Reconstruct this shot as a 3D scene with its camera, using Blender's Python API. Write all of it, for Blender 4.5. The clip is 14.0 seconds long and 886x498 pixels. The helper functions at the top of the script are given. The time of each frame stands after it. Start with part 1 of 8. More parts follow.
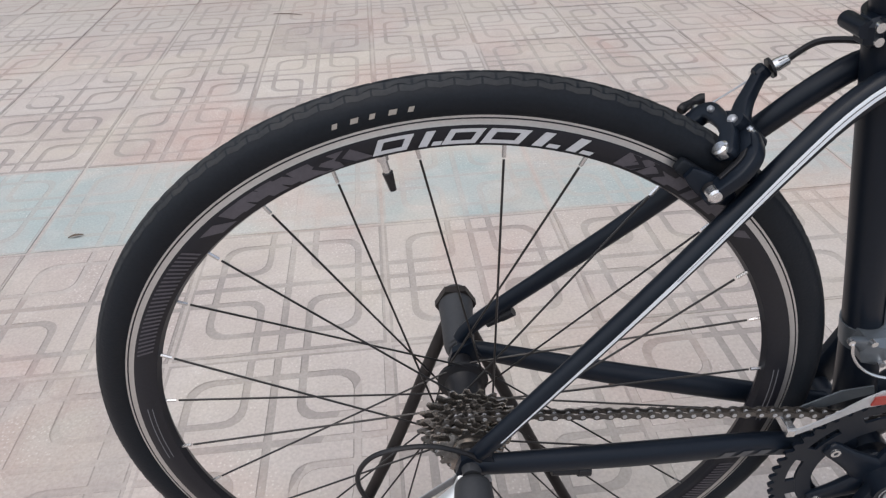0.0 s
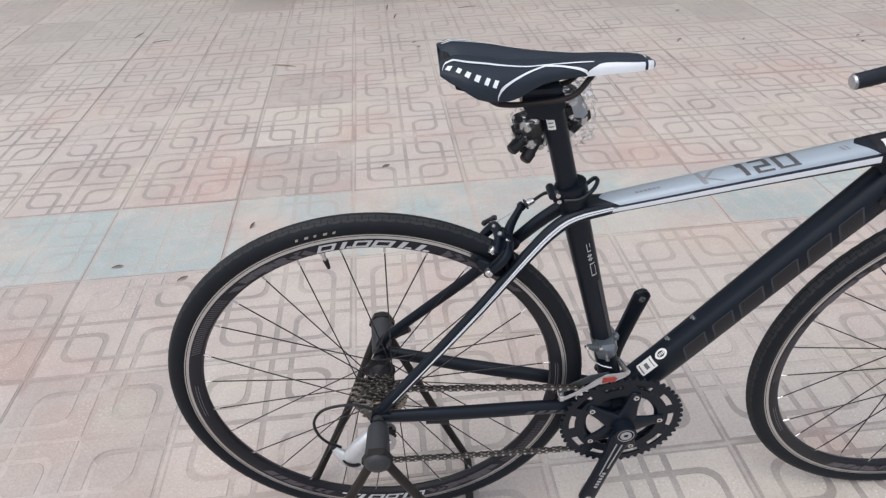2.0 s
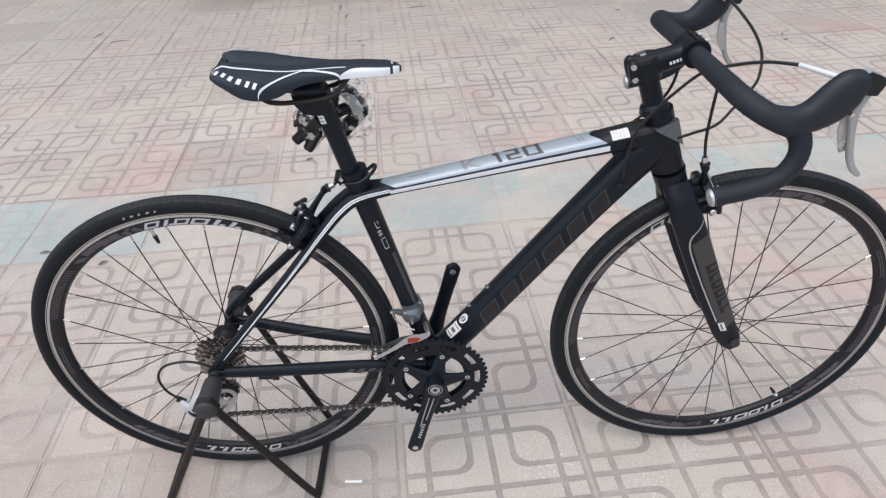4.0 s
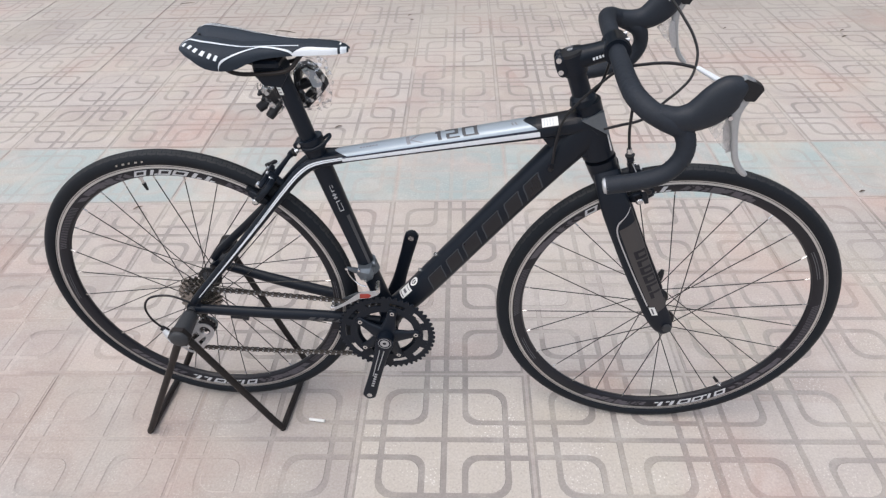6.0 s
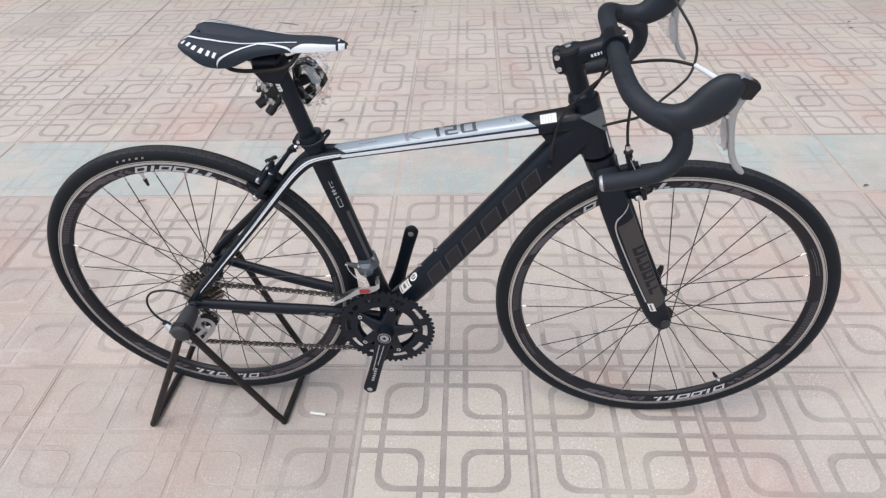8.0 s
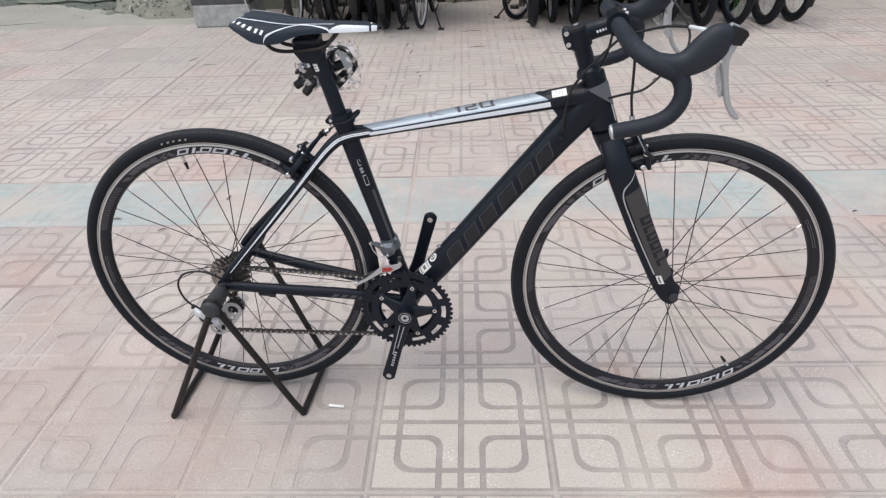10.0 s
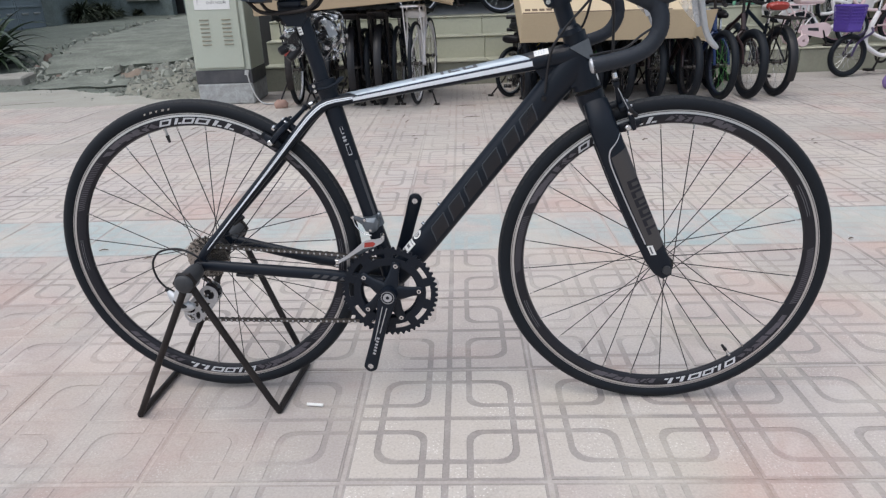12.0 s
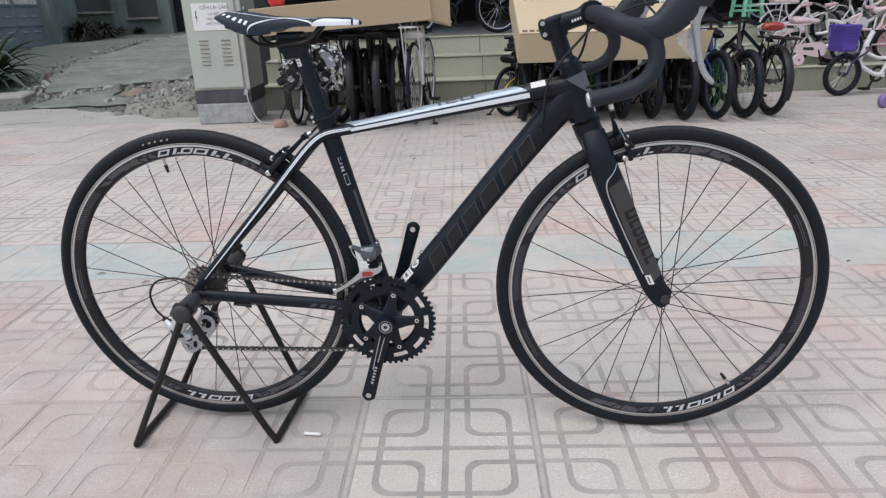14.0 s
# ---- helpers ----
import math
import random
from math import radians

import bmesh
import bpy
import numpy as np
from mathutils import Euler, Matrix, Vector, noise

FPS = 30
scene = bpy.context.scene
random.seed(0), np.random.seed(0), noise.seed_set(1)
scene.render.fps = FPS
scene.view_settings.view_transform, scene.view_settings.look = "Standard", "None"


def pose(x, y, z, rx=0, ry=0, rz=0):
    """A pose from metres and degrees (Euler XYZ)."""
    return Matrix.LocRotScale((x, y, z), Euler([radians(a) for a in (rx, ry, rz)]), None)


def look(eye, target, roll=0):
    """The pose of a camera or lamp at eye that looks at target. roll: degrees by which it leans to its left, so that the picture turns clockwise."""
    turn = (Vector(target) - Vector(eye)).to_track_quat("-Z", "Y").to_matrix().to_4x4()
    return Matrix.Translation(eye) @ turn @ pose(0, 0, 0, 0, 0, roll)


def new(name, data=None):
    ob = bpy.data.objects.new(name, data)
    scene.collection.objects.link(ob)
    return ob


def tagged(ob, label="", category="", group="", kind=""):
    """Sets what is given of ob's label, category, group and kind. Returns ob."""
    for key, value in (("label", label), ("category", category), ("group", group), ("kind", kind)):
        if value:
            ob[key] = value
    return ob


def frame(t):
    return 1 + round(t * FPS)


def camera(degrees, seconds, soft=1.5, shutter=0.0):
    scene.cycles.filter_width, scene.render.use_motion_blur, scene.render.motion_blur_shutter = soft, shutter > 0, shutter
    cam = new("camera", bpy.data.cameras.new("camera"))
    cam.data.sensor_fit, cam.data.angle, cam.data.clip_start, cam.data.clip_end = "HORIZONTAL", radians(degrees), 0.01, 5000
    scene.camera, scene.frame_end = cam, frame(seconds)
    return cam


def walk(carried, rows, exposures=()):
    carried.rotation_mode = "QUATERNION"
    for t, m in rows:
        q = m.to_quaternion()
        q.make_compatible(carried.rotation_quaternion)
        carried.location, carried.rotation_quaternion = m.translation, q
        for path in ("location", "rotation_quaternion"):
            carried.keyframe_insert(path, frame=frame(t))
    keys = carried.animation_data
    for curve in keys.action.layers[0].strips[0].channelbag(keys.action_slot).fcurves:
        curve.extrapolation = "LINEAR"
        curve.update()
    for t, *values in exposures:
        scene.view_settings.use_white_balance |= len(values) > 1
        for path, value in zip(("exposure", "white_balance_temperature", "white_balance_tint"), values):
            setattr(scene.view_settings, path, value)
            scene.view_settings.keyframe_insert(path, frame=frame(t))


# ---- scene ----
cam = camera(68.0, 14.0, soft=1.3)
PATH = [
    (0, (-0.370, -0.080, 0.851), (-0.235, 1.492, -0.295), -2.12),
    (0.5, (-0.342, -0.162, 0.956), (-0.210, 1.413, -0.187), -2.12),
    (1, (-0.294, -0.247, 1.038), (-0.158, 1.333, -0.098), -2.10),
    (1.5, (-0.281, -0.343, 1.124), (-0.144, 1.241, -0.005), -2.08),
    (2, (-0.270, -0.427, 1.168), (-0.131, 1.155, 0.038), -2.11),
    (2.5, (-0.266, -0.487, 1.187), (-0.124, 1.098, 0.060), -2.09),
    (3, (-0.223, -0.536, 1.189), (-0.080, 1.045, 0.057), -2.11),
    (3.5, (-0.087, -0.590, 1.202), (0.052, 0.992, 0.070), -2.29),
    (4, (0.031, -0.613, 1.226), (0.169, 0.963, 0.087), -2.25),
    (4.2, (0.074, -0.608, 1.223), (0.210, 0.973, 0.089), -2.28),
    (6.3, (0.253, -0.729, 1.287), (0.174, 0.803, 0.083), -1.86),
    (6.5, (0.251, -0.726, 1.292), (0.172, 0.802, 0.083), -1.93),
    (7, (0.249, -0.722, 1.281), (0.168, 0.812, 0.080), -1.99),
    (7.5, (0.260, -0.727, 1.278), (0.177, 0.809, 0.080), -2.09),
    (8, (0.263, -0.720, 1.284), (0.181, 0.806, 0.073), -2.08),
    (8.2, (0.258, -0.721, 1.271), (0.178, 0.806, 0.062), -2.03),
    (10.3, (0.217, -0.975, 1.109), (0.150, 0.775, 0.252), -1.81),
    (10.5, (0.226, -1.010, 1.079), (0.158, 0.789, 0.329), -1.83),
    (11, (0.239, -1.034, 0.971), (0.172, 0.779, 0.256), -1.80),
    (11.5, (0.250, -1.006, 0.914), (0.184, 0.806, 0.198), -1.85),
    (12, (0.245, -0.998, 0.881), (0.180, 0.813, 0.161), -1.81),
    (12.5, (0.245, -0.987, 0.875), (0.179, 0.837, 0.189), -1.80),
    (13, (0.252, -0.987, 0.879), (0.188, 0.839, 0.198), -1.83),
    (13.5, (0.246, -0.986, 0.894), (0.182, 0.840, 0.215), -1.85),
    (14, (0.247, -0.987, 0.908), (0.187, 0.840, 0.230), -1.83),
]
walk(cam, [(t, look(eye, target, roll)) for t, eye, target, roll in PATH], exposures=[(0, 0.40, 6390, 10), (4.2, 0.50, 6400, 10), (6.5, 0.55, 6440, 10), (8.0, 0.55, 6460, 10), (10.5, 0.53, 6390, 9.7), (12.0, 0.48, 6220, 9.3), (14.0, 0.48, 6220, 9.3)])

# ---- light ----
world = bpy.data.worlds.new("world")
scene.world = world
world.use_nodes = True
wn = world.node_tree.nodes
sky = wn.new("ShaderNodeTexSky")
sky.sky_type = "NISHITA"
sky.sun_disc = False
sky.sun_elevation, sky.sun_rotation = radians(68), radians(229)
sky.air_density, sky.dust_density, sky.ozone_density = 1.0, 4.0, 1.0
soft_sky = wn.new("ShaderNodeHueSaturation")
soft_sky.inputs["Saturation"].default_value = 0.6
world.node_tree.links.new(sky.outputs[0], soft_sky.inputs["Color"])
world.node_tree.links.new(soft_sky.outputs[0], wn["Background"].inputs["Color"])
wn["Background"].inputs["Strength"].default_value = 0.15
sun = new("sun", bpy.data.lights.new("sun", "SUN"))
sun.data.energy, sun.data.angle, sun.data.color = 0.55, radians(120), (1.0, 0.98, 0.95)
sun.matrix_world = look((-3, -2.6, 10), (0, 0, 0))


# ---- materials ----
def surface(name, base, rough=0.5, metal=0.0, fine=180.0, coarse=5.0, var=0.12, bump=0.08, coat=0.0,
            dust=0.0, dust_col=(0.42, 0.38, 0.34), rand=0.0, spec=0.5):
    """A plain surface: base colour with grain, broad stains, some dust and a fine relief."""
    m = bpy.data.materials.new(name)
    m.use_nodes = True
    n, l = m.node_tree.nodes, m.node_tree.links
    b = n["Principled BSDF"]
    co = n.new("ShaderNodeTexCoord")
    f1, f2 = n.new("ShaderNodeTexNoise"), n.new("ShaderNodeTexNoise")
    f1.inputs["Scale"].default_value, f2.inputs["Scale"].default_value = fine, coarse
    f1.inputs["Detail"].default_value, f2.inputs["Detail"].default_value = 3, 5
    for f in (f1, f2):
        l.new(co.outputs["Object"], f.inputs["Vector"])
    add = n.new("ShaderNodeMath")
    add.operation = "ADD"
    l.new(f1.outputs[0], add.inputs[0]), l.new(f2.outputs[0], add.inputs[1])
    ramp = n.new("ShaderNodeMapRange")
    ramp.inputs["From Min"].default_value, ramp.inputs["From Max"].default_value = 0.55, 1.45
    ramp.inputs["To Min"].default_value, ramp.inputs["To Max"].default_value = 1 - var, 1 + var
    l.new(add.outputs[0], ramp.inputs["Value"])
    last = ramp.outputs[0]
    if rand:
        oi, mr, mul = n.new("ShaderNodeObjectInfo"), n.new("ShaderNodeMapRange"), n.new("ShaderNodeMath")
        mr.inputs["To Min"].default_value, mr.inputs["To Max"].default_value = 1 - rand, 1 + rand
        mul.operation = "MULTIPLY"
        l.new(oi.outputs["Random"], mr.inputs["Value"])
        l.new(mr.outputs[0], mul.inputs[0]), l.new(last, mul.inputs[1])
        last = mul.outputs[0]
    mix = n.new("ShaderNodeVectorMath")
    mix.operation = "SCALE"
    mix.inputs[0].default_value = base
    l.new(last, mix.inputs["Scale"])
    colour = mix.outputs[0]
    if dust:
        dn, dr, dm = n.new("ShaderNodeTexNoise"), n.new("ShaderNodeMapRange"), n.new("ShaderNodeMix")
        dn.inputs["Scale"].default_value, dn.inputs["Detail"].default_value = coarse * 2.3, 7
        l.new(co.outputs["Object"], dn.inputs["Vector"])
        dr.inputs["From Min"].default_value, dr.inputs["From Max"].default_value = 0.42, 0.75
        dr.inputs["To Max"].default_value = dust
        l.new(dn.outputs[0], dr.inputs["Value"])
        dm.data_type = "RGBA"
        l.new(dr.outputs[0], dm.inputs["Factor"])
        l.new(colour, dm.inputs[6])
        dm.inputs[7].default_value = (*dust_col, 1)
        colour = dm.outputs[2]
    l.new(colour, b.inputs["Base Color"])
    rr = n.new("ShaderNodeMapRange")
    rr.inputs["To Min"].default_value, rr.inputs["To Max"].default_value = max(rough - 0.1, 0.02), min(rough + 0.1, 1)
    l.new(f2.outputs[0], rr.inputs["Value"])
    l.new(rr.outputs[0], b.inputs["Roughness"])
    b.inputs["Metallic"].default_value = metal
    b.inputs["Coat Weight"].default_value = coat
    b.inputs["Specular IOR Level"].default_value = spec
    if bump:
        bp = n.new("ShaderNodeBump")
        bp.inputs["Strength"].default_value, bp.inputs["Distance"].default_value = bump, 0.002
        l.new(add.outputs[0], bp.inputs["Height"])
        l.new(bp.outputs[0], b.inputs["Normal"])
    return m


def paving(name, tints, speck=0.0, dusty=0.35, swept=0.92, gaps=0.0, level=1.0):
    """Cast paving: a tint for each 40 cm tile, worn patches, mineral specks and dust over all."""
    m = bpy.data.materials.new(name)
    m.use_nodes = True
    n, l = m.node_tree.nodes, m.node_tree.links
    b = n["Principled BSDF"]
    geo = n.new("ShaderNodeNewGeometry")
    sc, fl, wh, ramp = n.new("ShaderNodeVectorMath"), n.new("ShaderNodeVectorMath"), n.new("ShaderNodeTexWhiteNoise"), n.new("ShaderNodeValToRGB")
    sc.operation, fl.operation = "MULTIPLY", "FLOOR"
    sc.inputs[1].default_value = (2.5, 2.5, 0)
    l.new(geo.outputs["Position"], sc.inputs[0]), l.new(sc.outputs[0], fl.inputs[0]), l.new(fl.outputs[0], wh.inputs["Vector"])
    l.new(wh.outputs["Value"], ramp.inputs[0])
    while len(ramp.color_ramp.elements) < len(tints):
        ramp.color_ramp.elements.new(0.5)
    for i, (e, c) in enumerate(zip(ramp.color_ramp.elements, tints)):
        e.position, e.color = i / max(len(tints) - 1, 1), (*c, 1)
    col = ramp.outputs[0]

    def noise_mask(scale, lo, hi, detail=6, distort=0.0):
        t, r = n.new("ShaderNodeTexNoise"), n.new("ShaderNodeMapRange")
        t.inputs["Scale"].default_value, t.inputs["Detail"].default_value, t.inputs["Distortion"].default_value = scale, detail, distort
        l.new(geo.outputs["Position"], t.inputs["Vector"])
        r.inputs["From Min"].default_value, r.inputs["From Max"].default_value = lo, hi
        l.new(t.outputs[0], r.inputs["Value"])
        return t.outputs[0], r.outputs[0]

    def lay(mask, colour, amount, under):
        mul, mx = n.new("ShaderNodeMath"), n.new("ShaderNodeMix")
        mul.operation = "MULTIPLY"
        mul.inputs[1].default_value = amount
        l.new(mask, mul.inputs[0])
        mx.data_type = "RGBA"
        l.new(mul.outputs[0], mx.inputs["Factor"]), l.new(under, mx.inputs[6])
        mx.inputs[7].default_value = (*colour, 1)
        return mx.outputs[2]

    fine, _ = noise_mask(190, 0.3, 0.7, 4)
    _, worn = noise_mask(3.1, 0.46, 0.66, 7, 0.6)
    _, rosy = noise_mask(1.9, 0.50, 0.68, 6, 0.5)
    _, tan = noise_mask(2.6, 0.44, 0.62, 6, 0.8)
    _, blotch = noise_mask(14, 0.52, 0.72, 6, 0.3)
    _, dust = noise_mask(0.8, 0.3, 0.68, 8, 0.2)
    _, grey = noise_mask(5.5, 0.55, 0.75, 8, 0.4)
    col = lay(tan, (0.505, 0.458, 0.392), 0.66, col)
    col = lay(rosy, (0.485, 0.330, 0.283), 0.62, col)
    col = lay(blotch, (0.60, 0.565, 0.53), 0.30, col)
    col = lay(worn, (0.53, 0.49, 0.455), 0.35, col)
    col = lay(grey, (0.30, 0.27, 0.25), 0.3, col)
    col = lay(dust, (0.462, 0.420, 0.392), dusty, col)
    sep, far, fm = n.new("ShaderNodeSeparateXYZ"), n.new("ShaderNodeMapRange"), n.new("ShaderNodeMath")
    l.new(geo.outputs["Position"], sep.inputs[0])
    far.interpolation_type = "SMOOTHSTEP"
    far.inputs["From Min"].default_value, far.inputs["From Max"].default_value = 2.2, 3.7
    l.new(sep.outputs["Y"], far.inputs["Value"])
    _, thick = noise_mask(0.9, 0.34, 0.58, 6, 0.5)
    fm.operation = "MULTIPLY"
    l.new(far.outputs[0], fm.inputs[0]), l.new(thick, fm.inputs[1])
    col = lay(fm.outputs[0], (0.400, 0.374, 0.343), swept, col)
    if gaps:
        _, open_joint = noise_mask(1.9, 0.545, 0.59, 3)
        col = lay(open_joint, (0.15, 0.105, 0.085), gaps, col)
    if speck:
        vo, vr = n.new("ShaderNodeTexVoronoi"), n.new("ShaderNodeMapRange")
        vo.inputs["Scale"].default_value = 150
        l.new(geo.outputs["Position"], vo.inputs["Vector"])
        vr.inputs["From Min"].default_value, vr.inputs["From Max"].default_value = 0.32, 0.12
        l.new(vo.outputs["Distance"], vr.inputs["Value"])
        _, where = noise_mask(6.5, 0.46, 0.62, 5)
        both = n.new("ShaderNodeMath")
        both.operation = "MULTIPLY"
        l.new(vr.outputs[0], both.inputs[0]), l.new(where, both.inputs[1])
        col = lay(both.outputs[0], (0.78, 0.76, 0.72), speck, col)
        v2, r2 = n.new("ShaderNodeTexVoronoi"), n.new("ShaderNodeMapRange")
        v2.inputs["Scale"].default_value = 90
        l.new(geo.outputs["Position"], v2.inputs["Vector"])
        r2.inputs["From Min"].default_value, r2.inputs["From Max"].default_value = 0.26, 0.10
        l.new(v2.outputs["Distance"], r2.inputs["Value"])
        col = lay(r2.outputs[0], (0.30, 0.25, 0.22), speck * 0.35, col)
    hue = n.new("ShaderNodeHueSaturation")
    vr2 = n.new("ShaderNodeMapRange")
    vr2.inputs["To Min"].default_value, vr2.inputs["To Max"].default_value = 0.78 * level, 1.20 * level
    l.new(fine, vr2.inputs["Value"]), l.new(vr2.outputs[0], hue.inputs["Value"]), l.new(col, hue.inputs["Color"])
    l.new(hue.outputs[0], b.inputs["Base Color"])
    b.inputs["Roughness"].default_value = 0.82
    b.inputs["Specular IOR Level"].default_value = 0.3
    bp = n.new("ShaderNodeBump")
    bp.inputs["Strength"].default_value, bp.inputs["Distance"].default_value = 0.25, 0.002
    l.new(fine, bp.inputs["Height"]), l.new(bp.outputs[0], b.inputs["Normal"])
    return m


PINKS = [(0.437, 0.381, 0.350), (0.455, 0.410, 0.380), (0.410, 0.343, 0.312), (0.474, 0.431, 0.399), (0.430, 0.358, 0.325)]
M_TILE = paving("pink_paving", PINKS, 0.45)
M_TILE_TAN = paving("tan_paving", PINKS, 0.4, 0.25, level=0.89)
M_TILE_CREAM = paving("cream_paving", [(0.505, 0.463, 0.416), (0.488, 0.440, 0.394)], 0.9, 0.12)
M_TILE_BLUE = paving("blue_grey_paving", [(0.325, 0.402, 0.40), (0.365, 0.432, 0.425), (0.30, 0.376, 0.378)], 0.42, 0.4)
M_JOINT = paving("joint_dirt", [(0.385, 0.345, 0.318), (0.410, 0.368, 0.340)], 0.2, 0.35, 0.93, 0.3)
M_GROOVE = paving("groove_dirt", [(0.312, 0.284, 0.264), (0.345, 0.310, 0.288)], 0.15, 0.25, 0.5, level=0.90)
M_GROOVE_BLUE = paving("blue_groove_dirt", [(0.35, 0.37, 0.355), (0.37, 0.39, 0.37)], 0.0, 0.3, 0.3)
M_DIRT = surface("packed_dirt", (0.118, 0.136, 0.112), 0.95, fine=30, coarse=3.2, var=0.5, bump=0.9, dust=0.8, dust_col=(0.088, 0.10, 0.080))
M_CONCRETE = surface("weathered_concrete", (0.188, 0.205, 0.172), 0.9, fine=32, coarse=1.7, var=0.5, bump=0.8, dust=0.85, dust_col=(0.095, 0.105, 0.086))
M_BLACK = surface("matt_black_paint", (0.0046, 0.0080, 0.0145), 0.38, fine=400, coarse=8, var=0.2, bump=0.02, spec=0.27)
M_GREY = surface("graphite_paint", (0.060, 0.062, 0.068), 0.42, fine=300, coarse=9, var=0.1, bump=0.02)
M_PANEL = surface("brown_grey_paint", (0.045, 0.041, 0.041), 0.45, fine=300, coarse=9, var=0.1, bump=0.02)
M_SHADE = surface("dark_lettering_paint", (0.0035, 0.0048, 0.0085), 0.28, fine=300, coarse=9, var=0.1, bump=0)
M_OUTLINE = surface("grey_outline_paint", (0.030, 0.036, 0.046), 0.4, fine=300, coarse=9, var=0.1, bump=0)
M_FAINT = surface("faint_grey_print", (0.23, 0.235, 0.25), 0.4, fine=300, coarse=9, var=0.15, bump=0)
M_SILVERP = surface("silver_blue_paint", (0.33, 0.385, 0.435), 0.35, 0.25, fine=500, coarse=6, var=0.06, bump=0.01, coat=0.2)
M_WHITE = surface("white_paint", (0.70, 0.735, 0.77), 0.4, fine=300, coarse=10, var=0.04, bump=0.01)
M_NAVY = surface("dark_navy_paint", (0.015, 0.02, 0.04), 0.4, var=0.1, bump=0)
M_RUBBER = surface("tyre_rubber", (0.0078, 0.0102, 0.0142), 0.55, fine=350, coarse=14, var=0.25, bump=0.12, dust=0.06, dust_col=(0.03, 0.031, 0.034), spec=0.20)
M_TREAD = surface("tread_rubber", (0.0245, 0.0270, 0.0300), 0.75, fine=350, coarse=14, var=0.3, bump=0.2, dust=0.4, dust_col=(0.058, 0.055, 0.052), spec=0.25)
M_RIM = surface("black_rim", (0.010, 0.0105, 0.015), 0.4, spec=0.35, fine=300, coarse=9, var=0.3, bump=0.02)
M_FLASH = surface("purple_grey_rim_print", (0.072, 0.066, 0.078), 0.45, fine=300, coarse=30, var=0.25, bump=0.01)
M_DIMPRINT = surface("pale_grey_rim_print", (0.15, 0.15, 0.165), 0.45, fine=300, coarse=20, var=0.15, bump=0.01)
M_RIMPRINT = surface("grey_white_rim_print", (0.50, 0.51, 0.53), 0.45, fine=300, coarse=20, var=0.10, bump=0.01)
M_BRAKE = surface("machined_aluminium", (0.55, 0.54, 0.53), 0.38, 0.85, fine=500, coarse=20, var=0.1, bump=0.05)
M_STEEL = surface("bright_steel", (0.66, 0.66, 0.66), 0.25, 0.95, fine=300, coarse=20, var=0.1, bump=0.02)
M_DULL = surface("dull_alloy", (0.50, 0.51, 0.53), 0.42, 0.7, fine=300, coarse=16, var=0.15, bump=0.03)
M_BRONZE = surface("oiled_cog_steel", (0.33, 0.305, 0.28), 0.22, 0.9, fine=240, coarse=30, var=0.35, bump=0.1)
M_CHAIN = surface("oily_chain_steel", (0.10, 0.092, 0.085), 0.36, 0.75, fine=240, coarse=30, var=0.35, bump=0.05)
M_SPOKE = surface("black_spoke_steel", (0.02, 0.019, 0.019), 0.35, 0.4, var=0.1, bump=0)
M_TAPE = surface("black_bar_tape", (0.0118, 0.0165, 0.0250), 0.65, spec=0.4, fine=160, coarse=20, var=0.2, bump=0.25)
M_HOOD = surface("hood_rubber", (0.0113, 0.0158, 0.0240), 0.55, spec=0.4, fine=300, coarse=12, var=0.2, bump=0.1)
M_PLASTIC = surface("black_plastic", (0.011, 0.011, 0.013), 0.45, spec=0.35, fine=200, coarse=10, var=0.2, bump=0.04)
M_LEATHER = surface("black_saddle_cover", (0.0140, 0.0215, 0.0330), 0.55, spec=0.35, fine=420, coarse=12, var=0.2, bump=0.2)
M_GOLD = surface("pale_grey_print", (0.33, 0.30, 0.265), 0.6, var=0.08, bump=0)
M_RED = surface("red_plastic", (0.30, 0.035, 0.025), 0.4, var=0.1, bump=0.02)
M_SLATE = surface("blue_grey_alloy", (0.135, 0.155, 0.175), 0.38, 0.6, var=0.12, bump=0.03)
M_PAPER = surface("paper_sticker", (0.72, 0.72, 0.70), 0.6, fine=90, coarse=30, var=0.06, bump=0.02)
M_INK = surface("grey_ink", (0.12, 0.12, 0.13), 0.6, var=0.1, bump=0)
M_STAND = surface("black_powder_coat", (0.011, 0.009, 0.009), 0.5, spec=0.3, fine=260, coarse=10, var=0.25, bump=0.08, dust=0.15, dust_col=(0.10, 0.08, 0.07))
M_KNOB = surface("grey_black_rubber", (0.028, 0.030, 0.034), 0.6, fine=260, coarse=14, var=0.2, bump=0.1)
M_SILVER = surface("satin_silver_alloy", (0.58, 0.60, 0.62), 0.32, 0.45, fine=200, coarse=12, var=0.1, bump=0.02)
M_LENS = surface("pale_clear_plastic", (0.40, 0.43, 0.46), 0.2, fine=60, coarse=20, var=0.25, bump=0.1)
M_LEVER = surface("silver_lever", (0.40, 0.41, 0.42), 0.40, 0.45, fine=200, coarse=12, var=0.08, bump=0.02)


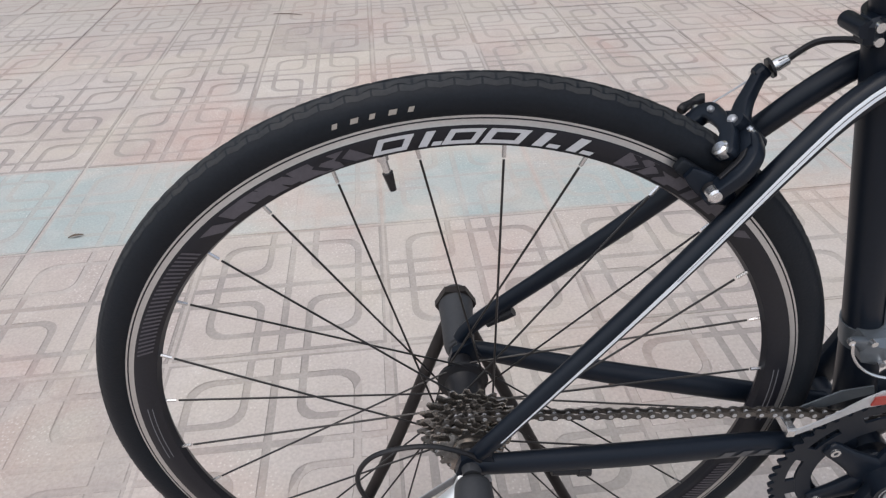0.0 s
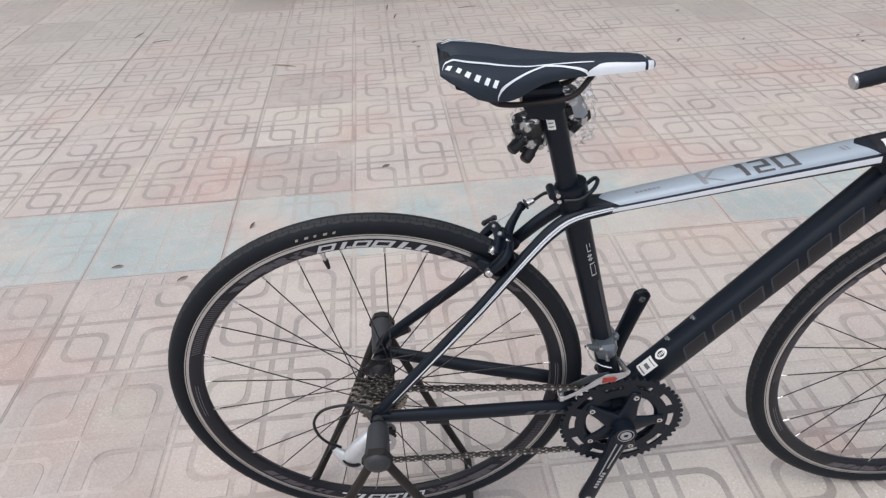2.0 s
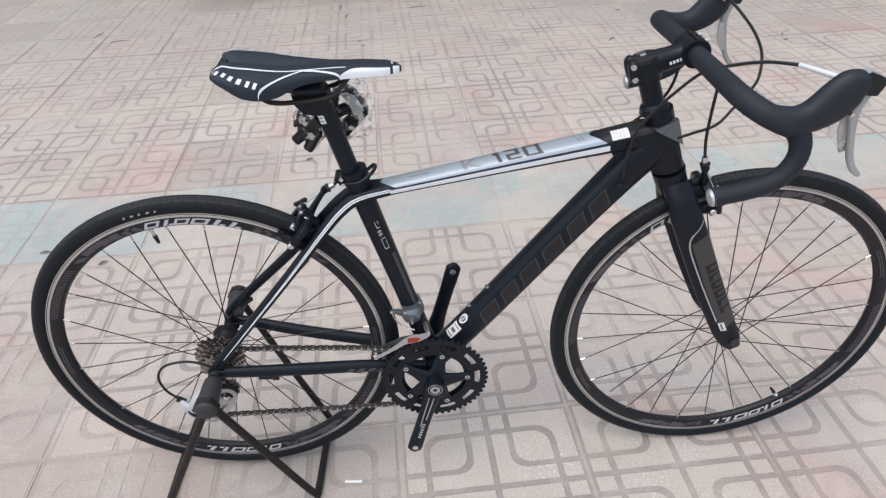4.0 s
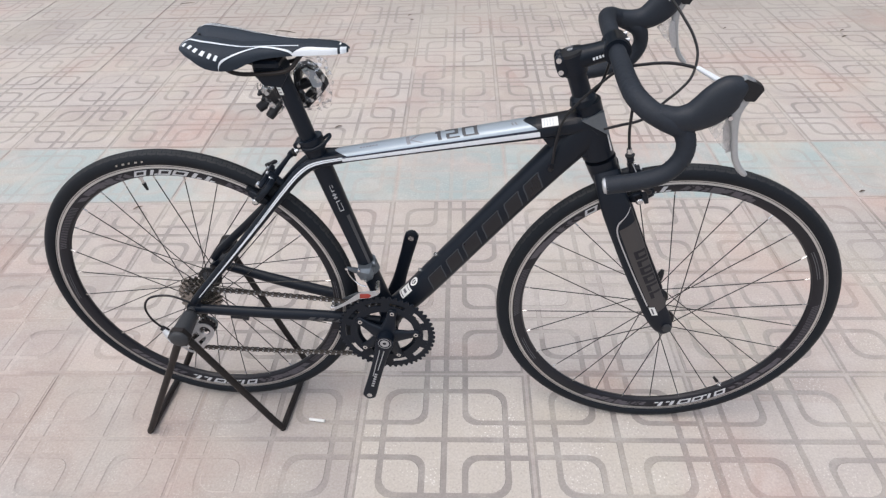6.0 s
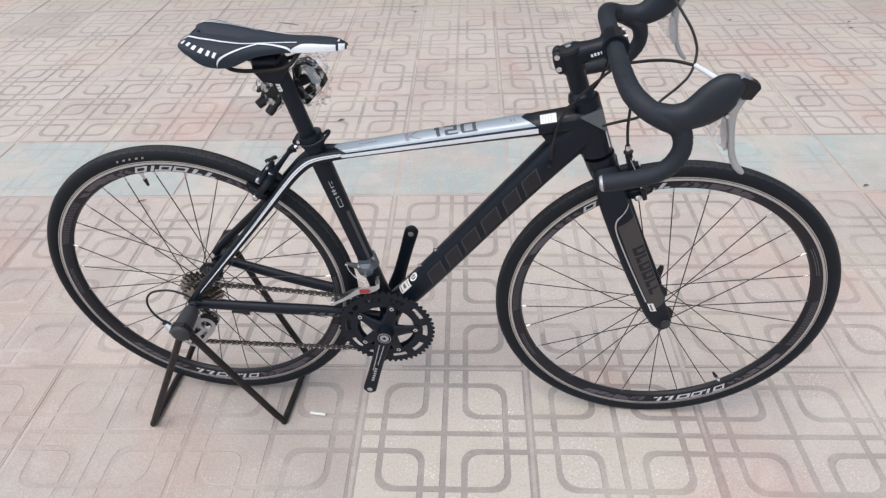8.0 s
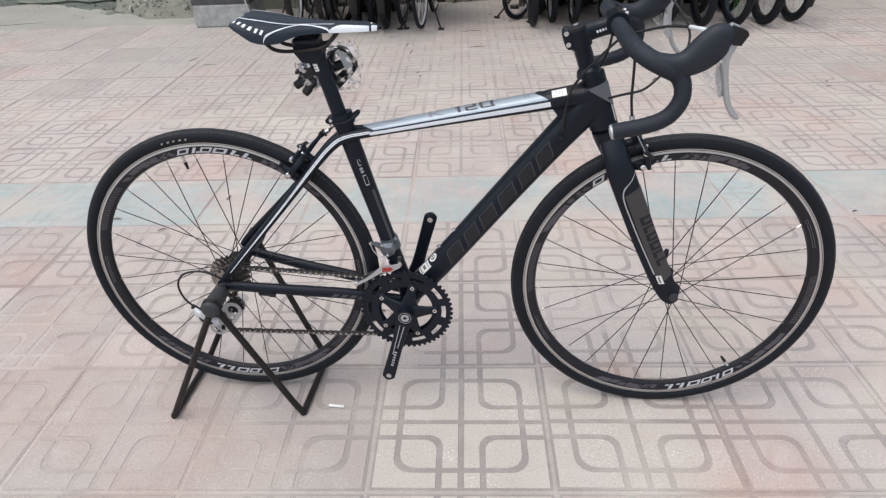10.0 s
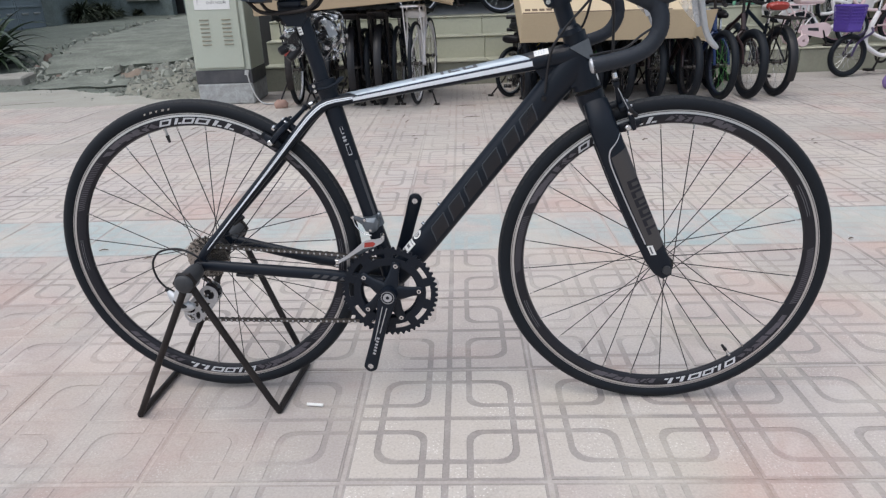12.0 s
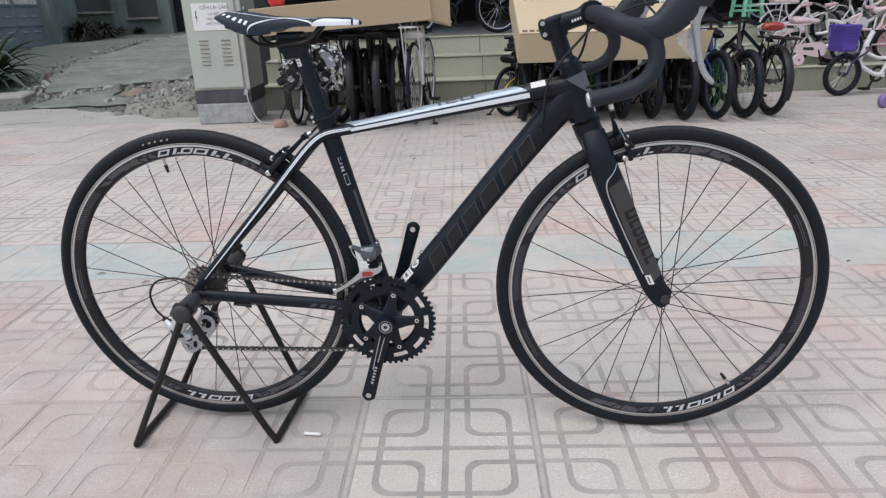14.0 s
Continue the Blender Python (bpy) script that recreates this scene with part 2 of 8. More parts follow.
def clear_film(name, rough, tint, least=0.03, most=0.38, scale=45, edge=(0.45, 0.68), gloss=0.55):
    m = bpy.data.materials.new(name)
    m.use_nodes = True
    n, l = m.node_tree.nodes, m.node_tree.links
    gl, tr, mx = n.new("ShaderNodeBsdfGlossy"), n.new("ShaderNodeBsdfTransparent"), n.new("ShaderNodeMixShader")
    df, m2 = n.new("ShaderNodeBsdfDiffuse"), n.new("ShaderNodeMixShader")
    tex, mr, co = n.new("ShaderNodeTexNoise"), n.new("ShaderNodeMapRange"), n.new("ShaderNodeTexCoord")
    tex.inputs["Scale"].default_value = scale
    l.new(co.outputs["Object"], tex.inputs["Vector"])
    mr.inputs["From Min"].default_value, mr.inputs["From Max"].default_value = edge
    mr.inputs["To Min"].default_value, mr.inputs["To Max"].default_value = least, most
    l.new(tex.outputs[0], mr.inputs["Value"])
    gl.inputs["Roughness"].default_value = rough
    df.inputs["Color"].default_value = (*tint, 1)
    l.new(df.outputs[0], m2.inputs[1]), l.new(gl.outputs[0], m2.inputs[2])
    m2.inputs[0].default_value = gloss
    l.new(mr.outputs[0], mx.inputs[0]), l.new(tr.outputs[0], mx.inputs[1]), l.new(m2.outputs[0], mx.inputs[2])
    l.new(mx.outputs[0], n["Material Output"].inputs["Surface"])
    return m


# steep noise mask paints pale shards as the glints of crinkled film
M_FILM = clear_film("crinkled_plastic_painted_glints", 0.10, (0.80, 0.83, 0.86), 0.02, 0.60, 70, (0.53, 0.60), 0.75)
M_SLEEVE = clear_film("milky_plastic_sleeve", 0.3, (0.62, 0.62, 0.62), 0.18, 0.42)


# ---- shapes ----
def part(name, bm, material, parent=None, label="", sharp=35, at=None):
    """Link a bmesh as one mesh object; material is one material or a list."""
    me = bpy.data.meshes.new(name)
    bm.to_mesh(me)
    bm.free()
    for m in material if isinstance(material, list) else [material]:
        me.materials.append(m)
    if sharp:
        me.shade_smooth()
        me.set_sharp_from_angle(angle=radians(sharp))
    ob = new(name, me)
    if parent is not None:
        ob.parent = parent
    if at is not None:
        ob.matrix_basis = at
    return tagged(ob, label)


def share(name, me, parent, m):
    """One more object on a mesh that is there already."""
    ob = new(name, me)
    ob.parent, ob.matrix_basis = parent, m
    return ob


def thing(name, m, label, category, group="", kind=""):
    ob = new(name)
    ob.empty_display_size = 0.1
    ob.matrix_basis = m
    return tagged(ob, label, category, group, kind)


def glide(rows, k=8):
    """Rows of numbers, joined by a smooth curve through all of them."""
    r = [np.array(x, float) for x in rows]
    out = []
    for i in range(len(r) - 1):
        p0, p1, p2, p3 = r[max(i - 1, 0)], r[i], r[i + 1], r[min(i + 2, len(r) - 1)]
        for j in range(k):
            t = j / k
            out.append(0.5 * (2 * p1 + (p2 - p0) * t + (2 * p0 - 5 * p1 + 4 * p2 - p3) * t * t + (3 * p1 - p0 - 3 * p2 + p3) * t ** 3))
    out.append(r[-1])
    return out


class Tube:
    """A tube through rows (x, y, z, a, b): a is its half height across the way, b its half width along ref."""

    def __init__(self, rows, k=6, ref=(0, 1, 0), power=2.0):
        self.rows = glide([r if len(r) == 5 else (*r, r[3]) for r in rows], k) if k else [np.array(r if len(r) == 5 else (*r, r[3]), float) for r in rows]
        p = [Vector(r[:3]) for r in self.rows]
        self.p, self.power = p, power
        self.t = [(p[min(i + 1, len(p) - 1)] - p[max(i - 1, 0)]).normalized() for i in range(len(p))]
        self.s = [0.0]
        for i in range(1, len(p)):
            self.s.append(self.s[-1] + (p[i] - p[i - 1]).length)
        self.length = self.s[-1]
        self.side = []
        side = Vector(ref)
        for t in self.t:
            side = (side - t * side.dot(t))
            side.normalize()
            self.side.append(side.copy())

    def ring(self, i, th, off=0.0):
        side, t, r = self.side[i], self.t[i], self.rows[i]
        c, s = math.cos(th), math.sin(th)
        e = 2 / self.power
        cc, ss = math.copysign(abs(c) ** e, c), math.copysign(abs(s) ** e, s)
        return self.p[i] + side * ((r[4] + off) * cc) + t.cross(side) * ((r[3] + off) * ss)

    def at(self, q, th, off=0.0):
        d = q * self.length
        i = max(0, min(len(self.s) - 2, int(np.searchsorted(self.s, d)) - 1))
        f = (d - self.s[i]) / max(self.s[i + 1] - self.s[i], 1e-9)
        return self.ring(i, th, off).lerp(self.ring(i + 1, th, off), f)

    def build(self, bm, n=14, caps=True):
        rings = [[bm.verts.new(self.ring(i, 2 * math.pi * j / n)) for j in range(n)] for i in range(len(self.p))]
        for a, b in zip(rings, rings[1:]):
            for j in range(n):
                bm.faces.new((a[j], a[(j + 1) % n], b[(j + 1) % n], b[j]))
        if caps:
            bm.faces.new(rings[0][::-1]), bm.faces.new(rings[-1])
        return bm

    def patch(self, bm, q0, q1, t0, t1, off=0.0008, nq=10, nt=4, shear=0.0, mi=0):
        """A thin patch that lies on the tube, from q0 to q1 along it and t0 to t1 degrees round it."""
        g = []
        for i in range(nq + 1):
            row = []
            for j in range(nt + 1):
                th = radians(t0 + (t1 - t0) * j / nt)
                q = q0 + (q1 - q0) * i / nq + shear * (j / nt - 0.5)
                row.append(bm.verts.new(self.at(min(max(q, 0), 1), th, off)))
            g.append(row)
        for i in range(nq):
            for j in range(nt):
                f = bm.faces.new((g[i][j], g[i + 1][j], g[i + 1][j + 1], g[i][j + 1]))
                f.material_index = mi
        return bm


def band(bm, tube, rows, off=0.0008, nt=4, k=6):
    """A thin strip that lies on a tube, its edges given by rows of (q, from, to) in degrees round it."""
    g = []
    for q, a, b in glide(rows, k):
        g.append([bm.verts.new(tube.at(min(max(q, 0), 1), radians(a + (b - a) * j / nt), off)) for j in range(nt + 1)])
    for r0, r1 in zip(g, g[1:]):
        for j in range(nt):
            bm.faces.new((r0[j], r1[j], r1[j + 1], r0[j + 1]))
    return bm


def pipe(bm, rows, r, k=6, n=8):
    """A round tube of one radius through points."""
    return Tube([(*p, r, r) for p in rows], k, ref=(0.137, 0.951, 0.277)).build(bm, n)


def rod(bm, a, b, r, r2=None, n=10):
    d = (Vector(b) - Vector(a)).normalized()
    ref = (0, 1, 0) if abs(d.y) < 0.9 else (0, 0, 1)
    return Tube([(*a, r, r), (*b, r if r2 is None else r2, r if r2 is None else r2)], 0, ref=ref).build(bm, n)


def hull(bm, pts):
    vs = [bm.verts.new(p) for p in pts]
    bmesh.ops.convex_hull(bm, input=vs)
    return bm


def block(bm, c, size, rot=None, bevel=0.002):
    """A box with its edges broken."""
    h = Vector(size) / 2
    e = min(bevel, min(h) * 0.6)
    pts = []
    for sx in (-1, 1):
        for sy in (-1, 1):
            for sz in (-1, 1):
                for k in range(3):
                    v = Vector((sx * h.x, sy * h.y, sz * h.z))
                    for a in range(3):
                        if a != k:
                            v[a] -= math.copysign(e, v[a])
                    pts.append((rot @ v if rot is not None else v) + Vector(c))
    return hull(bm, pts)


def lathe(bm, prof, n=64, axis="y", closed=True, centre=(0, 0, 0), a0=0.0, a1=360.0, mats=None):
    """Turn a profile of (radius, along the axis) round the axis."""
    full = abs(a1 - a0) > 359.9
    steps = n if full else n + 1
    rings = []
    for i in range(steps):
        th = radians(a0 + (a1 - a0) * i / n)
        ring = []
        for r, h in prof:
            v = (r * math.cos(th), h, r * math.sin(th)) if axis == "y" else ((r * math.cos(th), r * math.sin(th), h) if axis == "z" else (h, r * math.cos(th), r * math.sin(th)))
            ring.append(bm.verts.new(Vector(v) + Vector(centre)))
        rings.append(ring)
    m = len(prof)
    for i in range(steps if full else n):
        a, b = rings[i], rings[(i + 1) % steps]
        for j in range(m if closed else m - 1):
            f = bm.faces.new((a[j], a[(j + 1) % m], b[(j + 1) % m], b[j]))
            if mats:
                f.material_index = mats[j]
    return bm


def plate(bm, poly, y0, y1):
    """A flat plate in the x-z plane, from y0 to y1."""
    a = [bm.verts.new((x, y0, z)) for x, z in poly]
    b = [bm.verts.new((x, y1, z)) for x, z in poly]
    bm.faces.new(a), bm.faces.new(b[::-1])
    for i in range(len(poly)):
        j = (i + 1) % len(poly)
        bm.faces.new((a[j], a[i], b[i], b[j]))
    return bm


def gear(bm, teeth, root, tip, hole, y0, y1):
    """A toothed ring round the y axis."""
    out, inn = [], []
    for i in range(teeth * 4):
        th = 2 * math.pi * (i + 0.5) / (teeth * 4)
        r = tip if i % 4 in (1, 2) else root
        out.append((r * math.cos(th), r * math.sin(th)))
        inn.append((hole * math.cos(th), hole * math.sin(th)))
    n = len(out)
    vs = [[bm.verts.new((x, y, z)) for x, z in ring] for ring, y in ((out, y0), (inn, y0), (out, y1), (inn, y1))]
    for i in range(n):
        j = (i + 1) % n
        bm.faces.new((vs[0][i], vs[0][j], vs[1][j], vs[1][i]))
        bm.faces.new((vs[2][j], vs[2][i], vs[3][i], vs[3][j]))
        bm.faces.new((vs[0][j], vs[0][i], vs[2][i], vs[2][j]))
        bm.faces.new((vs[1][i], vs[1][j], vs[3][j], vs[3][i]))
    return bm


def bm_new():
    return bmesh.new()


def aim(a, b):
    """A pose that takes +z to run from a to b."""
    d = Vector(b) - Vector(a)
    return Matrix.Translation(a) @ d.to_track_quat("Z", "Y").to_matrix().to_4x4()


# ---- ground ----
bm = bm_new()
hull(bm, [(x, y, z) for x in (-90, 90) for y in (-60, 140) for z in (-0.4, -0.03)])
ground = part("ground", bm, M_DIRT, None, "bare packed earth that reaches to the horizon", sharp=0)
tagged(ground, "", "ground", kind="structure")


# ---- the road bicycle ----
BIKE = pose(-0.317, 0.347, 0, 0, 0, -3.4)
REAR, FRONT, BRACKET = Vector((0, 0, 0.347)), Vector((0.973, 0, 0.339)), Vector((0.403, 0, 0.279))
bike = thing("road_bicycle", BIKE, "matt black drop-bar road bicycle with white stripes on a rear stand", "bicycle")


def sector(bm, r0, r1, a0, a1, y, n=4, skew=0.0, mi=0):
    """A piece of a ring round the y axis; y is its place along the axis, or a rule that gives it from the radius."""
    high = y if callable(y) else (lambda r: y)
    g = []
    for i in range(n + 1):
        a = a0 + (a1 - a0) * i / n
        g.append([bm.verts.new((r * math.cos(radians(a + s)), high(r), r * math.sin(radians(a + s)))) for r, s in ((r0, -skew), (r1, skew))])
    for i in range(n):
        bm.faces.new((g[i][0], g[i][1], g[i + 1][1], g[i + 1][0])).material_index = mi


def mark(bm, r0, r1, a0, a1, y, skew, hollow):
    """One slanted block of a printed mark, solid or hollow."""
    if not hollow:
        return sector(bm, r0, r1, a0, a1, y, 3, skew)
    t, w = (r1 - r0) * 0.24, (a1 - a0) * 0.2
    k = skew
    sector(bm, r0, r0 + t, a0 - k * 0.76, a1 - k * 0.76, y, 3, k * 0.24)
    sector(bm, r1 - t, r1, a0 + k * 0.76, a1 + k * 0.76, y, 3, k * 0.24)
    sector(bm, r0 + t, r1 - t, a0, a0 + w, y, 2, k * 0.5)
    sector(bm, r0 + t, r1 - t, a1 - w, a1, y, 2, k * 0.5)


def spoked_wheel(name, centre, mark_at, valve_at, spoke_at, flanges, flange_r, hub_profile, label, printed=True):
    bm = bm_new()
    lathe(bm, hub_profile, 24)
    wheel = part(name, bm, M_PLASTIC, bike, label, at=Matrix.Translation(centre))
    # tyre with its rows of shallow tread blocks
    wide = 0.0150
    bm = bm_new()
    lathe(bm, [(0.3235 + 0.0155 * math.cos(2 * math.pi * i / 24), wide * math.sin(2 * math.pi * i / 24)) for i in range(24)], 180)
    part("tyre", bm, M_RUBBER, wheel, "black rubber road tyre with a scalloped tread")
    bm = bm_new()
    for k in range(112):
        for side in (-1, 1):
            for row in (0, 1):
                grid = []
                for i in range(5):
                    f = i / 4
                    a = k + 0.25 * side + (0.0 if row else 0.5) + (f - 0.5) * (0.92 if row else 0.90)
                    wave = 27 + 5.5 * math.cos(2 * math.pi * (a - 0.25 * side))
                    lo, hi = (3.0, wave - 1.5) if row == 0 else (wave + 1.5, 46 + 3 * math.cos(2 * math.pi * (a - 0.25 * side)))
                    ring = []
                    for j in range(3):
                        psi = radians(lo + (hi - lo) * j / 2)
                        up = 0.00035 if 0 < i < 4 and j == 1 else (0.00022 if 0 < i < 4 or j == 1 else -0.0001)
                        r = 0.3235 + (0.0155 + up) * math.cos(psi)
                        th = 2 * math.pi * a / 112
                        ring.append(bm.verts.new((r * math.cos(th), side * (wide + up) * math.sin(psi), r * math.sin(th))))
                    grid.append(ring)
                for i in range(4):
                    for j in range(2):
                        bm.faces.new((grid[i][j], grid[i + 1][j], grid[i + 1][j + 1], grid[i][j + 1]))
    part("tread", bm, M_TREAD, wheel, "shallow worn tread blocks of the tyre")
    # rim: a machined brake track with a wear line, the rest black and deep
    half = [(0.3172, 0.0098), (0.3160, 0.0104), (0.3108, 0.0105), (0.3103, 0.0099), (0.3096, 0.0105), (0.3052, 0.0106), (0.3044, 0.0110), (0.2940, 0.0095), (0.2870, 0.0058), (0.2845, 0.0)]
    prof = [(r, -y) for r, y in half] + [(r, y) for r, y in half[-2::-1]] + [(0.311, 0.006), (0.311, -0.006)]
    mats = [1, 1, 0, 0, 1] + [0] * 8 + [1, 0, 0, 1, 1, 0, 0, 0]
    bm = bm_new()
    lathe(bm, prof, 160, mats=mats)
    part("rim", bm, [M_RIM, M_BRAKE], wheel, "black deep alloy rim with a bright brake track")

    # printed marks on the rim's right face: slanted white blocks, grey flashes, hatched fields
    def face_y(r):
        return -(0.0110 - (0.3044 - r) * 0.144) - 0.0006

    def face_low(r):
        return face_y(r) + 0.0003

    r = random.Random(int(mark_at * 10) % 97)
    for turn in (0, 180):
        bm = bm_new()
        a = mark_at + turn + 16.5
        for w, hol in ((5.6, True), (4.2, False), (5.4, True), (6.2, True), (5.0, False), (5.0, False)):
            if hol:
                mark(bm, 0.2905, 0.3028, a, a - w + 0.7, face_y, -0.75, True)
            else:
                sector(bm, 0.2905, 0.3028, a - w * 0.22, a - w * 0.52, face_y, 2, -0.75)
                sector(bm, 0.2905, 0.2938, a - w * 0.52, a - w + 0.7, face_y, 2, -0.2)
            a -= w
        part("rim_mark", bm, M_RIMPRINT, wheel, "white slanted block marks on the rim", sharp=0)
        for side in (-1, 1):
            # angular flash that runs out from the marks, its ends torn
            bm = bm_new()
            a = mark_at + turn + side * 18.5
            end = a + side * 25
            while (end - a) * side > 0:
                step = r.uniform(1.6, 4.2)
                lo, hi = 0.2895 + 0.004 * r.random() ** 2, 0.3030 - 0.005 * r.random() ** 2
                sector(bm, lo, hi, a, a + side * step, face_low, 3, r.uniform(0.3, 1.6) * side)
                a += side * (step + (0.9 if r.random() < 0.3 else 0.0))
            part("rim_flash", bm, M_FLASH, wheel, "purple-grey angular flash on the rim", sharp=0)
            # two pale chevrons beside it
            bm = bm_new()
            for d in (20.5, 24.0):
                c = mark_at + turn + side * d
                for lo, hi, skew in ((0.2905, 0.2965, 0.9), (0.2965, 0.3025, -0.9)):
                    sector(bm, lo, hi, c, c + side * 1.1, face_y, 1, skew * side)
            part("rim_chevron", bm, M_RIM, wheel, "black chevrons on the rim", sharp=0)
        bm = bm_new()
        for i in range(26):
            a0 = mark_at + turn + 50 + i * 0.95
            sector(bm, 0.2905, 0.3028, a0, a0 + 0.42, face_low, 1, 0.75)
        part("rim_hatching", bm, M_FLASH, wheel, "grey hatched field on the rim", sharp=0)
        bm = bm_new()
        for lo in (0.2935, 0.2975):
            sector(bm, lo, lo + 0.0008, mark_at + turn - 92, mark_at + turn - 78, face_y, 8)
        part("rim_line", bm, M_DIMPRINT, wheel, "two thin pale lines on the rim", sharp=0)
    # small print on the tyre wall
    if printed:
        bm = bm_new()
        for i in range(5):
            a0 = mark_at + 20.6 - i * 2.4
            sector(bm, 0.3208, 0.3246, a0, a0 - (1.0 if i % 2 else 0.7), lambda q: -wide * math.sqrt(max(0.0, 1 - ((q - 0.3235) / 0.0155) ** 2)) - 0.0004, 2, -0.16)
        part("tyre_print", bm, M_GOLD, wheel, "small pale blocks printed on the tyre wall", sharp=0)
    # spokes
    meshes = {}
    for i in range(28):
        phi = radians(spoke_at + i * 360 / 28)
        side = 1 if i % 2 else -1
        lead = 1 if (i // 2) % 2 else -1
        fy, fr = flanges[0 if side < 0 else 1], flange_r[0 if side < 0 else 1]
        hub_a = phi + lead * radians(74)
        p = Vector((fr * math.cos(hub_a), fy + 0.002 * lead, fr * math.sin(hub_a)))
        q = Vector((0.2858 * math.cos(phi), 0.0015 * side, 0.2858 * math.sin(phi)))
        key = (side, lead)
        if key not in meshes:
            b = bm_new()
            length = (q - p).length
            rod(b, (0, 0, 0), (0, 0, length - 0.012), 0.00105, n=6)
            k = len(b.faces)
            rod(b, (0, 0, length - 0.010), (0, 0, length + 0.001), 0.0017, n=6)
            b.faces.ensure_lookup_table()
            for f in b.faces[k:]:
                f.material_index = 1
            meshes[key] = part("spoke", b, [M_SPOKE, M_STEEL], wheel, at=aim(p, q)).data
        else:
            share("spoke", meshes[key], wheel, aim(p, q))
    # valve
    c, s = math.cos(radians(valve_at)), math.sin(radians(valve_at))
    bm = bm_new()
    rod(bm, (0.286 * c, 0, 0.286 * s), (0.268 * c, 0, 0.268 * s), 0.0032, 0.0028)
    rod(bm, (0.286 * c, 0, 0.286 * s), (0.2815 * c, 0, 0.2815 * s), 0.0046)
    k = len(bm.faces)
    rod(bm, (0.2705 * c, 0, 0.2705 * s), (0.255 * c, 0, 0.255 * s), 0.0042, 0.0027)
    bm.faces.ensure_lookup_table()
    for f in bm.faces[k:]:
        f.material_index = 1
    part("valve", bm, [M_STEEL, M_PLASTIC], wheel, "steel valve with a black cap")
    return wheel


rear_wheel = spoked_wheel("rear_wheel", REAR, 85.5, 101.8, 83.75, (-0.018, 0.034), (0.024, 0.022),
    [(0.006, -0.066), (0.009, -0.062), (0.012, -0.024), (0.026, -0.020), (0.027, -0.016), (0.019, -0.010), (0.016, 0.0), (0.016, 0.022), (0.019, 0.029), (0.026, 0.032), (0.026, 0.036), (0.013, 0.044), (0.011, 0.062), (0.006, 0.066)],
    "rear wheel with a black hub, held clear of the ground")
front_wheel = spoked_wheel("front_wheel", FRONT, -69.0, -53.5, 81.95, (-0.032, 0.032), (0.018, 0.018),
    [(0.006, -0.05), (0.009, -0.046), (0.010, -0.036), (0.020, -0.034), (0.020, -0.030), (0.012, -0.024), (0.010, 0.0), (0.012, 0.024), (0.020, 0.030), (0.020, 0.034), (0.010, 0.036), (0.009, 0.046), (0.006, 0.05)],
    "front wheel with a slim black hub, standing on the paving", printed=False)
for wheel, half in ((rear_wheel, 0.075), (front_wheel, 0.062)):
    bm = bm_new()
    rod(bm, (0, -half, 0), (0, half, 0), 0.0028)
    rod(bm, (0, -half - 0.004, 0), (0, -half + 0.009, 0), 0.0085, 0.0095, 14)
    rod(bm, (0, half - 0.008, 0), (0, half + 0.006, 0), 0.0095, 0.008, 14)
    part("skewer", bm, M_KNOB, wheel, "dark quick-release skewer nut")

# frame tubes
TOP = Tube([(0.298, 0, 0.675, 0.012, 0.016), (0.36, 0, 0.6855, 0.0115, 0.0185), (0.5, 0, 0.7105, 0.0135, 0.0205), (0.70, 0, 0.7455, 0.0172, 0.023), (0.78, 0, 0.760, 0.020, 0.024)], 6, power=2.7)
DOWN = Tube([(0.400, 0, 0.2875, 0.0265, 0.0215), (0.4762, 0, 0.3727, 0.0272, 0.0225), (0.6282, 0, 0.5617, 0.0272, 0.0238), (0.7202, 0, 0.6737, 0.0285, 0.0245), (0.787, 0, 0.752, 0.032, 0.024)], 6, power=2.5)
SEAT = Tube([(0.408, 0, 0.268, 0.0205, 0.022), (0.364, 0, 0.437, 0.0172, 0.0172), (0.320, 0, 0.60, 0.0185, 0.0180), (0.2925, 0, 0.704, 0.0195, 0.0185)], 6)
HEAD = Tube([(0.8035, 0, 0.694, 0.0275, 0.0265), (0.797, 0, 0.716, 0.0262, 0.0255), (0.786, 0, 0.755, 0.0235, 0.0235), (0.774, 0, 0.797, 0.0215, 0.0215)], 6)


def stay(side):
    s = 1 if side == "left" else -1
    o, h = (0.006, 0.006) if s > 0 else (0.0, 0.0)
    return Tube([(0.006 - h, s * (0.067 + o), 0.362 + h, 0.0085, 0.006), (0.03 - h, s * (0.066 + o), 0.392 + h, 0.0088, 0.0068), (0.152, s * 0.045, 0.528, 0.0092, 0.0078), (0.232, s * 0.027, 0.619, 0.0098, 0.0085),
                 (0.268, s * 0.020, 0.656, 0.0105, 0.009), (0.298, s * 0.0175, 0.6745, 0.0105, 0.008), (0.350, s * 0.0128, 0.6832, 0.0088, 0.006), (0.440, s * 0.0070, 0.6985, 0.007, 0.005)], 6)


def chainstay(side):
    s = 1 if side == "left" else -1
    o = 0.006 if s > 0 else 0.0
    return Tube([(-0.004, s * (0.067 + o), 0.348 + o, 0.009, 0.006), (0.02, s * (0.066 + o), 0.345 + o, 0.0115, 0.008), (0.155, s * 0.052, 0.328, 0.0128, 0.0105), (0.285, s * 0.035, 0.309, 0.0135, 0.010), (0.385, s * 0.026, 0.289, 0.015, 0.010)], 6)


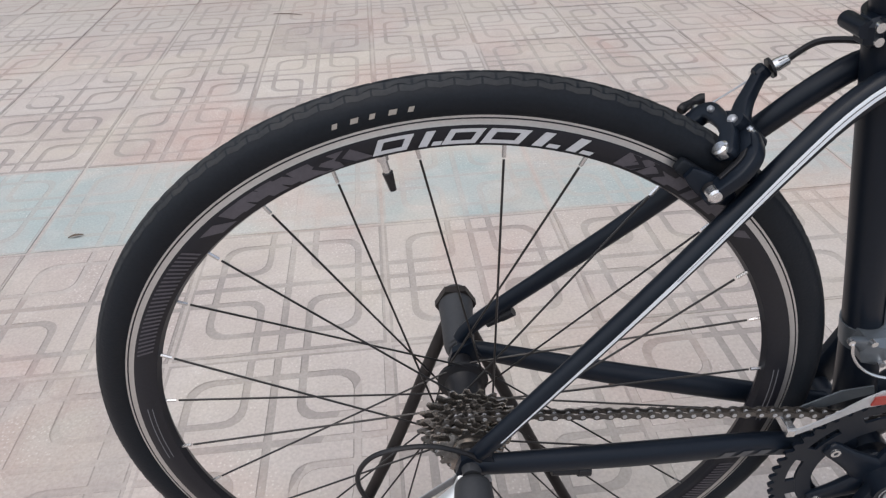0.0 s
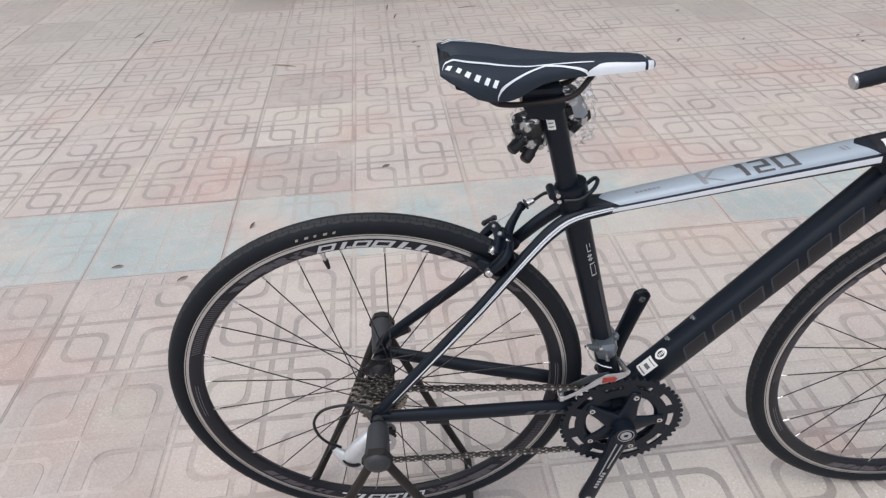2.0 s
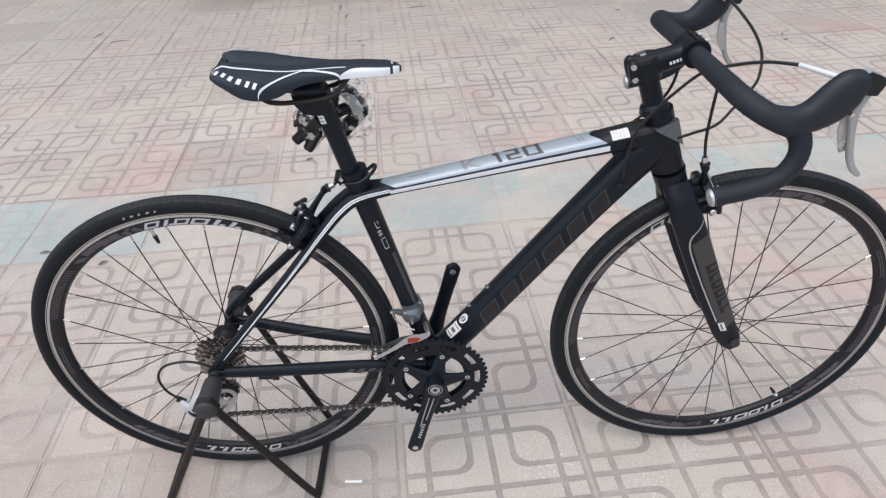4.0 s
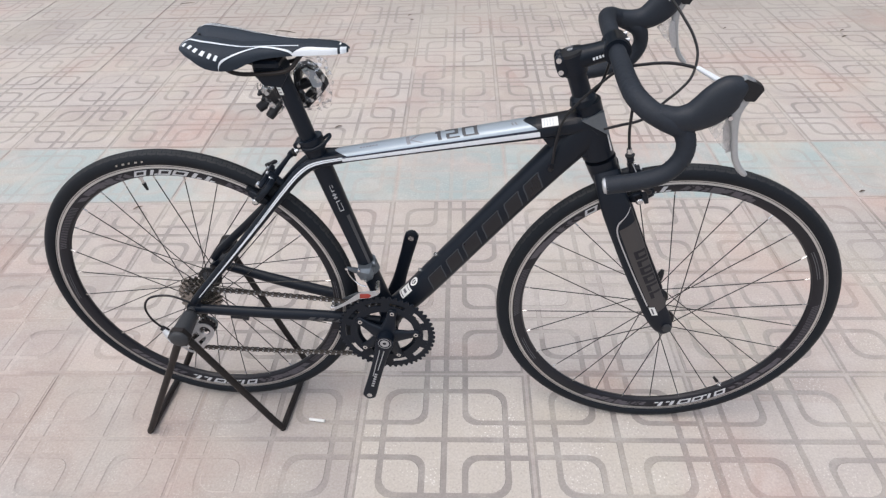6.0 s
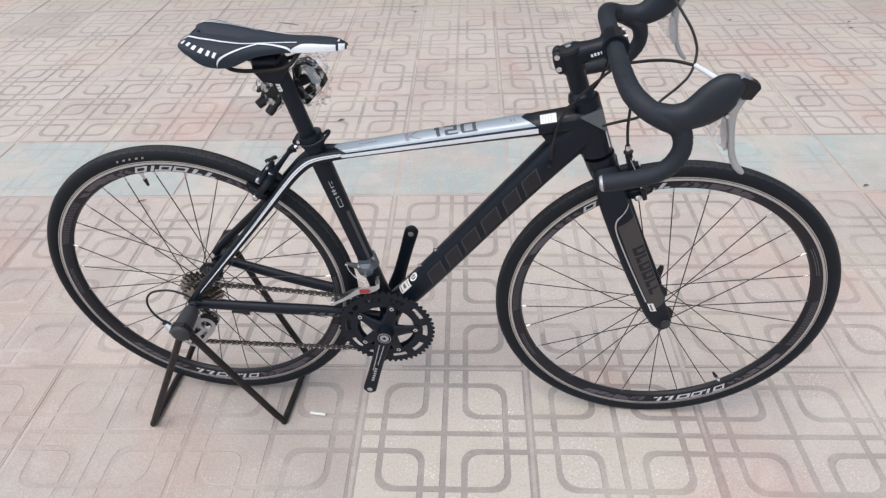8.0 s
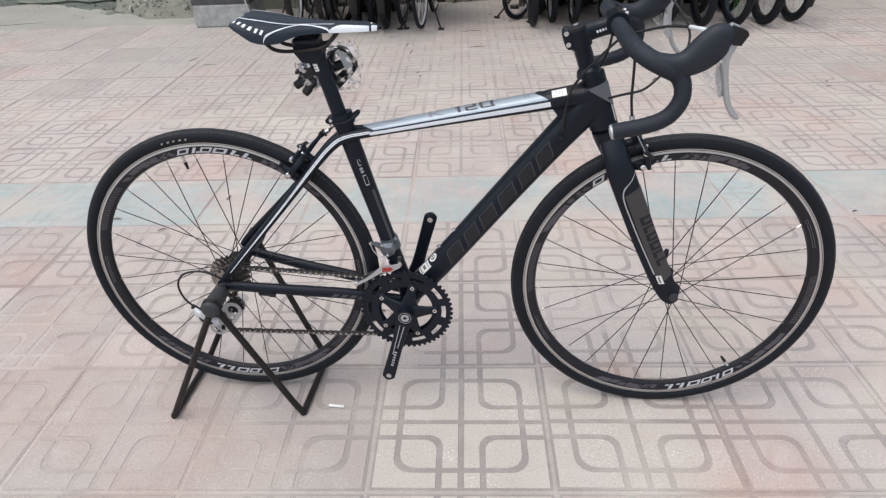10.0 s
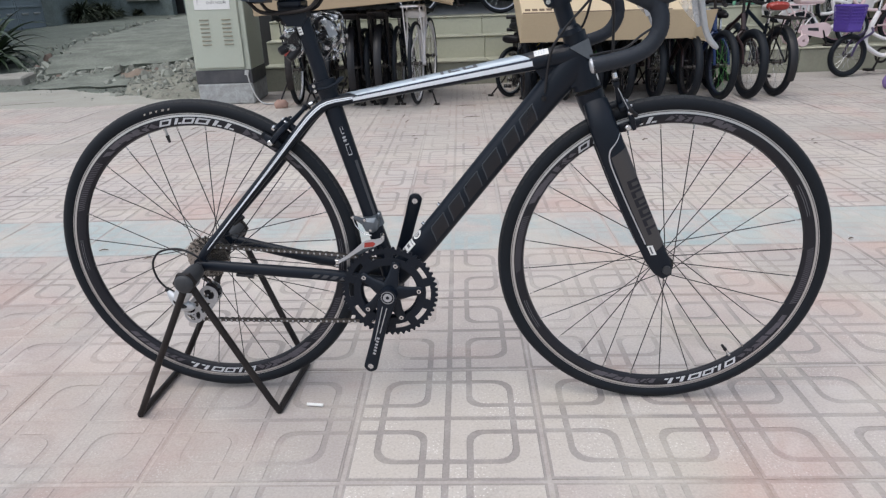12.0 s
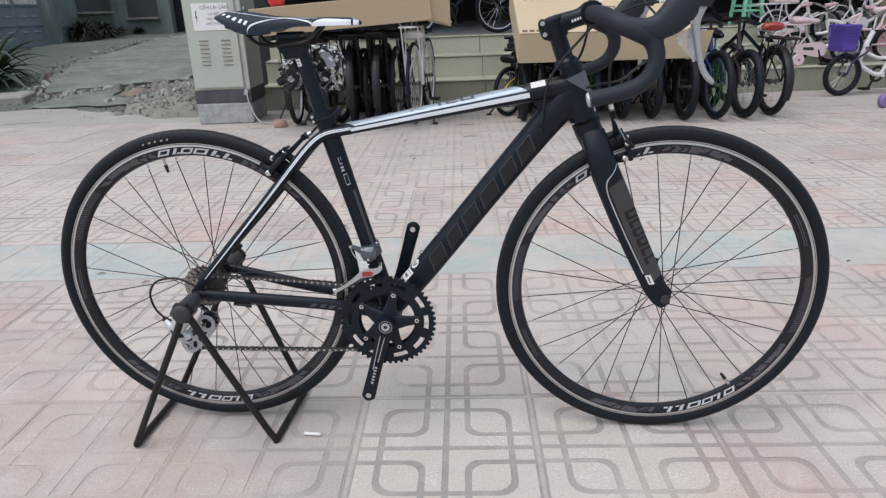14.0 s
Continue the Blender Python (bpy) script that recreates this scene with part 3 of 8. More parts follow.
STAY_R, STAY_L, CHAINSTAY_R, CHAINSTAY_L = stay("right"), stay("left"), chainstay("right"), chainstay("left")
bm = bm_new()
for tube in (TOP, DOWN, SEAT, HEAD, STAY_R, STAY_L, CHAINSTAY_R, CHAINSTAY_L):
    tube.build(bm, 20)
rod(bm, (0.403, -0.036, 0.279), (0.403, 0.036, 0.279), 0.0225, n=24)
for s in (-1, 1):
    plate(bm, [(-0.014, 0.340), (-0.009, 0.358), (0.012, 0.372), (0.022, 0.352), (0.016, 0.338), (0.002, 0.330), (-0.008, 0.322)], s * 0.067 - 0.004, s * 0.067 + 0.004)
rod(bm, (0.213, -0.03, 0.603), (0.213, 0.03, 0.603), 0.006)
rod(bm, (0.325, -0.036, 0.301), (0.325, 0.036, 0.301), 0.007)
hull(bm, [(0.70, y, z) for y in (-0.012, 0.012) for z in (0.735,)] + [(0.79, y, z) for y in (-0.02, 0.02) for z in (0.70, 0.765)] + [(0.735, y, 0.69) for y in (-0.012, 0.012)])
frame_part = part("frame", bm, M_BLACK, bike, "matt black alloy frame with slim stays")


def frame_patch(name, tube, areas, material, label):
    bm = bm_new()
    for a in areas:
        tube.patch(bm, *a)
    return part(name, bm, material, frame_part, label, sharp=60)


frame_patch("top_panel", TOP, [(0.10, 0.80, 18, 90, 0.0007, 24, 6, -0.05), (0.10, 0.80, 90, 162, 0.0007, 24, 6, 0.05)], M_SILVERP, "silver blue panel along the top tube")
frame_patch("panel_end", TOP, [(0.82, 0.96, 20, 160, 0.0007, 6, 8)], M_RIM, "black end of the top tube panel")
frame_patch("pin_line", TOP, [(0.10, 0.82, 163, 172, 0.0009, 24, 2), (0.10, 0.82, 8, 17, 0.0009, 24, 2)], M_NAVY, "thin dark navy line")
frame_patch("side_stripe", TOP, [(0.03, 0.83, 174, 194, 0.0008, 24, 4), (0.03, 0.83, -14, 6, 0.0008, 24, 4)], M_WHITE, "white stripe along the tube")
for tube, flip in ((STAY_R, 1), (STAY_L, -1)):
    edges = [(0.05, 186, 196), (0.25, 178, 196), (0.45, 168, 194), (0.60, 158, 190), (0.75, 152, 184), (0.97, 152, 180)]
    bm = bm_new()
    band(bm, tube, edges if flip > 0 else [(q, 180 - b, 180 - a) for q, a, b in edges], 0.0007, 4, 8)
    part("stay_stripe", bm, M_WHITE, frame_part, "white stripe down the seat stay", sharp=60)
    edges = [(0.40, 176, 178), (0.60, 170, 173), (0.75, 165, 169), (0.985, 164, 168)]
    bm = bm_new()
    band(bm, tube, edges if flip > 0 else [(q, 180 - b, 180 - a) for q, a, b in edges], 0.0011, 1, 8)
    part("stay_line", bm, M_GREY, frame_part, "thin grey line in the stripe", sharp=60)
# printed blocks on the tubes, drawn as plain slanted shapes
areas = []
q = 0.25
for w in (0.085, 0.075, 0.085, 0.09, 0.075, 0.075):
    areas.append((q, q + w * 0.8, 158, 206, 0.0007, 5, 4, -0.03))
    q += w * 1.16
frame_patch("tube_mark", DOWN, areas, M_SHADE, "dark grey slanted blocks on the down tube")
areas = []
q = 0.25
for w in (0.085, 0.075, 0.085, 0.09, 0.075, 0.075):
    for a in ((q - 0.004, q + 0.001, 157, 207, 0.0009, 1, 4, -0.03), (q + w * 0.8 - 0.001, q + w * 0.8 + 0.004, 157, 207, 0.0009, 1, 4, -0.03),
              (q + 0.014, q + w * 0.8 + 0.016, 155, 158.5, 0.0009, 4, 1, 0)):
        areas.append(a)
    q += w * 1.16
frame_patch("mark_outline", DOWN, areas, M_OUTLINE, "grey outlines of the down tube blocks")
L = 0.0012
K_MARK = [(0.352, 0.366, 74, 138, L, 1, 5, 0.012), (0.384, 0.396, 104, 138, L, 1, 4, 0.046), (0.376, 0.390, 76, 104, L, 1, 4, -0.034)]
ONE = [(0.468, 0.481, 68, 138, L, 1, 6, 0.010), (0.458, 0.470, 68, 90, L, 1, 2, 0.002)]
TWO = [(0.494, 0.541, 68, 81, L, 3, 2, 0.002), (0.530, 0.543, 81, 97, L, 1, 2, 0.002), (0.500, 0.545, 97, 109, L, 3, 2, 0.002), (0.501, 0.513, 109, 127, L, 1, 2, 0.002), (0.504, 0.551, 127, 138, L, 3, 2, 0.002)]
NIL = [(0.556, 0.612, 68, 81, L, 3, 2, 0.002), (0.558, 0.571, 81, 127, L, 1, 4, 0.006), (0.601, 0.614, 81, 127, L, 1, 4, 0.006), (0.564, 0.620, 127, 138, L, 3, 2, 0.002)]
frame_patch("top_letter", TOP, K_MARK, M_FAINT, "faint grey letter on the top tube")
for digit in (ONE, TWO, NIL):
    frame_patch("top_digit", TOP, digit, M_GREY, "dark grey numeral on the top tube")
for area in [(0.735, 0.742, 92, 112, 0.0012, 1, 3, 0.006), (0.748, 0.754, 92, 112, 0.0012, 1, 3, 0.006)] + [(0.175 + i * 0.012, 0.184 + i * 0.012, 96, 106, 0.0012, 1, 1, 0.002) for i in range(6)]:
    frame_patch("top_tick", TOP, [area], M_FAINT, "small grey tick on the top tube")
frame_patch("tube_label", TOP, [(0.840, 0.896, 98, 154, 0.0014, 3, 5)], M_PAPER, "white paper label on the top tube")
frame_patch("label_bars", TOP, [(0.848 + i * 0.010, 0.8492 + i * 0.010, 106, 146, 0.0018, 1, 3) for i in range(4)], M_SILVERP, "faint bars on the label")
frame_patch("seat_mark", SEAT, [(0.690, 0.694, 190, 214, 0.001, 1, 3), (0.738, 0.742, 190, 214, 0.001, 1, 3), (0.690, 0.742, 190, 192.5, 0.001, 3, 1), (0.690, 0.730, 211.5, 214, 0.001, 3, 1), (0.752, 0.782, 193, 195.5, 0.001, 3, 1), (0.752, 0.782, 200, 202.5, 0.001, 3, 1), (0.758, 0.762, 187, 209, 0.001, 1, 3),
    (0.772, 0.776, 187, 209, 0.001, 1, 3), (0.790, 0.794, 192, 208, 0.001, 1, 3), (0.790, 0.822, 192, 194.5, 0.001, 3, 1), (0.806, 0.822, 206, 208.5, 0.001, 2, 1)], M_RIMPRINT, "small pale outline badge on the seat tube")
frame_patch("seat_stripe", SEAT, [(0.38, 0.66, 212, 232, 0.0008, 12, 2)], M_GREY, "blue-grey stripe down the seat tube")
frame_patch("stay_mark", CHAINSTAY_R, [(0.62 + i * 0.05, 0.65 + i * 0.05, 165, 200, 0.0008, 2, 2, -0.02) for i in range(5)], M_GREY, "grey slanted blocks on the chain stay")
frame_patch("tube_sticker", DOWN, [(0.125, 0.178, 98, 150, 0.0010, 3, 4)], M_PAPER, "white paper sticker low on the down tube")
frame_patch("sticker_bars", DOWN, [(0.131, 0.135, 104, 144, 0.0014, 1, 3), (0.146, 0.158, 112, 138, 0.0014, 1, 3), (0.168, 0.171, 104, 144, 0.0014, 1, 3)], M_INK, "grey bars of unreadable print")
bm = bm_new()
for i in range(18):
    a0, a1 = 2 * math.pi * i / 18, 2 * math.pi * (i + 1) / 18
    pts = [DOWN.at(0.206 + 0.019 * r * math.cos(a), radians(120 + 20 * r * math.sin(a)), 0.0011) for a, r in ((a0, 0.62), (a0, 1), (a1, 1), (a1, 0.62))]
    bm.faces.new([bm.verts.new(p) for p in pts])
for j in range(4):
    DOWN.patch(bm, 0.198 + j * 0.005, 0.201 + j * 0.005, 114, 126, 0.0011, 1, 2)
part("round_sticker", bm, M_PAPER, frame_part, "round white sticker on the down tube", sharp=0)
# angular graphite facets beside the head tube
for s in (-1, 1):
    bm = bm_new()
    pts = [(0.765, 0.771), (0.800, 0.787), (0.8155, 0.742)]
    vs = [bm.verts.new((x, s * (0.0262 if i < 1 else (0.0232 if i == 1 else 0.0215)), z)) for i, (x, z) in enumerate(pts)]
    base = [bm.verts.new((x, s * 0.014, z)) for x, z in pts]
    bm.faces.new(vs)
    for i in range(3):
        bm.faces.new((vs[i], vs[(i + 1) % 3], base[(i + 1) % 3], base[i]))
    part("head_facet", bm, M_SLATE, frame_part, "blue-grey triangular facet on the head tube", sharp=20)
frame_patch("head_line", HEAD, [(0.10, 0.42, 232, 240, 0.0012, 6, 1)], M_PAPER, "white edge line on the head tube")
# bottle bolts, cable stops, frame rivets
bm = bm_new()
for q in (0.245, 0.335):
    p, o = DOWN.at(q, radians(90)), DOWN.at(q, radians(90), 0.005)
    rod(bm, p, o, 0.0042, 0.0036, 10)
    part("bottle_bolt", bm, M_STEEL, frame_part, "small steel bottle-cage bolt")
    bm = bm_new()
bm = bm_new()
rod(bm, (0.075, -0.062, 0.3225), (0.105, -0.060, 0.319), 0.004)
rod(bm, (0.100, -0.060, 0.3195), (0.112, -0.059, 0.318), 0.006)
part("cable_stop", bm, M_PLASTIC, frame_part, "black cable stop on the stay")
bm = bm_new()
rod(bm, (0.042, 0.068, 0.400), (0.054, 0.066, 0.409), 0.005)
rod(bm, (0.028, 0.070, 0.390), (0.050, 0.068, 0.404), 0.004)
part("cable_stop", bm, M_PLASTIC, frame_part, "black cable stop on the stay")

# fork
bm = bm_new()
Tube([(0.8075, 0, 0.688, 0.0275, 0.0265), (0.815, 0, 0.668, 0.026, 0.027), (0.826, 0, 0.645, 0.024, 0.034)], 5).build(bm, 20)
BLADES = []
for s in (-1, 1):
    BLADES.append(Tube([(0.820, s * 0.014, 0.668, 0.024, 0.016), (0.829, s * 0.031, 0.640, 0.0245, 0.0155), (0.842, s * 0.040, 0.606, 0.0262, 0.012), (0.870, s * 0.0435, 0.541, 0.0262, 0.0105), (0.898, s * 0.0465, 0.477, 0.0255, 0.0095),
                        (0.944, s * 0.051, 0.380, 0.0236, 0.0085), (0.957, s * 0.053, 0.356, 0.0222, 0.007), (0.968, s * 0.0545, 0.337, 0.0190, 0.006), (0.976, s * 0.0545, 0.323, 0.011, 0.005)], 6, power=2.5))
    BLADES[-1].build(bm, 18)
fork = part("fork", bm, M_BLACK, bike, "black bladed fork with graphite outer faces")


def fork_patch(name, areas, material, label):
    bm = bm_new()
    for a in areas:
        BLADES[0].patch(bm, *a)
    part(name, bm, material, fork, label, sharp=60)


# on the right blade 180 degrees is the outer face, 90 the front edge
fork_patch("blade_panel", [(0.27, 0.83, 96, 192, 0.0006, 22, 7, 0.03)], M_PANEL, "brown-grey panel on the fork blade")
bm = bm_new()
band(bm, BLADES[0], [(0.185, 118, 124), (0.215, 150, 157), (0.25, 184, 190), (0.32, 200, 206), (0.50, 198, 204), (0.78, 194, 200)], 0.0010, 1)
part("blade_line", bm, M_DULL, fork, "thin silver line on the fork blade", sharp=60)
q = 0.43
for w, hollow in ((0.060, True), (0.045, False), (0.055, True), (0.060, True), (0.050, False), (0.050, False)):
    bm = bm_new()
    if hollow:
        for a in ((q, q + w * 0.82, 112, 124), (q, q + w * 0.82, 162, 176), (q, q + w * 0.24, 124, 162), (q + w * 0.58, q + w * 0.82, 124, 162)):
            BLADES[0].patch(bm, *a, 0.0010, 3, 3)
    else:
        BLADES[0].patch(bm, q, q + w * 0.26, 112, 176, 0.0010, 1, 4)
        BLADES[0].patch(bm, q + w * 0.26, q + w * 0.82, 162, 176, 0.0010, 2, 2)
    part("blade_mark", bm, M_RIM, fork, "black block mark on the fork panel", sharp=60)
    q += w
fork_patch("blade_label", [(0.795, 0.852, 177, 195, 0.0012, 3, 3, -0.01)], M_PAPER, "small white label on the fork blade")
fork_patch("label_print", [(0.803, 0.844, 183, 189, 0.0016, 3, 1)], M_INK, "grey print bar on the label")

# lever of the front quick release, on the far side
bm = bm_new()
Tube([(0.973, 0.068, 0.339, 0.009, 0.006), (0.978, 0.072, 0.352, 0.0075, 0.0045), (0.982, 0.077, 0.364, 0.0068, 0.004), (0.985, 0.080, 0.374, 0.004, 0.003)], 5).build(bm, 10)
part("release_lever", bm, M_PLASTIC, front_wheel, "curved black quick-release lever", at=Matrix.Translation(-FRONT))

# headset, stem, handlebar
bm = bm_new()
rod(bm, (0.7680, 0, 0.793), (0.7652, 0, 0.803), 0.0235, 0.0215, 24)
rod(bm, (0.7652, 0, 0.803), (0.7635, 0, 0.8085), 0.0215, 0.0165, 24)
rod(bm, (0.7636, 0, 0.808), (0.7495, 0, 0.847), 0.0162, 0.0160, 24)
part("headset", bm, M_BLACK, bike, "black headset with spacers under the stem")
bm = bm_new()
rod(bm, (0.7502, 0, 0.845), (0.7392, 0, 0.877), 0.0200, 0.0220, 28)
Tube([(0.730, 0, 0.8640, 0.0140, 0.0165), (0.744, 0, 0.8675, 0.0175, 0.0195), (0.762, 0, 0.8725, 0.0170, 0.0180), (0.778, 0, 0.8770, 0.0160, 0.0165), (0.794, 0, 0.8820, 0.0165, 0.0178), (0.806, 0, 0.886, 0.0192, 0.0222)], 5, power=2.5).build(bm, 20)
rod(bm, (0.808, -0.0225, 0.887), (0.808, 0.0225, 0.887), 0.0205, n=24)
# slotted clamp at the back, two rounded lugs
for y in (-0.0100, 0.0100):
    Tube([(0.7325, y, 0.8445, 0.0060, 0.0070), (0.7300, y, 0.8490, 0.0100, 0.0082), (0.7250, y, 0.8640, 0.0110, 0.0086), (0.7235, y, 0.8720, 0.0100, 0.0084), (0.7250, y, 0.8770, 0.0050, 0.0060)], 5, power=2.6).build(bm, 16)
stem = part("stem", bm, M_BLACK, bike, "black alloy stem with a faceplate")
bm = bm_new()
rod(bm, (0.7392, 0, 0.8768), (0.7378, 0, 0.8808), 0.0216, 0.0206, 28)
rod(bm, (0.7378, 0, 0.8808), (0.7373, 0, 0.8823), 0.0206, 0.0150, 28)
top_cap = part("top_cap", bm, M_PLASTIC, stem, "black top cap with a pale printed arc")
bm = bm_new()
rod(bm, (0.7373, 0, 0.8820), (0.7368, 0, 0.8836), 0.0046, n=12)
part("cap_bolt", bm, M_DULL, top_cap, "grey cap bolt")
bm = bm_new()
lathe(bm, [(0.0105, 0.0), (0.0125, 0.0), (0.0125, 0.0006), (0.0105, 0.0006)], 10, axis="z", a0=60, a1=130)
part("cap_print", bm, M_FAINT, top_cap, "pale printed arc", sharp=0, at=pose(0.7373, 0, 0.8824, 0, -18, 0))
for u, z in ((0.7195, 0.8710), (0.7245, 0.8515)):
    bm = bm_new()
    rod(bm, (u, -0.0200, z), (u, -0.015, z), 0.0044, n=14)
    rod(bm, (u, -0.0208, z), (u, -0.0195, z), 0.0022, n=6)
    part("stem_bolt", bm, M_STEEL, stem, "bright stem bolt")
for z, x in ((0.903, 0.818), (0.871, 0.823)):
    for y in (-0.014, 0.014):
        bm = bm_new()
        rod(bm, (x, y, z), (x + 0.007, y, z + (0.002 if z > 0.9 else -0.002)), 0.0030, n=10)
        part("stem_bolt", bm, M_DULL, stem, "small grey stem bolt")
# split faceplate round the bar
bm = bm_new()
lathe(bm, [(0.0195, -0.0200), (0.0222, -0.0190), (0.0222, 0.0190), (0.0195, 0.0200)], 14, centre=(0.808, 0, 0.887), a0=-62, a1=98)
part("faceplate", bm, M_PLASTIC, stem, "glossy black faceplate", sharp=40)
bm = bm_new()
for i in range(5):
    x = 0.770 + i * 0.0048
    block(bm, (x + 0.004, -0.0168, 0.8740 + i * 0.0017), (0.0034, 0.001, 0.0046), Euler((0, radians(-19), 0)).to_matrix(), 0.0003)
part("stem_mark", bm, M_WHITE, stem, "small white blocks printed on the stem", sharp=0)

BAR = []
for s in (-1, 1):
    BAR.append(Tube([(0.808, s * 0.018, 0.887, 0.0135), (0.808, s * 0.06, 0.887, 0.0140), (0.810, s * 0.135, 0.885, 0.0146), (0.817, s * 0.172, 0.880, 0.0150), (0.834, s * 0.194, 0.871, 0.0153), (0.856, s * 0.202, 0.861, 0.0155),
                     (0.877, s * 0.200, 0.849, 0.0148), (0.8865, s * 0.203, 0.829, 0.0136), (0.8845, s * 0.205, 0.806, 0.0133), (0.868, s * 0.206, 0.783, 0.0132), (0.837, s * 0.206, 0.769, 0.0131), (0.786, s * 0.205, 0.758, 0.0130)], 7, ref=(0.1, 0, 1)))
bm = bm_new()
for tube in BAR:
    tube.build(bm, 16)
rod(bm, (0.808, -0.024, 0.887), (0.808, 0.024, 0.887), 0.0142, n=16)
handlebar = part("handlebar", bm, M_TAPE, bike, "drop handlebar wrapped in black tape")
for tube in BAR:
    for i in range(25):
        q = 0.20 + i * 0.031
        if not 0.42 < q < 0.56:
            part("tape_edge", tube.patch(bm_new(), q, q + 0.0035, 0, 360, 0.0006, 1, 14, 0.022), M_TAPE, handlebar, sharp=0)
for s in (-1, 1):
    bm = bm_new()
    rod(bm, (0.7875, s * 0.205, 0.7582), (0.7825, s * 0.205, 0.7572), 0.0130, 0.011, 16)
    rod(bm, (0.7830, s * 0.205, 0.7573), (0.7815, s * 0.205, 0.7570), 0.0098, 0.0075, 16)
    part("bar_plug", bm, M_DULL, handlebar, "grey bar-end plug")
    # hood, brake lever and cable
    bm = bm_new()
    Tube([(0.842, s * 0.198, 0.8680, 0.0148, 0.0150), (0.866, s * 0.201, 0.8640, 0.0168, 0.0156), (0.886, s * 0.201, 0.8665, 0.0200, 0.0158), (0.903, s * 0.201, 0.8765, 0.0242, 0.0156), (0.917, s * 0.201, 0.8900, 0.0262, 0.0152),
          (0.9285, s * 0.2005, 0.9030, 0.0236, 0.0146), (0.9385, s * 0.2, 0.9095, 0.0172, 0.0132), (0.9460, s * 0.2, 0.9125, 0.0098, 0.0105), (0.9495, s * 0.2, 0.9135, 0.003, 0.004)], 6, power=2.35).build(bm, 20)
    hood = part("brake_hood", bm, M_HOOD, bike, "black rubber brake hood")
    bm = bm_new()
    hull(bm, [(x, s * 0.2 + y * w, z) for x, z, w in ((0.934, 0.9170, 0.8), (0.944, 0.9235, 0.7), (0.957, 0.9185, 0.75), (0.9665, 0.9140, 0.6), (0.9690, 0.9085, 0.6), (0.9600, 0.8935, 0.8), (0.9470, 0.8950, 1.0), (0.9400, 0.9030, 1.0)) for y in (-0.0108, 0.0108)])
    part("lever_housing", bm, M_PLASTIC, hood, "glossy black lever housing", sharp=40)
    # grey piece paints the sheen on the housing's dark name plate
    bm = bm_new()
    hull(bm, [(x, s * 0.2 + y, z) for x, z in ((0.938, 0.9205), (0.945, 0.9250), (0.956, 0.9205)) for y in (-0.0065, 0.0065)] + [(0.946, s * 0.2, 0.918)])
    part("name_plate_sheen", bm, M_DULL, hood, "name plate on the housing, its sheen put in as grey", sharp=40)
    bm = bm_new()
    Tube([(0.9545, s * 0.201, 0.9040, 0.0070, 0.0050), (0.9480, s * 0.201, 0.8920, 0.0078, 0.0058), (0.9425, s * 0.202, 0.8790, 0.0080, 0.0058), (0.9425, s * 0.2025, 0.8660, 0.0068, 0.0056), (0.9460, s * 0.203, 0.8500, 0.0048, 0.0048), (0.9505, s * 0.2035, 0.8300, 0.0043, 0.0046), (0.9560, s * 0.204, 0.8090, 0.0044, 0.0044), (0.9645, s * 0.204, 0.7930, 0.0046, 0.0040), (0.9730, s * 0.204, 0.7840, 0.0042, 0.0036), (0.9775, s * 0.204, 0.7805, 0.0026, 0.0028)], 6, power=2.8).build(bm, 14)
    part("brake_lever", bm, M_LEVER, hood, "silver brake and shift lever")
    bm = bm_new()
    vs = [[bm.verts.new((x, s * (0.1965 + dy), z)) for x, z in ((0.934, 0.864), (0.941, 0.860), (0.947, 0.838), (0.952, 0.815), (0.945, 0.812), (0.937, 0.832), (0.933, 0.848))] for dy in (0.0018, -0.0018)]
    bm.faces.new(vs[0]), bm.faces.new(vs[1][::-1])
    for i in range(7):
        bm.faces.new((vs[0][i], vs[0][(i + 1) % 7], vs[1][(i + 1) % 7], vs[1][i]))
    part("shift_paddle", bm, M_DULL, hood, "grey shift paddle behind the lever")
    bm = bm_new()
    vs = [[bm.verts.new((x, s * (0.2015 + dy), z)) for x, z in ((0.944, 0.872), (0.912, 0.850), (0.928, 0.830), (0.944, 0.816), (0.947, 0.845))] for dy in (0.0012, -0.0012)]
    bm.faces.new(vs[0]), bm.faces.new(vs[1][::-1])
    for i in range(5):
        bm.faces.new((vs[0][i], vs[0][(i + 1) % 5], vs[1][(i + 1) % 5], vs[1][i]))
    part("lever_sleeve", bm, M_SLEEVE, hood, "milky plastic sleeve behind the lever")
    bm = bm_new()
    rod(bm, (0.9330, s * 0.2150, 0.8725), (0.9330, s * 0.205, 0.8725), 0.0030)
    part("hood_screw", bm, M_STEEL, hood, "small steel screw")
bm = bm_new()
rod(bm, (0.921, -0.186, 0.910), (0.905, -0.122, 0.9035), 0.0040, 0.0032)
part("cable_ferrule", bm, M_WHITE, bike, "white ferrule on the shift cable")
bm = bm_new()
rod(bm, (0.921, 0.186, 0.910), (0.918, 0.160, 0.912), 0.0040, 0.0032)
part("cable_ferrule", bm, M_WHITE, bike, "white ferrule on the shift cable")
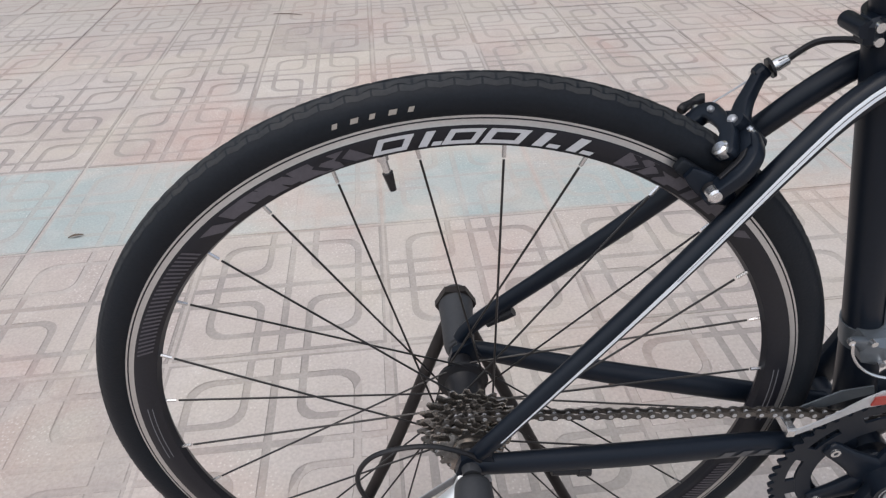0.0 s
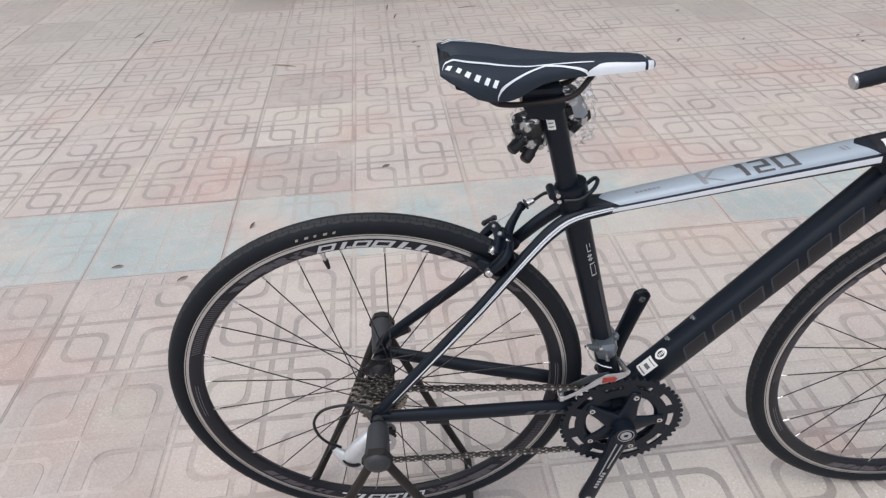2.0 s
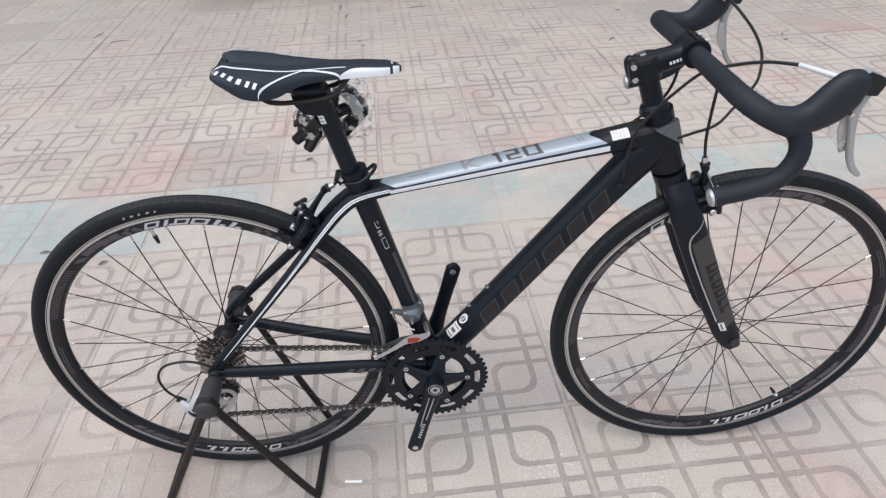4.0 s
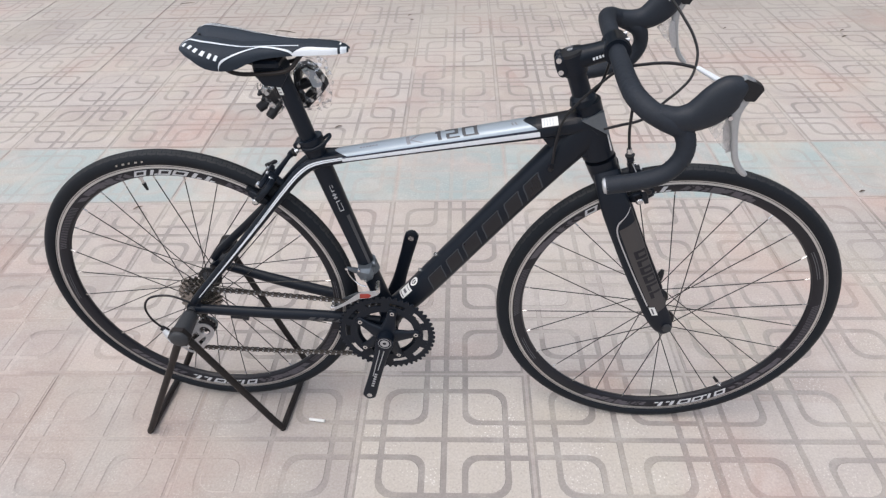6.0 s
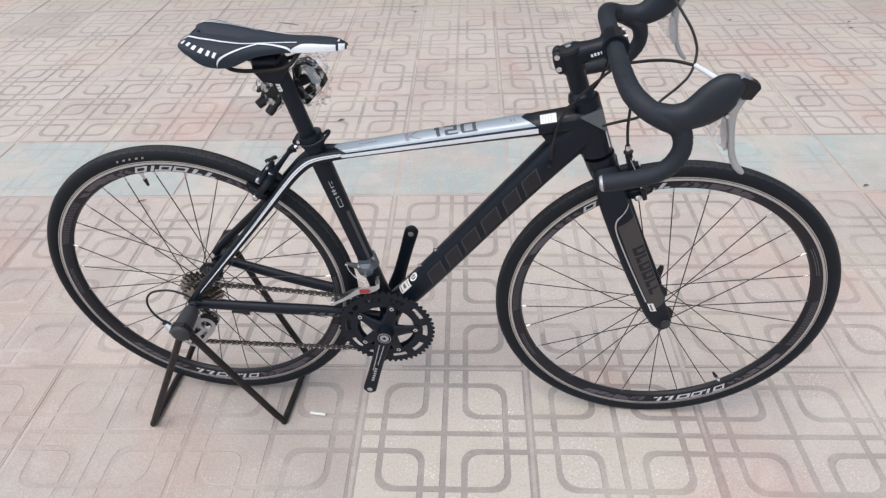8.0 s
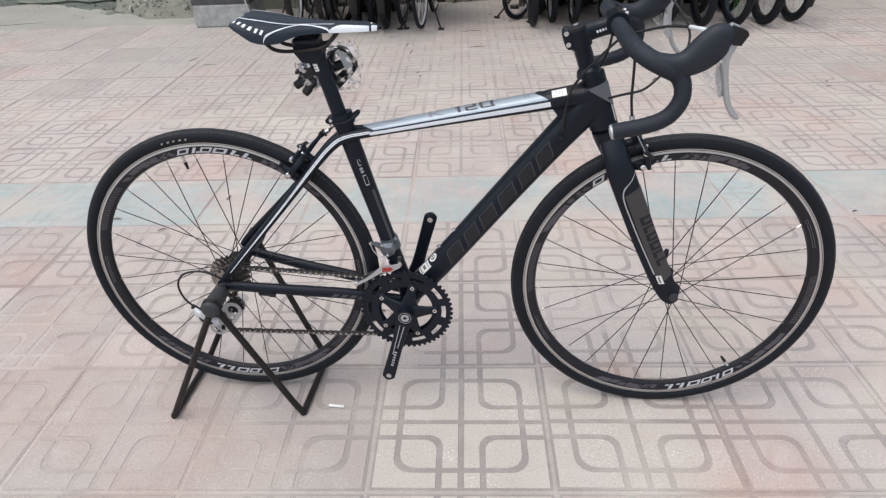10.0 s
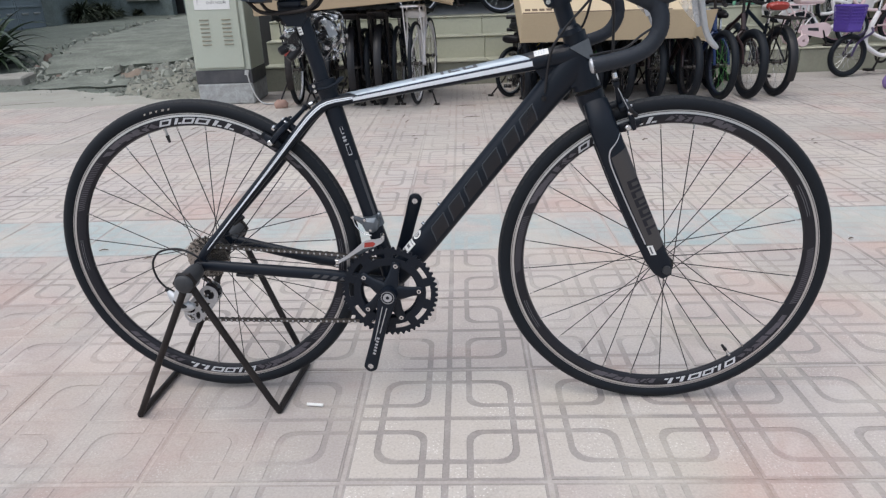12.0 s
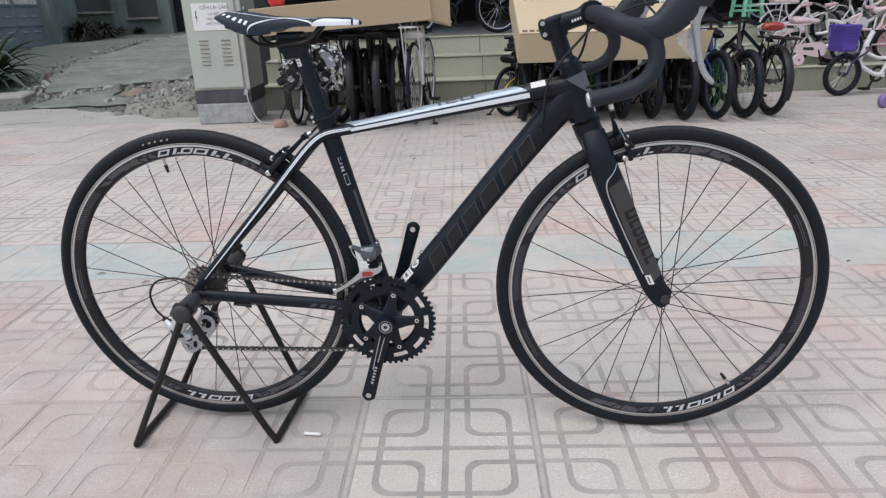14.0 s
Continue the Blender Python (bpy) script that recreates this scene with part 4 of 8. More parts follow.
CABLES = [
    [(0.905, -0.122, 0.9035), (0.876, -0.090, 0.8975), (0.8415, -0.060, 0.883), (0.812, -0.045, 0.869), (0.7835, -0.035, 0.8386), (0.753, -0.030, 0.8025), (0.7305, -0.028, 0.761), (0.7225, -0.027, 0.690)],
    [(0.918, 0.160, 0.912), (0.922, 0.138, 0.911), (0.934, 0.116, 0.896), (0.951, 0.098, 0.872), (0.9600, 0.080, 0.845), (0.951, 0.055, 0.818), (0.931, 0.034, 0.803), (0.903, 0.014, 0.788), (0.869, -0.006, 0.7665), (0.830, -0.018, 0.7605), (0.803, -0.022, 0.755)],
    [(0.812, 0.06, 0.877), (0.806, 0.03, 0.845), (0.790, 0.030, 0.800), (0.745, 0.033, 0.757)],
    [(0.010, -0.069, 0.352), (-0.006, -0.073, 0.372), (-0.040, -0.074, 0.386), (-0.082, -0.074, 0.378), (-0.101, -0.074, 0.350), (-0.096, -0.074, 0.315), (-0.076, -0.074, 0.289)],
]
for i, c in enumerate(CABLES):
    bm = bm_new()
    pipe(bm, c, 0.0024, 8, 8)
    part("cable", bm, M_PLASTIC, bike, "black cable housing")
bm = bm_new()
rod(bm, (0.722, -0.028, 0.683), (0.7195, -0.026, 0.676), 0.0045)
part("cable_port", bm, M_PLASTIC, bike, "rubber cable port in the down tube")

# seat post and saddle
bm = bm_new()
Tube([(0.294, 0, 0.69, 0.0150), (0.262, 0, 0.815, 0.0150), (0.2555, 0, 0.838, 0.0165, 0.016), (0.250, 0, 0.847, 0.017, 0.016)], 4).build(bm, 20)
hull(bm, [(x, y, z) for x, z in ((0.217, 0.860), (0.218, 0.840), (0.231, 0.823), (0.260, 0.820), (0.272, 0.838), (0.270, 0.852), (0.262, 0.864)) for y in (-0.017, 0.017)])
block(bm, (0.242, 0, 0.862), (0.046, 0.054, 0.014), None, 0.004)
post = part("seatpost", bm, M_BLACK, bike, "black seatpost with a clamp head")
bm = bm_new()
PO = Tube([(0.294, 0, 0.69, 0.0150), (0.262, 0, 0.815, 0.0150), (0.2555, 0, 0.838, 0.0165, 0.016)], 4)
PO.patch(bm, 0.79, 0.92, 136, 174, 0.0010, 3, 4)
part("post_label", bm, M_PAPER, post, "white label on the seatpost", sharp=0)
bm = bm_new()
for i in range(3):
    PO.patch(bm, 0.815 + i * 0.035, 0.826 + i * 0.035, 143, 167, 0.0016, 1, 3)
part("label_print", bm, M_INK, post, "unreadable grey bars on the label", sharp=0)
bm = bm_new()
rod(bm, (0.2965, 0, 0.697), (0.2905, 0, 0.7185), 0.0222, n=24)
rod(bm, (0.266, -0.012, 0.706), (0.266, 0.014, 0.706), 0.006, n=12)
block(bm, (0.273, -0.004, 0.7035), (0.015, 0.021, 0.021), Euler((0, radians(-15), 0)).to_matrix(), 0.005)
pipe(bm, [(0.280, -0.020, 0.703), (0.300, -0.0235, 0.706), (0.318, -0.015, 0.714), (0.327, -0.003, 0.721), (0.324, 0.004, 0.722), (0.312, 0.001, 0.714)], 0.0030, 6, 8)
clamp = part("seat_clamp", bm, M_BLACK, bike, "black seat clamp with a quick-release lever")
bm = bm_new()
rod(bm, (0.272, -0.0165, 0.7085), (0.272, -0.012, 0.7085), 0.0034, n=12)
part("clamp_bolt", bm, M_STEEL, clamp, "bright clamp bolt")
bm = bm_new()
rod(bm, (0.274, -0.0165, 0.699), (0.274, -0.012, 0.699), 0.0032, n=12)
part("clamp_bolt", bm, M_STEEL, clamp, "bright clamp bolt")


def lerp_table(t, x):
    return float(np.interp(x, [a for a, _ in t], [b for _, b in t]))


HALF = [(0, 0.052), (0.04, 0.062), (0.12, 0.070), (0.25, 0.067), (0.36, 0.055), (0.47, 0.040), (0.6, 0.0295), (0.75, 0.0235), (0.9, 0.0195), (0.97, 0.014), (1, 0.006)]
TOPZ = [(0, 0.9045), (0.06, 0.9105), (0.2, 0.9065), (0.4, 0.8980), (0.6, 0.8940), (0.8, 0.8935), (0.93, 0.8915), (1, 0.8845)]
LOWZ = [(0, 0.8965), (0.08, 0.887), (0.16, 0.8730), (0.21, 0.8690), (0.30, 0.8665), (0.345, 0.8680), (0.40, 0.8735), (0.47, 0.8775), (0.55, 0.8785), (0.75, 0.8785), (1, 0.8785)]


def saddle_point(a, b, off=0.0):
    hw, zt, zl = lerp_table(HALF, a) + off, lerp_table(TOPZ, a) + off, lerp_table(LOWZ, a)
    th = min(abs(b), 1) * math.pi / 2
    y = hw * math.sin(th) ** 0.85 * math.copysign(1, b)
    z = zl + (zt - zl) * max(math.cos(th), 0) ** 0.55
    z -= 0.010 * math.exp(-(y / 0.012) ** 2) * min(max((0.62 - a) * 3, 0), 1)
    x = 0.117 + 0.263 * a + (0.013 * math.exp(-(y / 0.016) ** 2) * max(0, 1 - a * 5))
    return Vector((x, y, z))


bm = bm_new()
NA, NB = 44, 32
grid = [[bm.verts.new(saddle_point(i / NA, -1 + 2 * j / NB)) for j in range(NB + 1)] for i in range(NA + 1)]
for i in range(NA):
    for j in range(NB):
        bm.faces.new((grid[i][j], grid[i + 1][j], grid[i + 1][j + 1], grid[i][j + 1]))
low = [[bm.verts.new((v.co.x, v.co.y * 0.86, v.co.z + 0.004)) for v in (row[0], row[-1])] for row in grid]
for i in range(NA):
    bm.faces.new((grid[i][0], grid[i + 1][0], low[i + 1][0], low[i][0]))
    bm.faces.new((grid[i + 1][NB], grid[i][NB], low[i][1], low[i + 1][1]))
    bm.faces.new((low[i][0], low[i + 1][0], low[i + 1][1], low[i][1]))
saddle = part("saddle", bm, M_LEATHER, bike, "black racing saddle with white piping and a white nose")


def saddle_ribbon(rows, name, material, label, mirror=True, nb=3):
    """Rows of (a, b0, b1) on the saddle's cover."""
    dense = glide(rows, 7)
    for s in ((1, -1) if mirror else (1,)):
        bm = bm_new()
        g = [[bm.verts.new(saddle_point(r[0], s * (r[1] + (r[2] - r[1]) * j / nb), 0.0009)) for j in range(nb + 1)] for r in dense]
        for p, q in zip(g, g[1:]):
            for j in range(nb):
                bm.faces.new((p[j], q[j], q[j + 1], p[j + 1]))
        part(name, bm, material, saddle, label, sharp=60)


saddle_ribbon([(0.012, -0.72, -0.62), (0.018, -0.52, -0.46), (0.035, -0.40, -0.345), (0.09, -0.365, -0.315), (0.25, -0.37, -0.33), (0.45, -0.44, -0.40), (0.6, -0.42, -0.36), (0.70, -0.44, -0.38)], "piping", M_WHITE, "white piping along the crown")
saddle_ribbon([(0.02, 0.30, 0.34), (0.05, 0.24, 0.28), (0.15, 0.24, 0.275), (0.30, 0.27, 0.30), (0.42, 0.30, 0.325)], "piping", M_WHITE, "white piping on the crest", False)
saddle_ribbon([(0.245, -1.0, -0.97), (0.262, -0.92, -0.85), (0.30, -0.80, -0.74), (0.36, -0.67, -0.61), (0.42, -0.57, -0.51), (0.475, -0.49, -0.43)], "piping", M_WHITE, "white piping across the wing")
saddle_ribbon([(0.475, -0.50, -0.42), (0.54, -0.57, -0.48), (0.60, -0.72, -0.60), (0.64, -0.86, -0.72), (0.665, -0.99, -0.86)], "piping", M_WHITE, "white piping down to the flank")
saddle_ribbon([(0.665, -1.0, -0.93), (0.70, -1.0, -0.72), (0.745, -1.0, -0.55), (0.85, -1.0, -0.58), (0.94, -1.0, -0.62)], "nose_panel", M_WHITE, "white panel on the saddle nose")
saddle_ribbon([(0.955, -1.0, -0.4), (0.975, -1.0, -0.3), (0.99, -1.0, -0.2)], "nose_tip", M_WHITE, "white tip of the saddle nose")
saddle_ribbon([(0.945, -0.16, 0.1), (0.955, -0.16, 0.12)], "nose_print", M_PAPER, "tiny white print on the nose", False)
a = 0.035
for w in (0.044, 0.036, 0.040, 0.044, 0.036, 0.036):
    b0 = -0.47 - a * 0.95
    bm = bm_new()
    g = [[bm.verts.new(saddle_point(a + w * 0.46 * i / 2 - 0.014 * j / 2, b0 - 0.145 * j / 2 - 0.02 * i / 2, 0.0010)) for j in range(3)] for i in range(3)]
    for i in range(2):
        for j in range(2):
            bm.faces.new((g[i][j], g[i + 1][j], g[i + 1][j + 1], g[i][j + 1]))
    part("saddle_mark", bm, M_WHITE, saddle, "white slanted block on the saddle's flank", sharp=0)
    a += w
for s in (-1, 1):
    bm = bm_new()
    pipe(bm, [(0.160, s * 0.036, 0.878), (0.170, s * 0.031, 0.864), (0.183, s * 0.026, 0.8505), (0.200, s * 0.024, 0.8460), (0.220, s * 0.023, 0.8458), (0.257, s * 0.023, 0.8482), (0.281, s * 0.021, 0.8540), (0.297, s * 0.017, 0.870), (0.310, s * 0.010, 0.884)], 0.0036, 6, 10)
    part("saddle_rail", bm, M_STAND, saddle, "black steel saddle rail")
bm = bm_new()
block(bm, (0.126, 0, 0.8945), (0.012, 0.080, 0.016), None, 0.004)
hull(bm, [(0.135, s * 0.052, 0.880) for s in (-1, 1)] + [(0.185, s * 0.052, 0.864) for s in (-1, 1)] + [(0.19, s * 0.045, 0.878) for s in (-1, 1)] + [(0.13, s * 0.045, 0.892) for s in (-1, 1)])
part("saddle_base", bm, M_PLASTIC, saddle, "black plastic saddle base")

# brakes
def caliper(name, pivot, axis, cable, hub, tip, lean, label):
    """Side-pull dual-pivot caliper; axis points away from the frame, cable is the side of barrel and anchor."""
    P, a = Vector(pivot), Vector(axis).normalized()
    u = Vector((0, 1, 0)).cross(a).normalized()
    if u.z < 0:
        u = -u
    c = cable

    def at(y, h, d=0.0):
        return P + Vector((0, c * y, 0)) + u * h + a * d

    def arm(bm, rows, d):
        Tube([(*at(y, h, d), w, t) for y, h, w, t in rows], 5, ref=a, power=5.0).build(bm, 20)

    # arm with the barrel: from the far shoe over the tyre and up
    bm = bm_new()
    arm(bm, [(-0.0330, -0.049, 0.0062, 0.0040), (-0.0345, -0.036, 0.0075, 0.0050), (-0.0340, -0.020, 0.0088, 0.0055), (-0.0270, -0.007, 0.0085, 0.0058), (-0.0100, -0.001, 0.0078, 0.0058), (0.0080, 0.001, 0.0075, 0.0056),
             (tip[0] * 0.55, tip[1] * 0.30, 0.0066, 0.0050), (tip[0] * 0.80, tip[1] * 0.66, 0.0054, 0.0044), (tip[0] * 0.96, tip[1] * 0.92, 0.0052, 0.0044), (*tip, 0.0058, 0.0052)], 0.0)
    rod(bm, P - a * 0.018, P + a * 0.014, 0.0080, n=18)
    body = part(name, bm, M_BLACK, bike, label, sharp=28)
    # arm with the anchor
    bm = bm_new()
    arm(bm, [(0.0330, -0.049, 0.0062, 0.0040), (0.0350, -0.036, 0.0075, 0.0048), (0.0362, -0.018, 0.0088, 0.0050), (0.0300, -0.008, 0.0075, 0.0050), (0.0120, -0.006, 0.0062, 0.0048), (-0.0060, -0.0075, 0.0060, 0.0048), (-0.0215, -0.0185, 0.0090, 0.0048), (-0.0245, -0.0210, 0.0060, 0.0040)], 0.0115)
    part("caliper_arm", bm, M_BLACK, body, "second black caliper arm", sharp=28)
    bm = bm_new()
    hull(bm, [at(y, h, d) for y, h in ((-0.027, -0.0165), (-0.026, -0.002), (-0.008, 0.006), (0.016, 0.006), (0.030, -0.003), (0.028, -0.0105)) for d in (-0.004, 0.0075)])
    part("caliper_bridge", bm, M_BLACK, body, "black block between the arms", sharp=28)
    # raised rib along the arm
    bm = bm_new()
    arm(bm, [(-0.0330, -0.032, 0.0020, 0.0010), (-0.0290, -0.011, 0.0022, 0.0010), (-0.0120, -0.002, 0.0022, 0.0010), (0.0060, 0.001, 0.0020, 0.0010)], 0.0062)
    part("arm_rib", bm, M_PLASTIC, body, "glossy rib on the caliper arm")
    bolts = [(at(-0.0215, -0.0185, 0.0165), a, 0.0062, M_STEEL), (at(0, 0, 0.0140), a, 0.0036, M_DULL), (at(0.024, -0.006, 0.0165), a, 0.0026, M_DULL), (at(-0.013, 0.004, 0.006), a, 0.0024, M_STEEL), (at(0.0445, -0.014, 0.0110), Vector((0, c, 0)), 0.0046, M_STEEL)]
    for side in (-1, 1):
        bolts.append((at(side * 0.0385, -0.0420, 0.001), Vector((0, side * c, 0)), 0.0058, M_STEEL))
    for p, d, r, m in bolts:
        bm = bm_new()
        rod(bm, p - d * 0.005, p + d * 0.0020, r, r, 16)
        rod(bm, p + d * 0.0020, p + d * 0.0034, r, r * 0.70, 16)
        rod(bm, p + d * 0.0030, p + d * 0.0036, r * 0.46, r * 0.44, 6)
        part("caliper_bolt", bm, m, body, "bright caliper bolt")
    for side in (-1, 1):
        S = at(side * 0.0165, -0.0420, 0.0)
        out = Vector((0, side * c, 0))
        t = Vector((-(S.z - hub.z), 0, S.x - hub.x)).normalized()
        bm = bm_new()
        Tube([(*(S - t * 0.030), 0.0036, 0.0030), (*(S - t * 0.026), 0.0058, 0.0040), (*S, 0.0062, 0.0042), (*(S + t * 0.024), 0.0058, 0.0040), (*(S + t * 0.028), 0.0036, 0.0030)], 4, power=4).build(bm, 16)
        shoe = part("brake_shoe", bm, M_RUBBER, body, "black brake shoe beside the rim")
        bm = bm_new()
        Tube([(*(S + out * 0.006 - t * 0.027), 0.0045, 0.0028), (*(S + out * 0.007 - t * 0.016), 0.0075, 0.0036), (*(S + out * 0.008), 0.0095, 0.0048), (*(S + out * 0.007 + t * 0.012), 0.0075, 0.0036), (*(S + out * 0.006 + t * 0.020), 0.0045, 0.0028)], 4, power=4).build(bm, 16)
        part("shoe_holder", bm, M_BLACK, shoe, "black shoe holder", sharp=28)
        bm = bm_new()
        rod(bm, S + out * 0.008, S + out * 0.024, 0.0068, 0.0060, 16)
        part("washer", bm, M_PLASTIC, shoe, "black dished washer")
    # barrel at the arm's end, bare wire to the anchor, small release lever
    A, N = at(*tip), at(0.0425, -0.014, 0.011)
    d = (u + Vector(lean)).normalized()
    bm = bm_new()
    block(bm, A, (0.012, 0.011, 0.010), a.to_track_quat("X", "Z").to_matrix(), 0.002)
    part("barrel_seat", bm, M_BLACK, body, "square end of the arm")
    bm = bm_new()
    rod(bm, A + d * 0.0062, A + d * 0.0084, 0.0082, n=22)
    part("adjuster_ring", bm, M_PLASTIC, body, "black adjuster ring")
    bm = bm_new()
    rod(bm, A + d * 0.0084, A + d * 0.0125, 0.0046, 0.0054, 14)
    rod(bm, A + d * 0.0125, A + d * 0.0205, 0.0054, 0.0044, 14)
    part("barrel", bm, M_STEEL, body, "bright barrel adjuster")
    bm = bm_new()
    rod(bm, A, N, 0.0008, n=6)
    part("brake_wire", bm, M_DULL, body, "bare brake wire")
    bm = bm_new()
    Tube([(*at(0.0520, -0.0040, 0.0100), 0.0042, 0.0036), (*at(0.0530, -0.0070, 0.0118), 0.0046, 0.0040), (*at(0.0515, -0.0140, 0.0155), 0.0034, 0.0034), (*at(0.0480, -0.0210, 0.0190), 0.0046, 0.0040), (*at(0.0460, -0.0235, 0.0200), 0.0030, 0.0030)], 5).build(bm, 10)
    part("release_lever", bm, M_PLASTIC, body, "black release lever")
    return A + d * 0.020


REAR_BARREL = caliper("rear_brake", (0.2072, 0, 0.6311), (-0.72, 0, 0.69), 1, REAR, (0.044, 0.037), (0.40, 0.0, -0.15), "black dual-pivot rear brake caliper")
FRONT_BARREL = caliper("front_brake", (0.8665, 0, 0.6630), (0.95, 0, 0.31), -1, FRONT, (0.0340, 0.045), (0.10, 0, 0), "black dual-pivot front brake caliper")
for barrel, rows in ((REAR_BARREL, [(0.2655, 0.040, 0.6805), (0.277, 0.026, 0.6870), (0.288, 0.008, 0.6905)]),
                     (FRONT_BARREL, [(0.8435, -0.034, 0.759), (0.8420, -0.036, 0.800), (0.837, -0.048, 0.845), (0.824, -0.070, 0.876)])):
    bm = bm_new()
    pipe(bm, [tuple(barrel)] + rows, 0.0025, 8, 8)
    part("cable", bm, M_PLASTIC, bike, "black brake cable housing")

# cassette
cass = bm_new()
lathe(cass, [(0.010, -0.056), (0.017, -0.055), (0.017, -0.018), (0.010, -0.018)], 24)
cassette = part("cassette", cass, M_BRONZE, bike, "brown-tinted steel eight-speed cassette", at=Matrix.Translation(REAR))
for i, teeth in enumerate((22, 21, 20, 18, 16, 15, 14, 13)):
    r = teeth * 0.0127 / (2 * math.pi)
    y = -0.0215 - i * 0.0044
    bm = bm_new()
    gear(bm, teeth, r - 0.0022, r + 0.0042, max(r - 0.013, 0.012), y - 0.0007, y + 0.0007)
    part("cog", bm, M_BRONZE, cassette)

# crankset
ARM = Vector((-0.047, 0, -0.166))
bm = bm_new()
rod(bm, (0, -0.078, 0), (0, 0.072, 0), 0.012, n=20)
rod(bm, (0, -0.080, 0), (0, -0.060, 0), 0.0185, n=28)
lathe(bm, [(0.010, -0.0610), (0.0255, -0.0590), (0.0275, -0.0500), (0.010, -0.0500)], 36)
for s, d in ((-1, 1), (1, -1)):
    y = s * 0.070
    e = ARM * d
    Tube([(0, y, 0, 0.0185, 0.0085), (*(e * 0.12 + Vector((0, y, 0))), 0.0185, 0.0085), (*(e * 0.35 + Vector((0, y + s * 0.002, 0))), 0.0145, 0.0075), (*(e * 0.7 + Vector((0, y + s * 0.004, 0))), 0.0140, 0.0068),
          (*(e + Vector((0, y + s * 0.005, 0))), 0.0150, 0.0065), (*(e * 1.055 + Vector((0, y + s * 0.005, 0))), 0.0125, 0.0060), (*(e * 1.085 + Vector((0, y + s * 0.005, 0))), 0.006, 0.005)], 5, power=3).build(bm, 16)
for i in range(5):
    a = radians(3 + 72 * i)
    c, s = math.cos(a), math.sin(a)
    Tube([(0.012 * c, -0.056, 0.012 * s, 0.018, 0.006), (0.026 * c, -0.055, 0.026 * s, 0.0155, 0.0055), (0.044 * c, -0.053, 0.044 * s, 0.0112, 0.0048), (0.060 * c, -0.051, 0.060 * s, 0.0098, 0.0042), (0.069 * c, -0.050, 0.069 * s, 0.0085, 0.0036), (0.072 * c, -0.050, 0.072 * s, 0.004, 0.003)], 4, power=3).build(bm, 14)
crank = part("crankset", bm, M_BLACK, bike, "black crankset without pedals", at=Matrix.Translation(BRACKET))
bm = bm_new()
gear(bm, 50, 0.0985, 0.1040, 0.0885, -0.0505, -0.0470)
lathe(bm, [(0.0625, -0.050), (0.0785, -0.050), (0.0785, -0.0475), (0.0625, -0.0475)], 60)
for i in range(10):
    a = radians(6 + 36 * i + 10)
    r = Matrix.Rotation(-a, 3, "Y")
    block(bm, (0.0845 * math.cos(a), -0.0488, 0.0845 * math.sin(a)), (0.014, 0.003, 0.023 if i % 2 else 0.019), r, 0.0005)
part("large_chainring", bm, M_BLACK, crank, "large black toothed chainring")
bm = bm_new()
gear(bm, 34, 0.0665, 0.0715, 0.058, -0.0425, -0.0400)
part("small_chainring", bm, M_BLACK, crank, "small black inner chainring")
bm = bm_new()
for i in range(5):
    a = radians(3 + 72 * i)
    x, z = 0.0635 * math.cos(a), 0.0635 * math.sin(a)
    b = bm_new()
    lathe(b, [(0.0022, -0.0556), (0.0048, -0.0556), (0.0052, -0.052), (0.0022, -0.052)], 16)
    part("chainring_bolt", b, M_STEEL, crank, at=Matrix.Translation((x, 0, z)))
lathe(bm, [(0.004, -0.0808), (0.0095, -0.0808), (0.0095, -0.079), (0.004, -0.079)], 24)
lathe(bm, [(0.0130, -0.0806), (0.0140, -0.0806), (0.0140, -0.0795), (0.0130, -0.0795)], 28)
part("crank_bolt", bm, M_DULL, crank, "grey crank bolt and ring")
for s, d in ((-1, 1), (1, -1)):
    bm = bm_new()
    e = ARM * d
    y = s * 0.075
    for k in (-1, 1):
        rod(bm, (e.x, y + k * 0.0060, e.z), (e.x, y + k * 0.0074, e.z), 0.0062, n=14)
    part("pedal_hole", bm, M_STEEL, crank, "bright empty pedal thread")
bm = bm_new()
n1 = Vector((ARM.z, 0, -ARM.x)).normalized()
for off in (0.006, -0.0035):
    a, b = ARM * 0.14 + n1 * off, ARM * (0.62 if off > 0 else 0.5) + n1 * off * 0.7
    a.y, b.y = -0.0793, -0.0805
    rod(bm, a, b, 0.0011, n=6)
for i in range(6):
    c = ARM * (0.58 + i * 0.045) - n1 * 0.001
    block(bm, (c.x, -0.0815, c.z), (0.006, 0.0012, 0.0042), Matrix.Rotation(radians(15), 3, "Y"), 0.0002)
part("arm_print", bm, M_DULL, crank, "silver lines and blocks printed on the crank arm", sharp=0)

# chain
loop = []
for i in range(13):
    a = radians(95 - 190 * i / 12)
    loop.append((0.403 + 0.0695 * math.cos(a), -0.0412, 0.279 + 0.0695 * math.sin(a)))
loop += [(0.30, -0.0420, 0.2045), (0.15, -0.0422, 0.2035), (0.0, -0.0422, 0.2035)]
for a in (-90, -130, 180, 130, 90):
    loop.append((-0.040 + 0.0190 * math.cos(radians(a)), -0.0420, 0.2225 + 0.0190 * math.sin(radians(a))))
loop += [(-0.022, -0.0405, 0.253), (0.002, -0.039, 0.272), (0.004, -0.039, 0.290), (-0.012, -0.039, 0.306)]
for a in (230, 200, 165, 130, 100):
    loop.append((0.0315 * math.cos(radians(a)), -0.0385, 0.347 + 0.0315 * math.sin(radians(a))))
loop += [(0.1, -0.0392, 0.3735), (0.2, -0.040, 0.368), (0.30, -0.0406, 0.3605), (loop[0][0], loop[0][1], loop[0][2])]
path = [Vector(p) for p in glide(loop, 10)]
